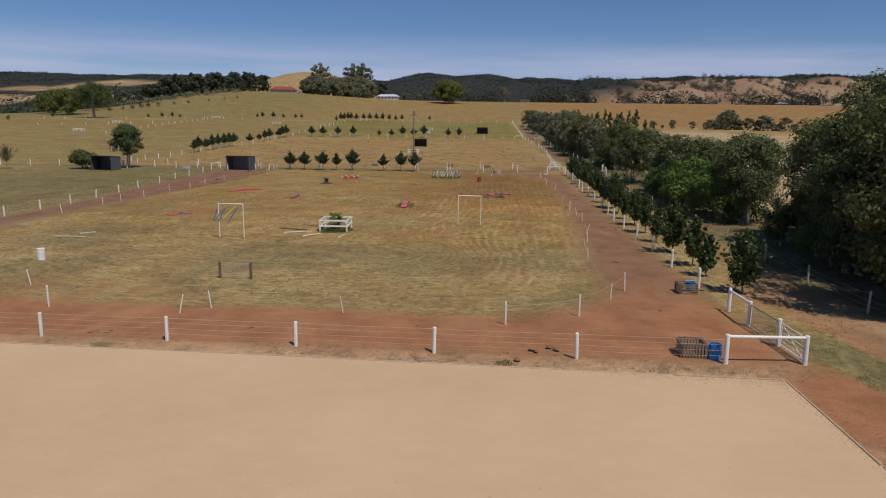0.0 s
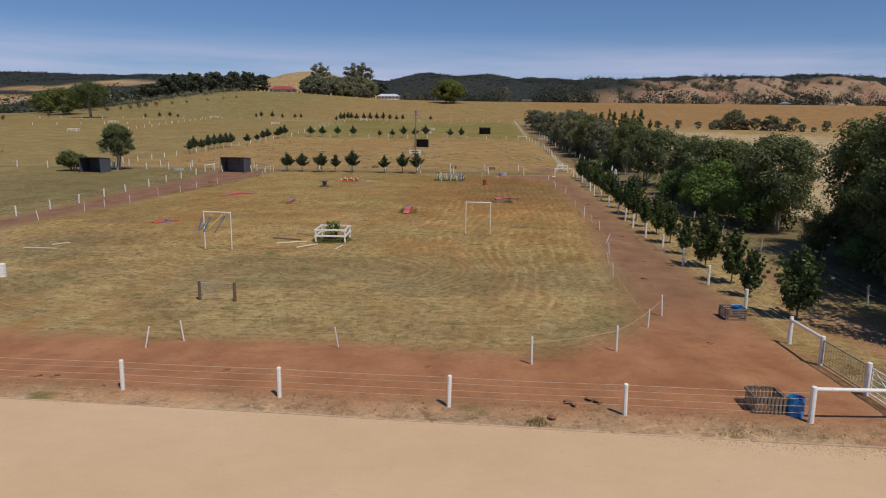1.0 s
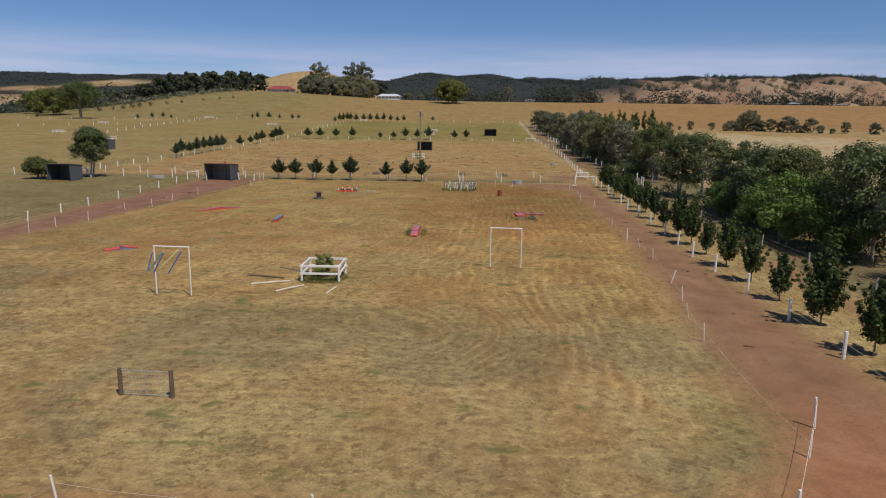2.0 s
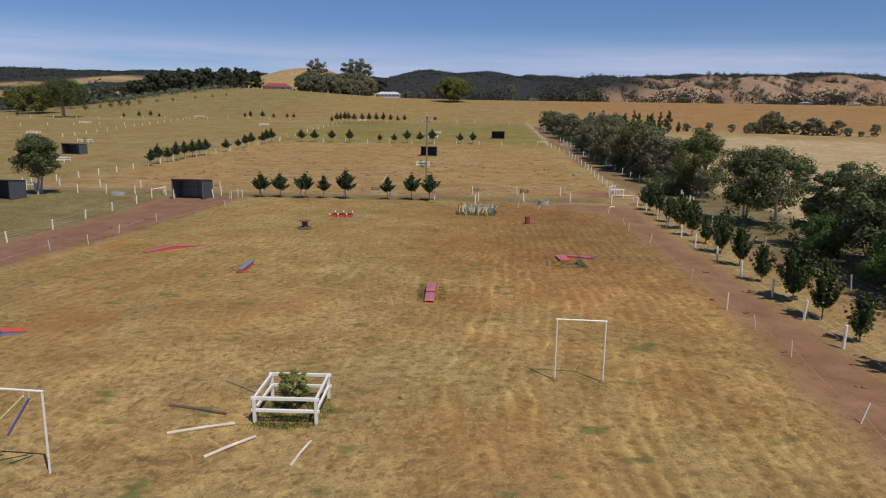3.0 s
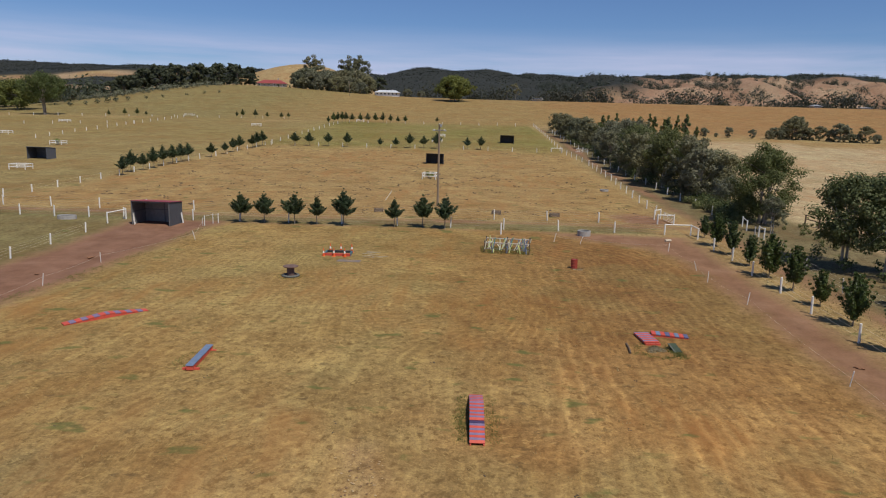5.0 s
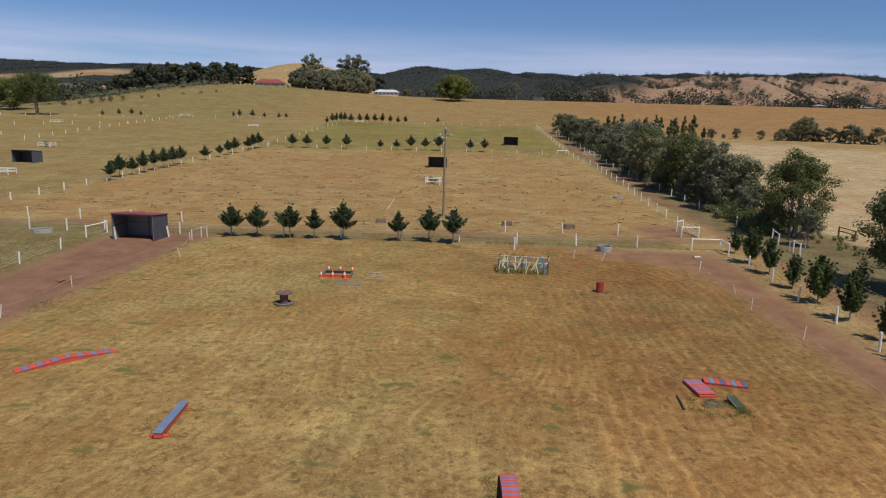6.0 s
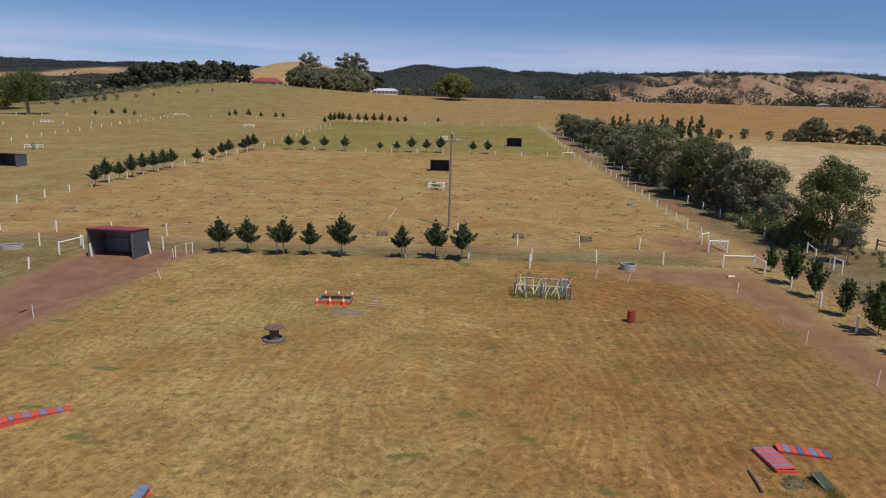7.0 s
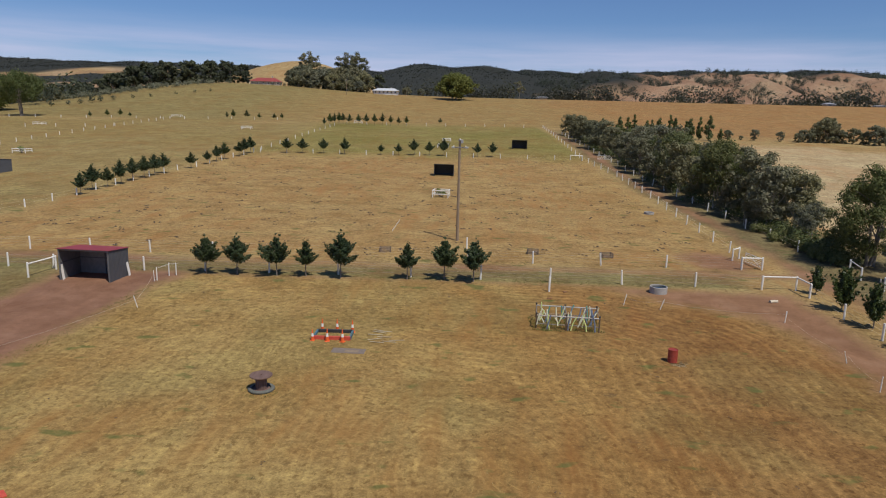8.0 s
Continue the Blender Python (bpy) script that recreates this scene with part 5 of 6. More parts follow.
tree_guard("white square rail guard round a leafy shrub", spot(-8.65, 40.9, 1), 2.6, 2.75, 1.1, 0.84, 5, 5200)
for i, (x, y, w, b) in enumerate([(-12.4, 174.5, 2.8, .9), (-160, 256, 3.6, 0), (-174, 314, 3.6, 0), (-94, 319, 3.6, 0), (-98.5, 171, 3.4, 0), (-125, 228, 3.6, 1.1), (-151, 388, 4.5, 0), (-15, 268, 3.4, 0), (-14.5, 288, 2.6, 0), (-58, 371, 3.5, 0)]):
    tree_guard("white square rail guard out in the paddock", spot(x, y, (i * 7) % 11 - 5), w, 2.6, 1.3 if i == 0 else 1.15, b, 20 + i, 300)


# ---------------------------------------------------------------- obstacle course
def arch(label, m, w, h, noodles=False):
    """Tall white pole arch; pool noodles may hang from its top bar."""
    ob = thing("pole_arch", label, "obstacle", m, "pole arches")
    for s in (-1, 1):
        bm = bmesh.new()
        tube(bm, (s * w / 2, 0, -0.15), (s * w / 2, 0, h), 0.043, 0.043, 10)
        part("upright", bm, WHITE, ob)
        bm = bmesh.new()
        lathe(bm, [(0.0, 0.07), (0.16, 0.05), (0.21, 0.0), (0.0, -0.02)], 9)
        part("foot_block", bm, DUNG, ob, at=pose(s * w / 2, 0, 0))
    bm = bmesh.new()
    tube(bm, (-w / 2 - 0.05, 0, h), (w / 2 + 0.05, 0, h), 0.043, 0.043, 10)
    part("top_bar", bm, WHITE, ob)
    if noodles:
        for x0, x1, z0, z1, mat in ((-1.25, -1.62, 2.75, 1.55, NOODLEBLUE), (-0.62, -1.55, 2.75, 1.55, NOODLEGREEN), (-0.5, -1.2, 2.75, 1.5, NOODLEBLUE), (0.48, -0.72, 2.95, 1.8, NOODLE), (0.7, -0.25, 2.9, 1.45, NOODLEBLUE)):
            bm = bmesh.new()
            tube(bm, (x0, -0.06, z0), (x1, -0.1, z1), 0.04, 0.04, 8)
            part("foam_noodle", bm, mat, ob, "foam noodle hung on a string")
            bm = bmesh.new()
            tube(bm, (x0 * 0.9, 0, h), (x0, -0.06, z0), 0.007, None, 4)
            part("string", bm, WIRE, ob)
    return ob


arch("tall white pole arch standing on the grass", spot(4.5, 46.7, -4), 2.36, 3.12)
arch("tall white pole arch hung with foam noodles", spot(-17.0, 36.3, -4), 2.3, 3.15, True)


def mesh_hurdle():
    ob = thing("mesh_hurdle", "short timber posts holding a wire mesh panel", "hurdle", spot(-11.2, 20.6, -3))
    for s in (-1, 1):
        bm = bmesh.new()
        tube(bm, (s * 1.08, 0, -0.2), (s * 1.08, 0, 1.15), 0.1, 0.085, 9)
        part("post", bm, BROWNPOST, ob)
    bm = bmesh.new()
    for x in np.linspace(-1.0, 1.0, 15):
        tube(bm, (x, 0, 0.08), (x, 0, 1.08), 0.004 if abs(x) > 0.01 else 0.012, None, 4, False)
    for z in np.linspace(0.08, 1.08, 9):
        tube(bm, (-1.0, 0, z), (1.0, 0, z), 0.004 if 0.1 < z < 1.05 else 0.014, None, 4, False)
    part("mesh_panel", bm, STEEL, ob)


mesh_hurdle()


def drum(label, m, material, r=0.29, h=0.88, open_top=False):
    ob = thing("drum", label, "drum", m)
    bm = bmesh.new()
    rings = [(0, 0.01), (r * 0.96, 0.01), (r, 0.03), (r * 0.98, 0.06)]
    for k in (0.33, 0.64):
        rings += [(r * 0.98, h * k - 0.04), (r * 1.025, h * k), (r * 0.98, h * k + 0.04)]
    rings += [(r * 0.98, h - 0.05), (r * 1.01, h - 0.02), (r, h)]
    rings += [(r * 0.95, h), (r * 0.93, 0.05), (0, 0.05)] if open_top else [(r * 0.94, h), (r * 0.93, h - 0.03), (0, h - 0.03)]
    lathe(bm, rings, 24)
    part("body", mesh_of("drum_body", bm, material, False), material, ob)
    if not open_top:
        bm = bmesh.new()
        tube(bm, (r * 0.6, 0, h - 0.04), (r * 0.6, 0, h - 0.01), 0.04, 0.035, 10)
        part("bung", bm, material, ob)
    return ob


drum("upright white ribbed drum on the grass", spot(-27.8, 25.5), WHITE)
drum("upright dull red ribbed drum on the grass", spot(6.12, 97.2), DRUMRED, 0.325, 0.9)
drum("open blue plastic barrel beside a pallet crate", spot(15.2, 4.95), BLUEPLASTIC, 0.28, 0.68, True)


def crate(name, label, m, w=1.25, d=1.0, h=0.72, upright=True, slats=8, material=PALLET):
    """Feed crate knocked together from pallets: slatted sides, open top."""
    ob = thing(name, label, "crate", m)
    for s, (cx, cy, turn, ln) in enumerate(((0, 0, 0, w), (0, d, 0, w), (-w / 2, d / 2, 90, d), (w / 2, d / 2, 90, d))):
        base = pose(cx, cy, 0, 0, 0, turn)
        for z in ((0.06, h - 0.1) if upright else ()):
            bm = bmesh.new()
            slab(bm, 0, 0.04, z, ln, 0.05, 0.09)
            part("cross_board", bm, material, ob, at=base)
        if upright:
            for i in range(slats):
                bm = bmesh.new()
                slab(bm, -ln / 2 + ln * (i + 0.5) / slats, 0, 0.02 + 0.01 * (i % 3), ln / slats * 0.62, 0.025, h - 0.02 * (i % 2), bevel=0.004)
                part("slat", bm, material, ob, at=base)
        else:
            for i in range(5):
                bm = bmesh.new()
                slab(bm, 0, 0, 0.03 + i * h / 5, ln, 0.025, h / 5 * 0.62, bevel=0.004)
                part("slat", bm, material, ob, at=base)
            for x in (-ln / 2 + 0.05, ln / 2 - 0.05):
                bm = bmesh.new()
                slab(bm, x, 0.04, 0, 0.08, 0.05, h)
                part("corner_board", bm, material, ob, at=base)
    return ob


crate("pallet_crate", "open crate of weathered upright pallet slats", spot(14.35, 4.95, -3), 1.05, 1.0, 0.64)
crate("pallet_feeder", "open feeder of weathered level pallet boards", spot(18.5, 18.75, 2), 1.08, 1.05, 0.68, False)
tub = thing("feed_tub", "round blue plastic feed tub in a pallet feeder", "tub", spot(18.72, 19.4, 0, 0.26))
bm = bmesh.new()
lathe(bm, [(0, 0), (0.22, 0), (0.30, 0.45), (0.32, 0.47), (0.29, 0.47), (0.21, 0.06), (0, 0.06)], 20)
part("body", bm, BLUEPLASTIC, tub)
bm = bmesh.new()
for i in range(12):
    a0, a1 = math.pi * i / 12, math.pi * (i + 1) / 12
    tube(bm, (0.305 * math.cos(a0), 0.05, 0.45 + 0.06 * math.sin(a0)), (0.305 * math.cos(a1), 0.05, 0.45 + 0.06 * math.sin(a1)), 0.012, None, 5)
part("rope_handle", bm, WIRE, tub)
for x, y, a in ((-17.0, 128.4, 4), (-0.1, 129.6, -6), (8.3, 128.8, 3)):
    crate("pallet_feeder", "low grey pallet feeder behind the wire fence", spot(x, y, a), 1.25, 1.05, 0.5, False)


def cable_reel():
    ob = thing("cable_reel", "old timber cable reel standing inside a tyre", "cable reel", spot(-19.85, 90.3))
    bm = bmesh.new()
    lathe(bm, [(0, 0.86), (0.64, 0.86), (0.66, 0.88), (0.66, 0.93), (0.64, 0.95), (0.07, 0.95), (0.06, 0.90), (0, 0.90)], 28)
    part("top_disc", bm, REELWOOD, ob)
    for i in range(14):
        a = 2 * math.pi * i / 14
        bm = bmesh.new()
        slab(bm, 0, 0, 0.1, 0.13, 0.03, 0.78)
        part("stave", bm, REELWOOD, ob, at=pose(0.31 * math.sin(a), -0.31 * math.cos(a), 0, 0, 0, math.degrees(a)))
    bm = bmesh.new()
    lathe(bm, [(0, 0.02), (0.5, 0.02), (0.5, 0.1), (0, 0.1)], 24)
    part("bottom_disc", bm, REELWOOD, ob)
    tyre = thing("tyre", "large worn rubber tyre lying flat round a reel", "tyre", spot(-19.85, 90.3))
    bm = bmesh.new()
    lathe(bm, [(0.54, 0.02), (0.60, 0.0), (0.70, 0.01), (0.76, 0.06), (0.76, 0.11), (0.70, 0.17), (0.60, 0.18), (0.55, 0.16), (0.57, 0.09), (0.54, 0.02)], 30)
    part("casing", bm, GREYRUBBER, tyre)
    for i in range(30):
        bm = bmesh.new()
        slab(bm, 0.755, 0, 0.04, 0.03, 0.07, 0.09)
        part("tread_block", bm, GREYRUBBER, tyre, at=pose(0, 0, 0, 0, 0, i * 12))


cable_reel()


def cone_box():
    """Red timber frame on the ground with traffic cones round it."""
    ob = thing("cone_pen", "low red and blue timber pen on the grass", "obstacle", spot(-17.45, 99.3, 1))
    for x, y, sx, sy, mat in ((0, 0, 2.66, 0.15, REDPAINT), (0, 1.55, 2.66, 0.15, BLACKWALL), (-1.3, 0.775, 0.13, 1.4, TEALPAINT), (1.3, 0.775, 0.13, 1.4, TEALPAINT)):
        bm = bmesh.new()
        slab(bm, x, y, -0.05, sx, sy, 0.33, bevel=0.015)
        part("beam", bm, mat, ob)
    proto = thing("traffic_cone", "orange traffic cone with a white band", "traffic cone", spot(-18.78, 99.02) @ Matrix.Scale(1.1, 4), "cones round the frame")
    bm = bmesh.new()
    slab(bm, 0, 0, 0, 0.3, 0.3, 0.03, bevel=0.01)
    part("base", bm, ORANGE, proto)
    bm = bmesh.new()
    lathe(bm, [(0.115, 0.03), (0.082, 0.3), (0.0, 0.3)], 16)
    part("lower_cone", bm, ORANGE, proto)
    bm = bmesh.new()
    lathe(bm, [(0.084, 0.3), (0.058, 0.5), (0.0, 0.5)], 16)
    part("band", bm, WHITE, proto, "white reflective band")
    bm = bmesh.new()
    lathe(bm, [(0.056, 0.5), (0.022, 0.76), (0.015, 0.765), (0.0, 0.765)], 16)
    part("tip", bm, ORANGE, proto)
    for x, y in ((-17.72, 98.98), (-16.62, 98.95), (-18.5, 101.1), (-17.4, 101.15), (-16.25, 101.05)):
        copy_thing(proto, spot(x, y, x * 50) @ Matrix.Scale(1.1, 4))
    mat = thing("ground_mat", "worn grey timber mat lying flat on the grass", "mat", spot(-15.9, 97.2, -2))
    bm = bmesh.new()
    slab(bm, 0, 0, -0.02, 2.3, 0.95, 0.05, bevel=0.02)
    part("sheet", bm, MAUVEMAT, mat)
    bm = bmesh.new()
    slab(bm, 0.25, -0.1, 0.034, 0.95, 0.42, 0.012, bevel=0.004)
    part("worn_patch", bm, POLEWOOD, mat, "pale worn patch")
    rng = random.Random(8)
    for i in range(9):
        st = thing("stick", "pale dry stick lying in the grass", "stick", spot(-14.6 + rng.uniform(0, 1.8), 99 + rng.uniform(0, 2.6), rng.uniform(-25, 25)), "loose sticks")
        bm = bmesh.new()
        tube(bm, (-0.55, 0, 0.03), (0.55, 0, 0.04), 0.025, 0.02, 6)
        part("stem", bm, STRAW, st)


cone_box()


def noodle_maze():
    """Pole frame with foam noodles pushed through it."""
    ob = thing("noodle_maze", "timber pole frame stuck full of foam noodles", "obstacle", spot(-0.1, 103.0, -6))
    w, d, h = 4.75, 2.8, 1.08
    for x in (-w / 2, -0.1, w / 2):
        for y in (0, d):
            bm = bmesh.new()
            tube(bm, (x, y, -0.2), (x, y, h + 0.12), 0.055, 0.05, 8)
            part("post", bm, BROWNPOST, ob)
            bm = bmesh.new()
            tube(bm, (x, y, h + 0.1), (x, y, h + 0.2), 0.07, 0.065, 8)
            part("cap", bm, RUBBER, ob, "black rubber cap")
    for y in (0, d):
        for z in (h, 0.42):
            bm = bmesh.new()
            tube(bm, (-w / 2, y, z), (w / 2, y, z), 0.052 if z == h else 0.03, None, 8)
            part("rail", bm, PALEPOST if z == h else GREYPOST, ob)
    for x in (-w / 2, -0.1, w / 2):
        bm = bmesh.new()
        tube(bm, (x, 0, h), (x, d, h), 0.03, None, 8)
        part("cross_rail", bm, GREYPOST, ob)
    rng = random.Random(21)
    for i in range(38):
        front = i < 9
        x, y = (-2.2 + 0.52 * i + rng.uniform(-.2, .2), 0.0) if front else (rng.uniform(-2.35, 2.35), rng.choice((0.8, 1.4, 2.0, d, d)))
        dx = rng.uniform(-.45, .45)
        bm = bmesh.new()
        p, q = Vector((x, y - 0.08, 0.03 if i % 3 else 0.35)), Vector((x + dx, y - 0.04, rng.uniform(0.95, 1.4)))
        mid = p.lerp(q, 0.5) + Vector((rng.uniform(-.09, .09), rng.uniform(-.05, .05), 0))
        tube(bm, p, mid, 0.048, None, 8)
        tube(bm, mid, q, 0.048, None, 8)
        part("foam_noodle", bm, (CREAMFOAM, NOODLE, SKYPAINT, CREAMFOAM, NOODLEGREEN, CREAMFOAM, SKYPAINT)[i % 7] if not front else (CREAMFOAM, SKYPAINT, NOODLE, CREAMFOAM, SKYPAINT, NOODLE, CREAMFOAM, NOODLE, SKYPAINT)[i], ob)


noodle_maze()


def striped(ob, sections, width, thick=0.07, side=True, pitch=0.36, edge=None, cool=None, dark=-1):
    """Deck of painted boards along x, alternate red and blue; sections: x, z at each bend."""
    n = 0
    for j, ((x0, z0), (x1, z1)) in enumerate(zip(sections, sections[1:])):
        ln = math.hypot(x1 - x0, z1 - z0)
        tilt = -math.degrees(math.atan2(z1 - z0, x1 - x0))
        k = max(1, round(ln / pitch))
        for i in range(k):
            f = (i + 0.5) / k
            bm = bmesh.new()
            slab(bm, 0, 0, -thick, ln / k - 0.012, width, thick, bevel=0.006)
            part("board", bm, NAVYPAINT if j == dark else (REDPAINT, cool or (SKYPAINT if i % 4 == 1 else BLUEPAINT))[n % 2], ob, at=pose(x0 + (x1 - x0) * f, 0, z0 + (z1 - z0) * f, 0, tilt, 0))
            n += 1
    if side:
        for s in (-1, 1):
            for (x0, z0), (x1, z1) in zip(sections, sections[1:]):
                bm = bmesh.new()
                y = s * (width / 2 - 0.05)
                lo = min(z0, z1) - thick
                q = [bm.verts.new(c) for c in ((x0, y - .03, min(0.0, lo)), (x1, y - .03, min(0.0, lo)), (x1, y - .03, z1 - thick), (x0, y - .03, z0 - thick), (x0, y + .03, min(0.0, lo)), (x1, y + .03, min(0.0, lo)), (x1, y + .03, z1 - thick), (x0, y + .03, z0 - thick))]
                for f in ((0, 1, 2, 3), (7, 6, 5, 4), (0, 4, 5, 1), (1, 5, 6, 2), (2, 6, 7, 3), (3, 7, 4, 0)):
                    bm.faces.new([q[i] for i in f])
                part("side_board", bm, edge or REDPAINT, ob)
    return ob


striped(thing("striped_ramp", "red and blue striped timber bridge with two ramps", "obstacle", spot(-3.78, 60.7, 90)), [(0, 0.12), (0.1, 0.24), (1.45, 0.40), (1.75, 0.40), (1.83, 0.52), (3.6, 0.55), (5.3, 0.18)], 0.7, pitch=0.2, cool=LILACPAINT, dark=2)
striped(thing("striped_ramp", "red and blue striped low timber ramp on the grass", "obstacle", spot(7.75, 75.0, 97)), [(0, 0.22), (2.0, 0.24)], 1.0, pitch=0.2, cool=LILACPAINT)
striped(thing("striped_plank", "red and blue striped plank joined to a ramp", "obstacle", spot(8.2, 77.0, -9)), [(0, 0.24), (2.4, 0.16)], 0.75, pitch=0.3)
striped(thing("seesaw", "long red and blue striped timber seesaw on the grass", "obstacle", spot(-31.1, 74.8, 46)), [(0, 0.1), (2.65, 0.36), (2.9, 0.36), (5.5, 0.1)], 0.62, cool=LILACPAINT)
striped(thing("folded_ramp", "red and blue painted ramp leaves lying on grass", "obstacle", spot(-29.2, 50.3, 42)), [(0, 0.10), (1.25, 0.20), (1.36, 0.32), (2.6, 0.12)], 0.85, pitch=2.0, edge=SKYPAINT)
# small dark green sheet, tilted, at the low ramp's right end
panel = thing("green_panel", "small dark green sheet tilted on a batten beside a ramp", "panel", spot(8.95, 74.15, 12))
bm = bmesh.new()
slab(bm, 0, 0, 0, 0.55, 1.0, 0.03, Matrix.Rotation(radians(16), 4, 'X'), bevel=0.006)
part("sheet", bm, GREENSHEET, panel, at=pose(0, 0, 0.16))
bm = bmesh.new()
tube(bm, (-0.2, -0.42, 0.06), (-0.2, 0.42, 0.31), 0.025, None, 6)
part("batten", bm, GREYPOST, panel)
chaff = thing("hay_heap", "scattered pale hay round the red drum", "hay", spot(6.4, 96.7, 10))
part("hay", leaves_mesh("chaff", [(-.3, .1, .0), (.1, -.1, .01), (.45, .2, .0)], [.3, .38, .34], 500, 0.05, HAY, 18, 0.1), HAY, chaff)
heap = thing("hay_heap", "small heap of pale hay before a red ramp", "hay", spot(7.75, 74.0, 20))
part("hay", leaves_mesh("hay", [(-.35, 0, .02), (0, .1, .1), (.3, -.1, .03), (.1, .25, .06)], [.4, .46, .4, .42], 2600, 0.032, HAY, 17, 0.3), HAY, heap)
red = thing("front_board", "red timber end board before a striped ramp", "board", spot(7.8, 74.93, 4))
bm = bmesh.new()
slab(bm, 0, 0, 0, 1.0, 0.06, 0.15, bevel=0.01)
part("board", bm, REDPAINT, red)


def beam():
    ob = thing("balance_beam", "low blue-topped red timber balance beam", "balance beam", spot(-19.85, 69.7, 93))
    bm = bmesh.new()
    slab(bm, 0, 0, 0, 3.5, 0.38, 0.26, bevel=0.015)
    part("body", bm, REDPAINT, ob)
    bm = bmesh.new()
    slab(bm, 0, 0, 0.265, 3.56, 0.44, 0.05, bevel=0.01)
    part("top_board", bm, SKYPAINT, ob, "pale blue carpeted top board")
    for x in (-1.5, 1.5):
        bm = bmesh.new()
        slab(bm, x, 0, -0.05, 0.14, 0.95, 0.13, bevel=0.012)
        part("foot", bm, REDPAINT, ob)


beam()


def lying_log(label, a, b, r, material):
    (ax, ay), (bx, by) = a, b
    d = math.hypot(bx - ax, by - ay)
    ob = thing("log", label, "log", spot(ax, ay, math.degrees(math.atan2(by - ay, bx - ax)), r * 0.8), "loose logs")
    bm = bmesh.new()
    tube(bm, (0, 0, 0), (d * 0.5, 0.03, 0.01), r, r * 0.93, 9)
    tube(bm, (d * 0.5, 0.03, 0.01), (d, 0, 0), r * 0.93, r * 0.85, 9)
    part("stem", bm, material, ob)
    bm = bmesh.new()
    tube(bm, (-0.005, 0, 0), (0.0, 0, 0), r * 0.97, None, 9)
    part("sawn_end", bm, STRAW, ob)


for a, b, r, mt in (((-13.1, 39.5), (-10.7, 40.6), .075, LOGWOOD), ((-14.2, 42.2), (-11.4, 41.5), .07, BROWNPOST), ((-12.7, 45.2), (-10.6, 43.7), .05, POLEWOOD), ((-10.9, 37.7), (-9.5, 39.5), .07, LOGWOOD), ((-7.5, 37.3), (-7.2, 39.3), .06, LOGWOOD),
                    ((-32.8, 35.2), (-30.0, 35.2), .08, STRAW), ((-31.5, 36.9), (-30.6, 38.0), .06, LOGWOOD), ((6.1, 75.0), (5.95, 73.2), .07, BROWNPOST), ((19.15, 112.1), (19.9, 112.3), .15, LOGWOOD)):
    lying_log("bare pole lying on the dry grass", a, b, r, mt)


single = thing("marker_post", "taller white post beside the red track", "post", spot(17.0, 60.8))
part("post", TAPEPOST, None, single)
lean = thing("leaning_pole", "thin white pole leaning over in the paddock", "pole", spot(-17.8, 142))
bm = bmesh.new()
tube(bm, (0, 0, -0.2), (1.15, 0.1, 1.5), 0.05, 0.04, 8)
part("pole", bm, WHITE, lean)
single = thing("marker_post", "lone white post before the paddock fence", "post", spot(-0.2, 113.6))
part("post", TALLPOST, None, single)
single = thing("marker_post", "short white post beside the second fence", "post", spot(-7.7, 131.5))
part("post", TALLPOST, None, single)


# ---------------------------------------------------------------- troughs
def trough(label, m, r, h, squash=1.0):
    ob = thing("water_trough", label, "trough", m)
    bm = bmesh.new()
    lathe(bm, [(0, 0), (r, 0), (r, h - 0.03), (r - 0.02, h), (r - 0.08, h), (r - 0.1, h - 0.03), (r - 0.1, 0.1), (0, 0.1)], 32)
    bmesh.ops.scale(bm, vec=(1, squash, 1), verts=bm.verts)
    part("basin", bm, CONCRETE, ob)
    bm = bmesh.new()
    lathe(bm, [(0, h - 0.12), (r - 0.095, h - 0.12), (r - 0.095, h - 0.13), (0, h - 0.13)], 32)
    bmesh.ops.scale(bm, vec=(1, squash, 1), verts=bm.verts)
    part("water", bm, WATER, ob)


trough("round concrete water trough beside the fence", spot(9.95, 114.4), 0.8, 0.62)
trough("oval concrete water trough in the west paddock", spot(-54.6, 114.9, 10), 1.15, 0.5, 0.6)
trough("low round feed trough in the second paddock", spot(22.0, 163.0), 0.8, 0.35)


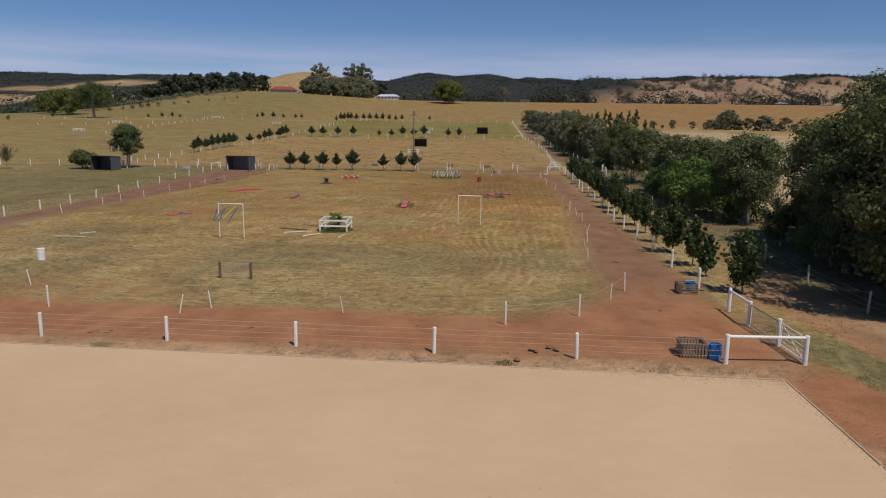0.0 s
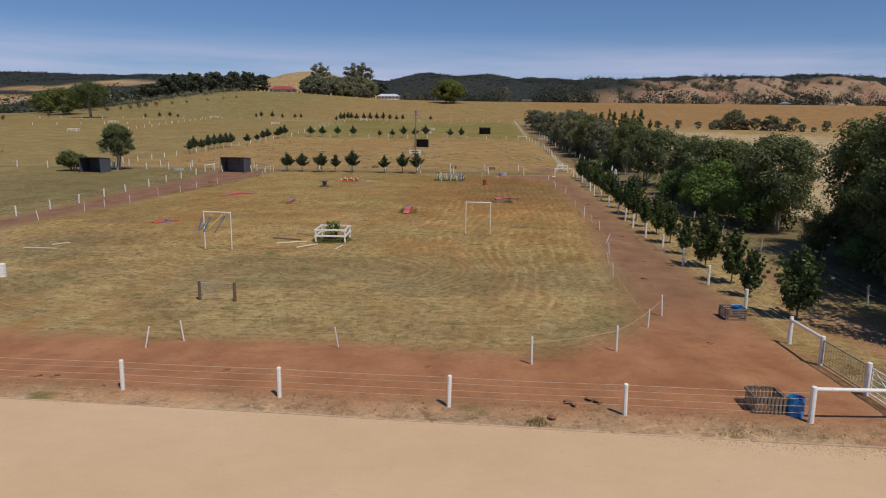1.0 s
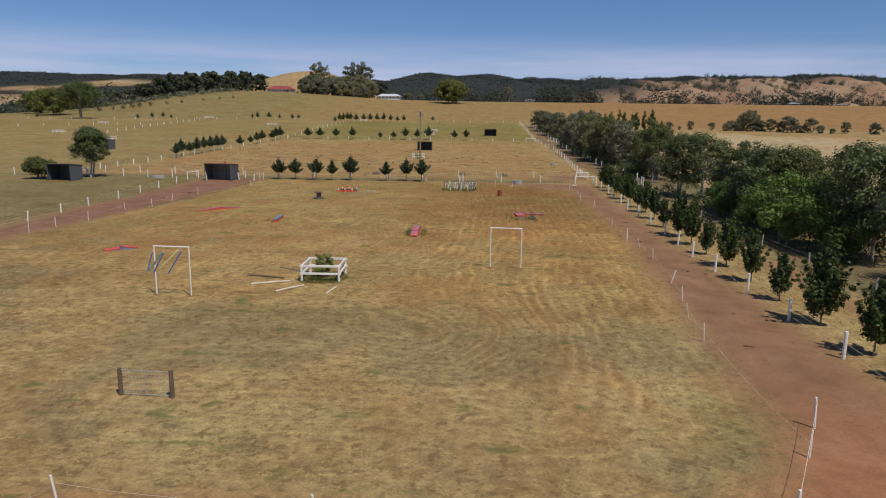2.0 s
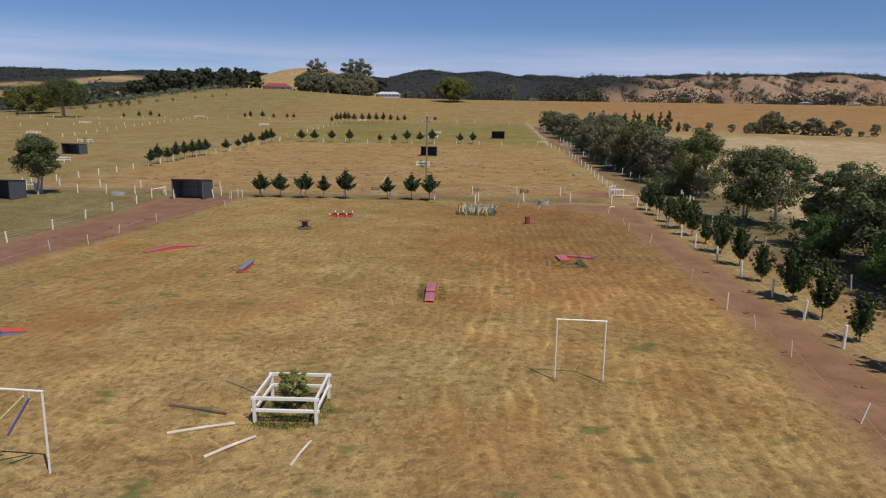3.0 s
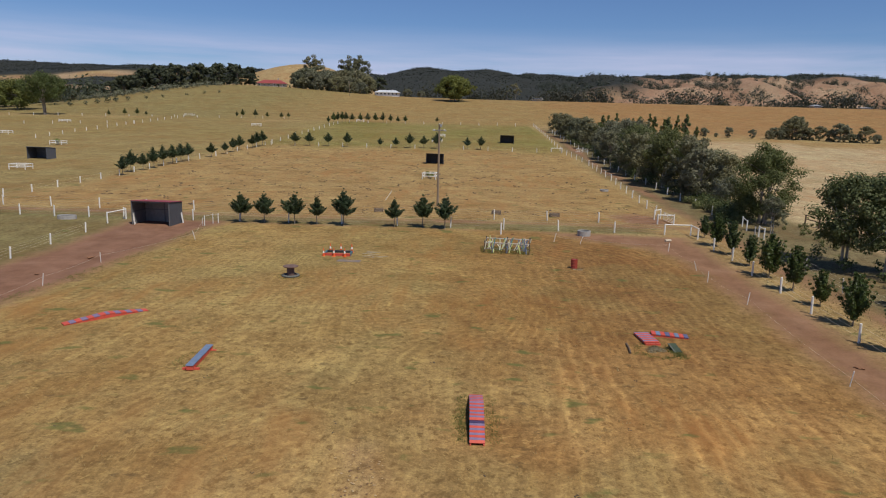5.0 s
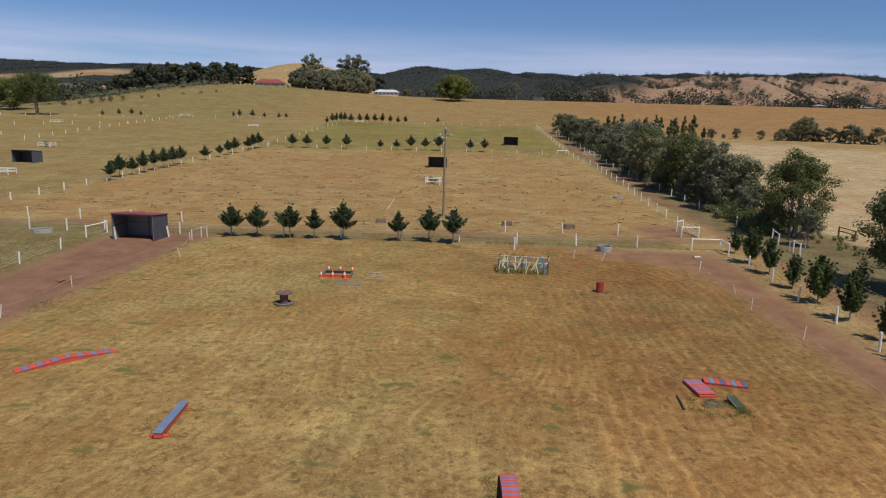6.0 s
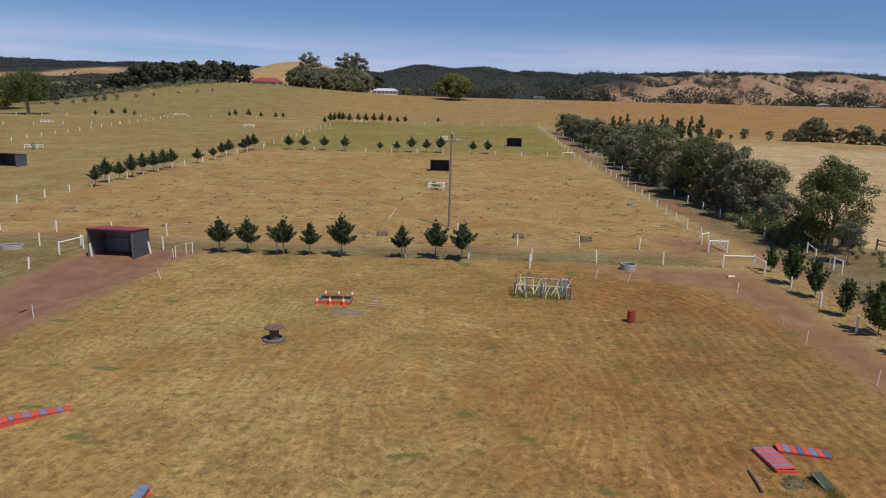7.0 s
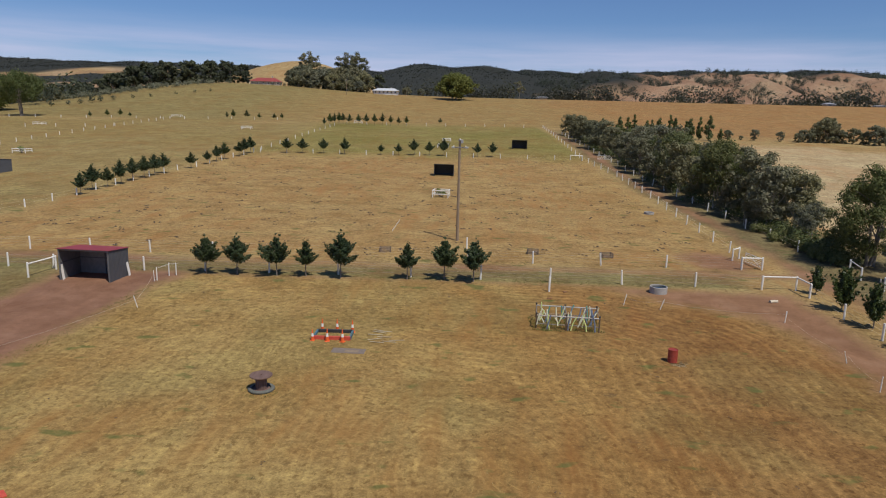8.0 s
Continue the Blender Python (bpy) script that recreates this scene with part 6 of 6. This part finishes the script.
# ---------------------------------------------------------------- power poles
def power_pole(m, h, label, lamp=True):
    ob = thing("power_pole", label, "power pole", m)
    bm = bmesh.new()
    tube(bm, (0, 0, -0.3), (0, 0, h), 0.19, 0.13, 12)
    part("pole", bm, POLEWOOD, ob)
    for z, w in ((h - 1.1, 1.7), (h - 0.25, 0.5)):
        bm = bmesh.new()
        slab(bm, 0, -0.14, z, w, 0.1, 0.12, bevel=0.01)
        arm = part("crossarm", bm, GREYPOST, ob)
        for x in ((-w / 2 + 0.12, w / 2 - 0.12) if w > 1 else (0,)):
            bm = bmesh.new()
            lathe(bm, [(0, 0), (0.05, 0), (0.07, 0.06), (0.04, 0.09), (0.07, 0.13), (0.03, 0.2), (0, 0.2)], 10)
            part("insulator", bm, WHITE, arm, at=pose(x, -0.14, z + 0.12))
    if lamp:
        for s in (-1, 1):
            bm = bmesh.new()
            tube(bm, (0, -0.12, h - 0.95), (s * 0.75, -0.3, h - 1.0), 0.025, None, 6)
            part("lamp_arm", bm, STEEL, ob)
            bm = bmesh.new()
            slab(bm, s * 0.85, -0.35, h - 1.12, 0.36, 0.24, 0.2, bevel=0.03)
            part("floodlight", bm, STEEL, ob, "grey floodlight")
        bm = bmesh.new()
        slab(bm, 0.25, -0.25, h - 0.5, 0.3, 0.2, 0.42, bevel=0.02)
        part("junction_box", bm, STEEL, ob)
    return ob


power_pole(spot(-8.9, 136.6, 3), 12.6, "tall timber power pole with floodlights on a crossarm")
power_pole(spot(-96, 560, 20), 11, "timber power pole on the long slope", False)


# ---------------------------------------------------------------- ridge house and sheds
def house(label, m, w, d, wall_h, roof_h, wall, roof, verandah=True):
    ob = thing("house", label, "house", m)
    bm = bmesh.new()
    slab(bm, 0, 0, -1.5, w, d, wall_h + 1.5)
    part("wall", bm, wall, ob)
    o = 1.1
    bm = bmesh.new()
    c = [bm.verts.new((sx * (w / 2 + o), sy * (d / 2 + o), wall_h)) for sx, sy in ((-1, -1), (1, -1), (1, 1), (-1, 1))]
    r = [bm.verts.new((s * (w / 2 - d * 0.4), 0, wall_h + roof_h)) for s in (-1, 1)]
    for f in ((c[0], c[1], r[1], r[0]), (c[2], c[3], r[0], r[1]), (c[1], c[2], r[1]), (c[3], c[0], r[0]), (c[3], c[2], c[1], c[0])):
        bm.faces.new(f)
    rf = part("roof", bm, roof, ob)
    bm = bmesh.new()
    slab(bm, w * 0.2, 0.6, wall_h + roof_h * 0.5, 0.9, 0.9, roof_h * 0.95)
    part("chimney", bm, CONCRETE, rf)
    for i in range(6):
        x = -w / 2 + w * (i + 0.5) / 6
        bm = bmesh.new()
        slab(bm, x, -d / 2 - 0.02, 0.9, 1.5, 0.12, 1.3)
        win = part("window", bm, WHITE, ob)
        bm = bmesh.new()
        slab(bm, x, -d / 2 - 0.06, 1.0, 1.3, 0.08, 1.1)
        part("pane", bm, GLASS, win)
    if verandah:
        for i in range(8):
            bm = bmesh.new()
            slab(bm, -w / 2 - 0.8 + (w + 1.6) * i / 7, -d / 2 - 1.0, -1.5, 0.14, 0.14, wall_h + 1.5)
            part("verandah_post", bm, WHITE, ob)
    return ob


CREAM = surface("cream_wall", (0.42, 0.36, 0.28), (0.52, 0.46, 0.37), 2, 0.8)
PALESHEET = surface("pale_sheet_roof", (0.55, 0.57, 0.60), (0.68, 0.70, 0.72), 2, 0.5)
DULLSHEET = surface("dull_sheet", (0.22, 0.23, 0.25), (0.32, 0.33, 0.35), 2, 0.7)
ROOFRED = surface("house_red_roof", (0.25, 0.045, 0.04), (0.34, 0.075, 0.062), 2, 0.55)
house("low homestead with a red hipped roof among trees", spot(-168, 604, 8, -0.7), 23, 11, 2.7, 3.1, CREAM, ROOFRED)
house("long white shed with a pale roof on the ridge", spot(-71, 598, -4), 19, 7, 2.6, 2.0, WHITE, PALESHEET, False)
house("pale farm shed far down the slope", spot(-70, 720, 0), 14, 8, 3.6, 2.2, DULLSHEET, DULLSHEET, False)
house("low pale shed at the field's far edge", spot(52, 604, 5), 8, 5, 1.2, 0.7, CREAM, DULLSHEET, False)
house("blue-grey farm shed below the far hills", spot(345, 652, -8), 10, 6, 1.6, 0.9, DULLSHEET, DULLSHEET, False)
house("pale farm house below the far hills", spot(300, 648, 10), 8, 6, 2, 1.5, CREAM, DULLSHEET, False)

# ---------------------------------------------------------------- trees on the ridge
ridge = [round_tree("gum_tree", 91, 14.2, 7.4, GUMGREY, PALEBARK, "large grey-green gum tree beside the homestead", "", 70, 3600, 0.5, -0.12, 2, 0.3),
         gum_tree(92, 26, 8.0, GUMGREY, PALEBARK, 50, 3000, 0.5, 0.42, "very tall open gum tree above the homestead", 2),
         round_tree("pine_tree", 93, 18, 7.2, PINELEAF, BARK, "dark dense pine tree on the ridge", "", 60, 2800, 0.72, -0.05, 1, 0.3, 0.2),
         round_tree("lime_tree", 94, 19, 12.5, LIMELEAF, BARK, "broad rounded lime-green tree on the ridge", "", 90, 5600, 0.65, 0.06, 1, 0.4, 0.2),
         gum_tree(95, 15, 5.5, GUMGREY, BARK, 18, 700, 0.55, 0.3, "thin half-dead tree on the ridge line")]
for ob in ridge:
    ob["group"] = "trees on the ridge"
plant([ridge[0]], [(-147, 612, 1.09), (-139, 616, 1.29), (-129, 610, 0.98), (-119, 622, 1.21), (-109, 612, 1.03), (-99, 618, 1.38), (-91, 612, 1.09), (-152, 628, 0.98), (-131, 606, 0.71), (-102, 605, 0.63), (-56, 612, 0.45), (-44, 606, 0.40), (-122, 612, 1.09), (-115, 606, 0.92), (-136, 608, 1.09), (-112, 618, 1.32), (-106, 622, 1.38), (-96, 624, 1.26), (-144, 620, 1.21), (-126, 620, 1.26), (-94, 606, 0.69), (-104, 610, 0.98), (-142, 605, 0.69),
                   (-300, 520, 1.10), (-318, 560, 1.20), (-345, 600, 1.30), (-372, 590, 1.10), (-395, 660, 1.30), (-420, 640, 1.20), (-330, 520, 1.00), (-355, 540, 1.10)], rng)
plant([ridge[1]], [(-108, 634, 1.22), (-100, 640, 1.05), (-154, 690, 1.15)], rng)
plant([ridge[2]], [(-200, 612, 1.01), (-208, 624, 1.12), (-216, 612, 1.03), (-224, 630, 1.19), (-236, 622, 1.15), (-243, 636, 1.23), (-255, 622, 1.23), (-263, 634, 1.43), (-272, 626, 1.30), (-281, 640, 1.65), (-290, 630, 1.55), (-195, 628, 0.97), (-203, 600, 0.55), (-188, 618, 0.57), (-300, 650, 1.65), (-309, 636, 1.49),
                   (-318, 650, 1.55), (-82, 634, 0.95), (-330, 655, 1.59), (-345, 648, 1.55), (-250, 652, 1.43)], rng)
plant([ridge[3]], [(-15, 560, 1.05), (-252, 402, .85), (-275, 420, .7), (-18, 566, .9)], rng)
plant([ridge[4]], [(34, 600, 1.0), (28, 606, .6), (90, 600, .6)], rng)


# ---------------------------------------------------------------- far woods, shrubs and grass
def clump_field(name, label, category, spots, leaf, per, size, seed):
    """Many small trees at once: each a handful of leaf sprays round its own centre."""
    cs, rs = [], []
    for x, y, h in spots:
        g = ground(x, y)
        cs.append((x, y, g + h * 0.5))
        rs.append(h * 0.5)
    me = leaves_mesh(name, cs, rs, len(cs) * per, size, leaf, seed, 0.95)
    return tagged(new(name, me), label, category, kind="stuff")


rw = np.random.default_rng(12)


def scatter(n, xr, yr, keep, h):
    out = []
    while len(out) < n:
        x, y = rw.uniform(*xr), rw.uniform(*yr)
        if keep(x, y):
            out.append((x, y, rw.uniform(*h)))
    return out


far = lambda x, y, s, z: noise.fractal(Vector((x / s, y / s, z)), 1.0, 2.0, 4)
def clear(x, y):
    return inside(np.array([x]), np.array([y]), CLEARING)[0] > -25


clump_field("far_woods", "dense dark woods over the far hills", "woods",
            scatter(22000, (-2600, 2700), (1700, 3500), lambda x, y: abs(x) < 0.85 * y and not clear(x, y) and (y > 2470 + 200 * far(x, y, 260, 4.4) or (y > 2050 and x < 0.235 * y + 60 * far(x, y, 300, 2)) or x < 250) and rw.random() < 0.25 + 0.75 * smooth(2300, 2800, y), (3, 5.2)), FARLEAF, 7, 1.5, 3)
clump_field("hill_trees", "scattered dark trees on golden hills", "trees",
            scatter(1900, (200, 2300), (1400, 2680), lambda x, y: fold(x, y) < 0.24 + 0.2 * rw.random() and far(x, y, 120, 4.4) > -0.25 + 0.3 * rw.random(), (11, 24)) + scatter(420, (240, 2300), (1500, 2640), lambda x, y: True, (11, 22)), HILLLEAF, 60, 1.6, 4)
clump_field("valley_trees", "line of dark trees in the valley beyond the fields", "trees",
            scatter(560, (-70, 720), (640, 740), lambda x, y: far(x, y, 60, 6) > -0.05 + 0.1 * rw.random(), (7, 20)), WOODLEAF, 34, 1.15, 5)
clump_field("west_valley_trees", "dark trees in the valley west of the ridge", "trees",
            scatter(330, (-640, -250), (420, 900), lambda x, y: x < -0.42 * y - 62 + 20 * rw.random() and x > -0.85 * y - 60, (11, 20)), PINELEAF, 40, 1.3, 6)
clump_field("ridge_bushes", "grey-green olive bushes along the ridge flank", "bushes",
            scatter(150, (-285, -195), (470, 600), lambda x, y: abs(x + 200 + (600 - y) * 0.55) < 14, (2.5, 4.5)), GUMGREY, 30, 0.5, 7)
clump_field("slope_bushes", "small dark bushes on the dry slope", "bushes",
            [(-228, 452, 5), (-231, 446, 4), (-226, 458, 4.5), (-235, 440, 3), (-222, 466, 3.5), (-216, 478, 2.5), (-208, 486, 2.8), (-198, 500, 2.4), (-190, 512, 2.6), (-183, 522, 2.2), (-240, 432, 3.4), (-150, 590, 3), (-160, 592, 3), (-196, 592, 4)], PINELEAF, 60, 0.4, 8)
clump_field("understorey", "low green scrub and tall grass under the gums", "scrub",
            [(rw.normal(35.2, 1.6), rw.uniform(128, 330), rw.uniform(1.2, 3.2)) for _ in range(170)] + [(rw.normal(35, 2), rw.uniform(46, 106), rw.uniform(.8, 2.6)) for _ in range(60)], GUMLEAF, 90, 0.17, 9)
clump_field("tall_grass", "tall green and straw grass under the gums", "grass",
            [(rw.normal(34.4, 0.9), rw.uniform(128, 150), rw.uniform(.8, 1.9)) for _ in range(60)] + [(rw.normal(41, 2.5), rw.uniform(108, 128), rw.uniform(.4, .9)) for _ in range(40)], TALLGRASS, 240, 0.09, 10)


def tuft_field(name, label, spots, leaf, seed, blades=5):
    """Grass tufts: a few bent blades each."""
    r = np.random.default_rng(seed)
    v, f = [], []
    for x, y, h in spots:
        z = ground(x, y)
        for _ in range(blades):
            a = r.uniform(0, 6.283)
            lean, w = r.uniform(0.2, 0.9) * h, 0.012 + 0.05 * h
            bx, by = x + r.normal(0, 0.09), y + r.normal(0, 0.09)
            dx, dy = math.cos(a), math.sin(a)
            i = len(v)
            v += [(bx - dy * w, by + dx * w, z - 0.03), (bx + dy * w, by - dx * w, z - 0.03), (bx + dx * lean, by + dy * lean, z + h * r.uniform(.7, 1.1))]
            f.append((i, i + 1, i + 2))
    me = bpy.data.meshes.new(name)
    me.from_pydata(v, [], f)
    me.materials.append(leaf)
    return tagged(new(name, me), label, "grass", kind="stuff")


def along(a, b, n, spread_w, h):
    return [(a[0] + (b[0] - a[0]) * k + rw.normal(0, spread_w), a[1] + (b[1] - a[1]) * k + rw.normal(0, spread_w), rw.uniform(*h)) for k in rw.uniform(0, 1, n)]


def ring(x, y, r, n, h):
    return [(x + r * math.cos(a) + rw.normal(0, .15), y + r * math.sin(a) + rw.normal(0, .15), rw.uniform(*h)) for a in rw.uniform(0, 6.28, n)]


dry = along((-30, 6.0), (16, 4.1), 200, 0.3, (.02, .05)) + along((20, 2), (25, 20), 500, 1.3, (.03, .1)) + along((24, 20), (26, 110), 1500, 1.6, (.05, .18)) + along((-20, 13), (6, 12), 200, .5, (.02, .06))
dry += [(rw.uniform(-36, 15), rw.uniform(16, 112), rw.uniform(.04, .11)) for _ in range(2500)]
dry += ring(6.1, 3.75, .16, 40, (.06, .14))
tuft_field("dry_tufts", "dry straw-coloured grass tufts", dry, DRYGRASS, 5)
lush = ring(-3.8, 63.3, 1.0, 160, (.04, .1)) + along((-4.45, 61), (-4.45, 66), 330, .2, (.04, .12)) + along((-3.1, 61), (-3.1, 66), 220, .2, (.03, .1))
lush += ring(7.9, 74, 1.3, 300, (.04, .12)) + along((8.6, 74.4), (9.2, 72.8), 160, .2, (.05, .16)) + ring(-19.85, 69.7, 1.2, 160, (.03, .1)) + ring(-8.65, 42.2, 1.55, 300, (.03, .12)) + ring(-8.65, 42.2, 0.9, 500, (.05, .2)) + along((-10, 40.7), (-7.3, 40.7), 200, .2, (.04, .12)) + ring(-19.85, 90.3, .95, 160, (.03, .09))
lush += along((10, 13.5), (14, 20), 250, .8, (.02, .05)) + along((-40, 70), (-36.5, 100), 500, .35, (.03, .09)) + along((-36.5, 104), (-36.2, 112), 160, .3, (.03, .09)) + [(rw.uniform(-2.8, 2.7), 102.9 + rw.uniform(-.25, 3.1), rw.uniform(.06, .22)) for _ in range(700)] + along((-18.6, 97.4), (-17.4, 97.2), 120, .3, (.03, .1))
lush += along((19.6, 3.5), (20.2, 11), 420, .5, (.03, .1)) + ring(20.8, 2.6, .7, 160, (.03, .1)) + along((12, 3.4), (18.5, 3.2), 160, .25, (.03, .1))
lush += along((-45, 117), (19, 117), 500, .4, (.04, .12)) + along((-45, 124.9), (20, 124.9), 400, .4, (.04, .12))
tuft_field("green_tufts", "greener grass tufts round posts and obstacles", lush, TALLGRASS, 6)


def crumbs(name, label, spots, material, seed):
    """Loose flat crumbs of soil and bark, five-sided, each a little hump."""
    r = np.random.default_rng(seed)
    v, f = [], []
    for x, y, z, k in spots:
        i, a0 = len(v), r.uniform(0, 6.28)
        v += [(x + k * math.cos(a0 + a) * r.uniform(.6, 1.3), y + k * math.sin(a0 + a) * r.uniform(.5, 1.0), z - 0.01) for a in (0, 1.26, 2.51, 3.77, 5.03)]
        v.append((x, y, z + k * r.uniform(.2, .5)))
        f += [(i + j, i + (j + 1) % 5, i + 5) for j in range(5)]
    me = bpy.data.meshes.new(name)
    me.from_pydata(v, [], f)
    me.materials.append(material)
    return tagged(new(name, me), label, "debris", kind="stuff")


SOILCRUMB = surface("soil_crumb", (0.17, 0.095, 0.05), (0.27, 0.16, 0.085), 9, 0.95)
litter = []
for ax, ay, bx, by, n, deep in ((-30, 5.1, 8.5, 2.95, 160, 0.07), (8.5, 2.95, 17.0, 2.45, 1500, 0.34), (17.0, 2.45, 16.75, -8, 700, 0.2)):
    for k in rw.uniform(0, 1, n) ** (0.6 if bx > ax + 1 else 1.5):
        d = abs(rw.normal(0, deep)) * (k if deep > 0.6 else 1) + 0.06
        litter.append((ax + (bx - ax) * k - (d if ay > by + 5 else 0), ay + (by - ay) * k - (0 if ay > by + 5 else d), 0.378, rw.uniform(.006, .028)))
crumbs("sand_debris", "dark soil crumbs swept over the sand's edge", litter, SOILCRUMB, 31)
crumbs("track_debris", "loose soil crumbs beside the arena edge", [(x, 5.0 - 0.055 * x + rw.normal(0, .3), ground(x, 5) + 0.03, rw.uniform(.01, .045)) for x in rw.uniform(-30, 17, 220)]
       + [(rw.uniform(17.4, 24), rw.uniform(-9, 6), 0.33, rw.uniform(.01, .035)) for _ in range(500)], SOILCRUMB, 32)


PALECRUMB = surface("pale_soil_crumb", (0.40, 0.27, 0.13), (0.54, 0.39, 0.21), 9, 0.95)
scar = [(float(np.interp(y, [46, 48.7, 51.5, 54.5, 57.5, 59.5], [-13.5, -11.5, -10.1, -9.2, -8.3, -9.0])) + rw.normal(0, .42), y) for y in rw.uniform(46.5, 59.8, 620)]
crumbs("scraped_clods", "pale dry clods along a scraped strip of earth", [(x, y, ground(x, y) + 0.03, rw.uniform(.015, .075)) for x, y in scar[:150]], PALECRUMB, 33)
crumbs("dark_clods", "dark crumbs along a scraped strip of earth", [(x, y, ground(x, y) + 0.03, rw.uniform(.02, .06)) for x, y in scar[480:]], SOILCRUMB, 34)


def dung(spots):
    r = random.Random(3)
    for x, y, k in spots:
        ob = thing("dung_pile", "small dark clod on the bare earth", "clod", spot(x, y, r.uniform(0, 360)), "clods on the track")
        for i in range(3):
            bm = bmesh.new()
            bmesh.ops.create_icosphere(bm, subdivisions=2, radius=0.062 * k)
            for vv in bm.verts:
                vv.co *= 1 + 0.3 * noise.noise(vv.co * 14 + Vector((x, y, i)))
            bmesh.ops.scale(bm, vec=(1.5, 1.15, .5), verts=bm.verts)
            part("lump", bm, DUNG, ob, at=pose(r.uniform(-.14, .14) * k, r.uniform(-.14, .14) * k, 0.04 * k))


dung([(7.4, 5.5, 1.5), (8.4, 5.8, 1.8), (-13.1, 6.6, 1.3), (-12.4, 6.7, 1.1), (16.9, 63.5, 1.6), (18.4, 47, 1.3), (19.6, 46, 1.2), (18.0, 60.2, 1.5), (19.2, 72.0, 1.6), (15.4, 14, 1.0), (17, 52, 1.2), (-40.5, 94.6, 2.2), (-41.3, 88, 1.4), (-43.5, 81, 1.2), (-44.5, 73, 1.4),
      (-0.4, 111.3, 1.3), (1.2, 113.5, 1.2), (6.6, 4.1, 1.4), (16.0, 29, 1.1), (17.5, 35, 1.0), (-6, 7.8, 1.0), (2, 9.0, .9)])


def clod_field(spots):
    """Small dark dung lumps lying about the grazed paddocks."""
    r = np.random.default_rng(21)
    v, f = [], []
    for x, y, k in spots:
        z = ground(x, y)
        for _ in range(3):
            cx, cy = x + r.normal(0, k), y + r.normal(0, k * 1.2)
            i = len(v)
            v += [(cx + k * 0.8 * math.cos(a) * r.uniform(.6, 1.2), cy + k * 0.8 * math.sin(a) * r.uniform(.6, 1.2), z + 0.01) for a in (0, 1.26, 2.51, 3.77, 5.03)]
            v.append((cx, cy, z + k * r.uniform(.35, .6)))
            f += [(i + j, i + (j + 1) % 5, i + 5) for j in range(5)]
    me = bpy.data.meshes.new("dung_lumps")
    me.from_pydata(v, [], f)
    me.materials.append(DARKDUNG)
    return tagged(new("dung_lumps", me), "small dark dung lumps over the grazed paddocks", "dung", kind="stuff")


DARKDUNG = surface("dark_dung", (0.075, 0.05, 0.03), (0.13, 0.09, 0.055), 6, 0.95)
clod_field([(rw.uniform(-70, 24), rw.uniform(127, 240), rw.uniform(.1, .3)) for _ in range(700)] + [(rw.uniform(-34, 16), rw.uniform(20, 112), rw.uniform(.04, .09)) for _ in range(110)] + [(rw.uniform(-60, 24), rw.uniform(248, 340), rw.uniform(.1, .22)) for _ in range(90)])
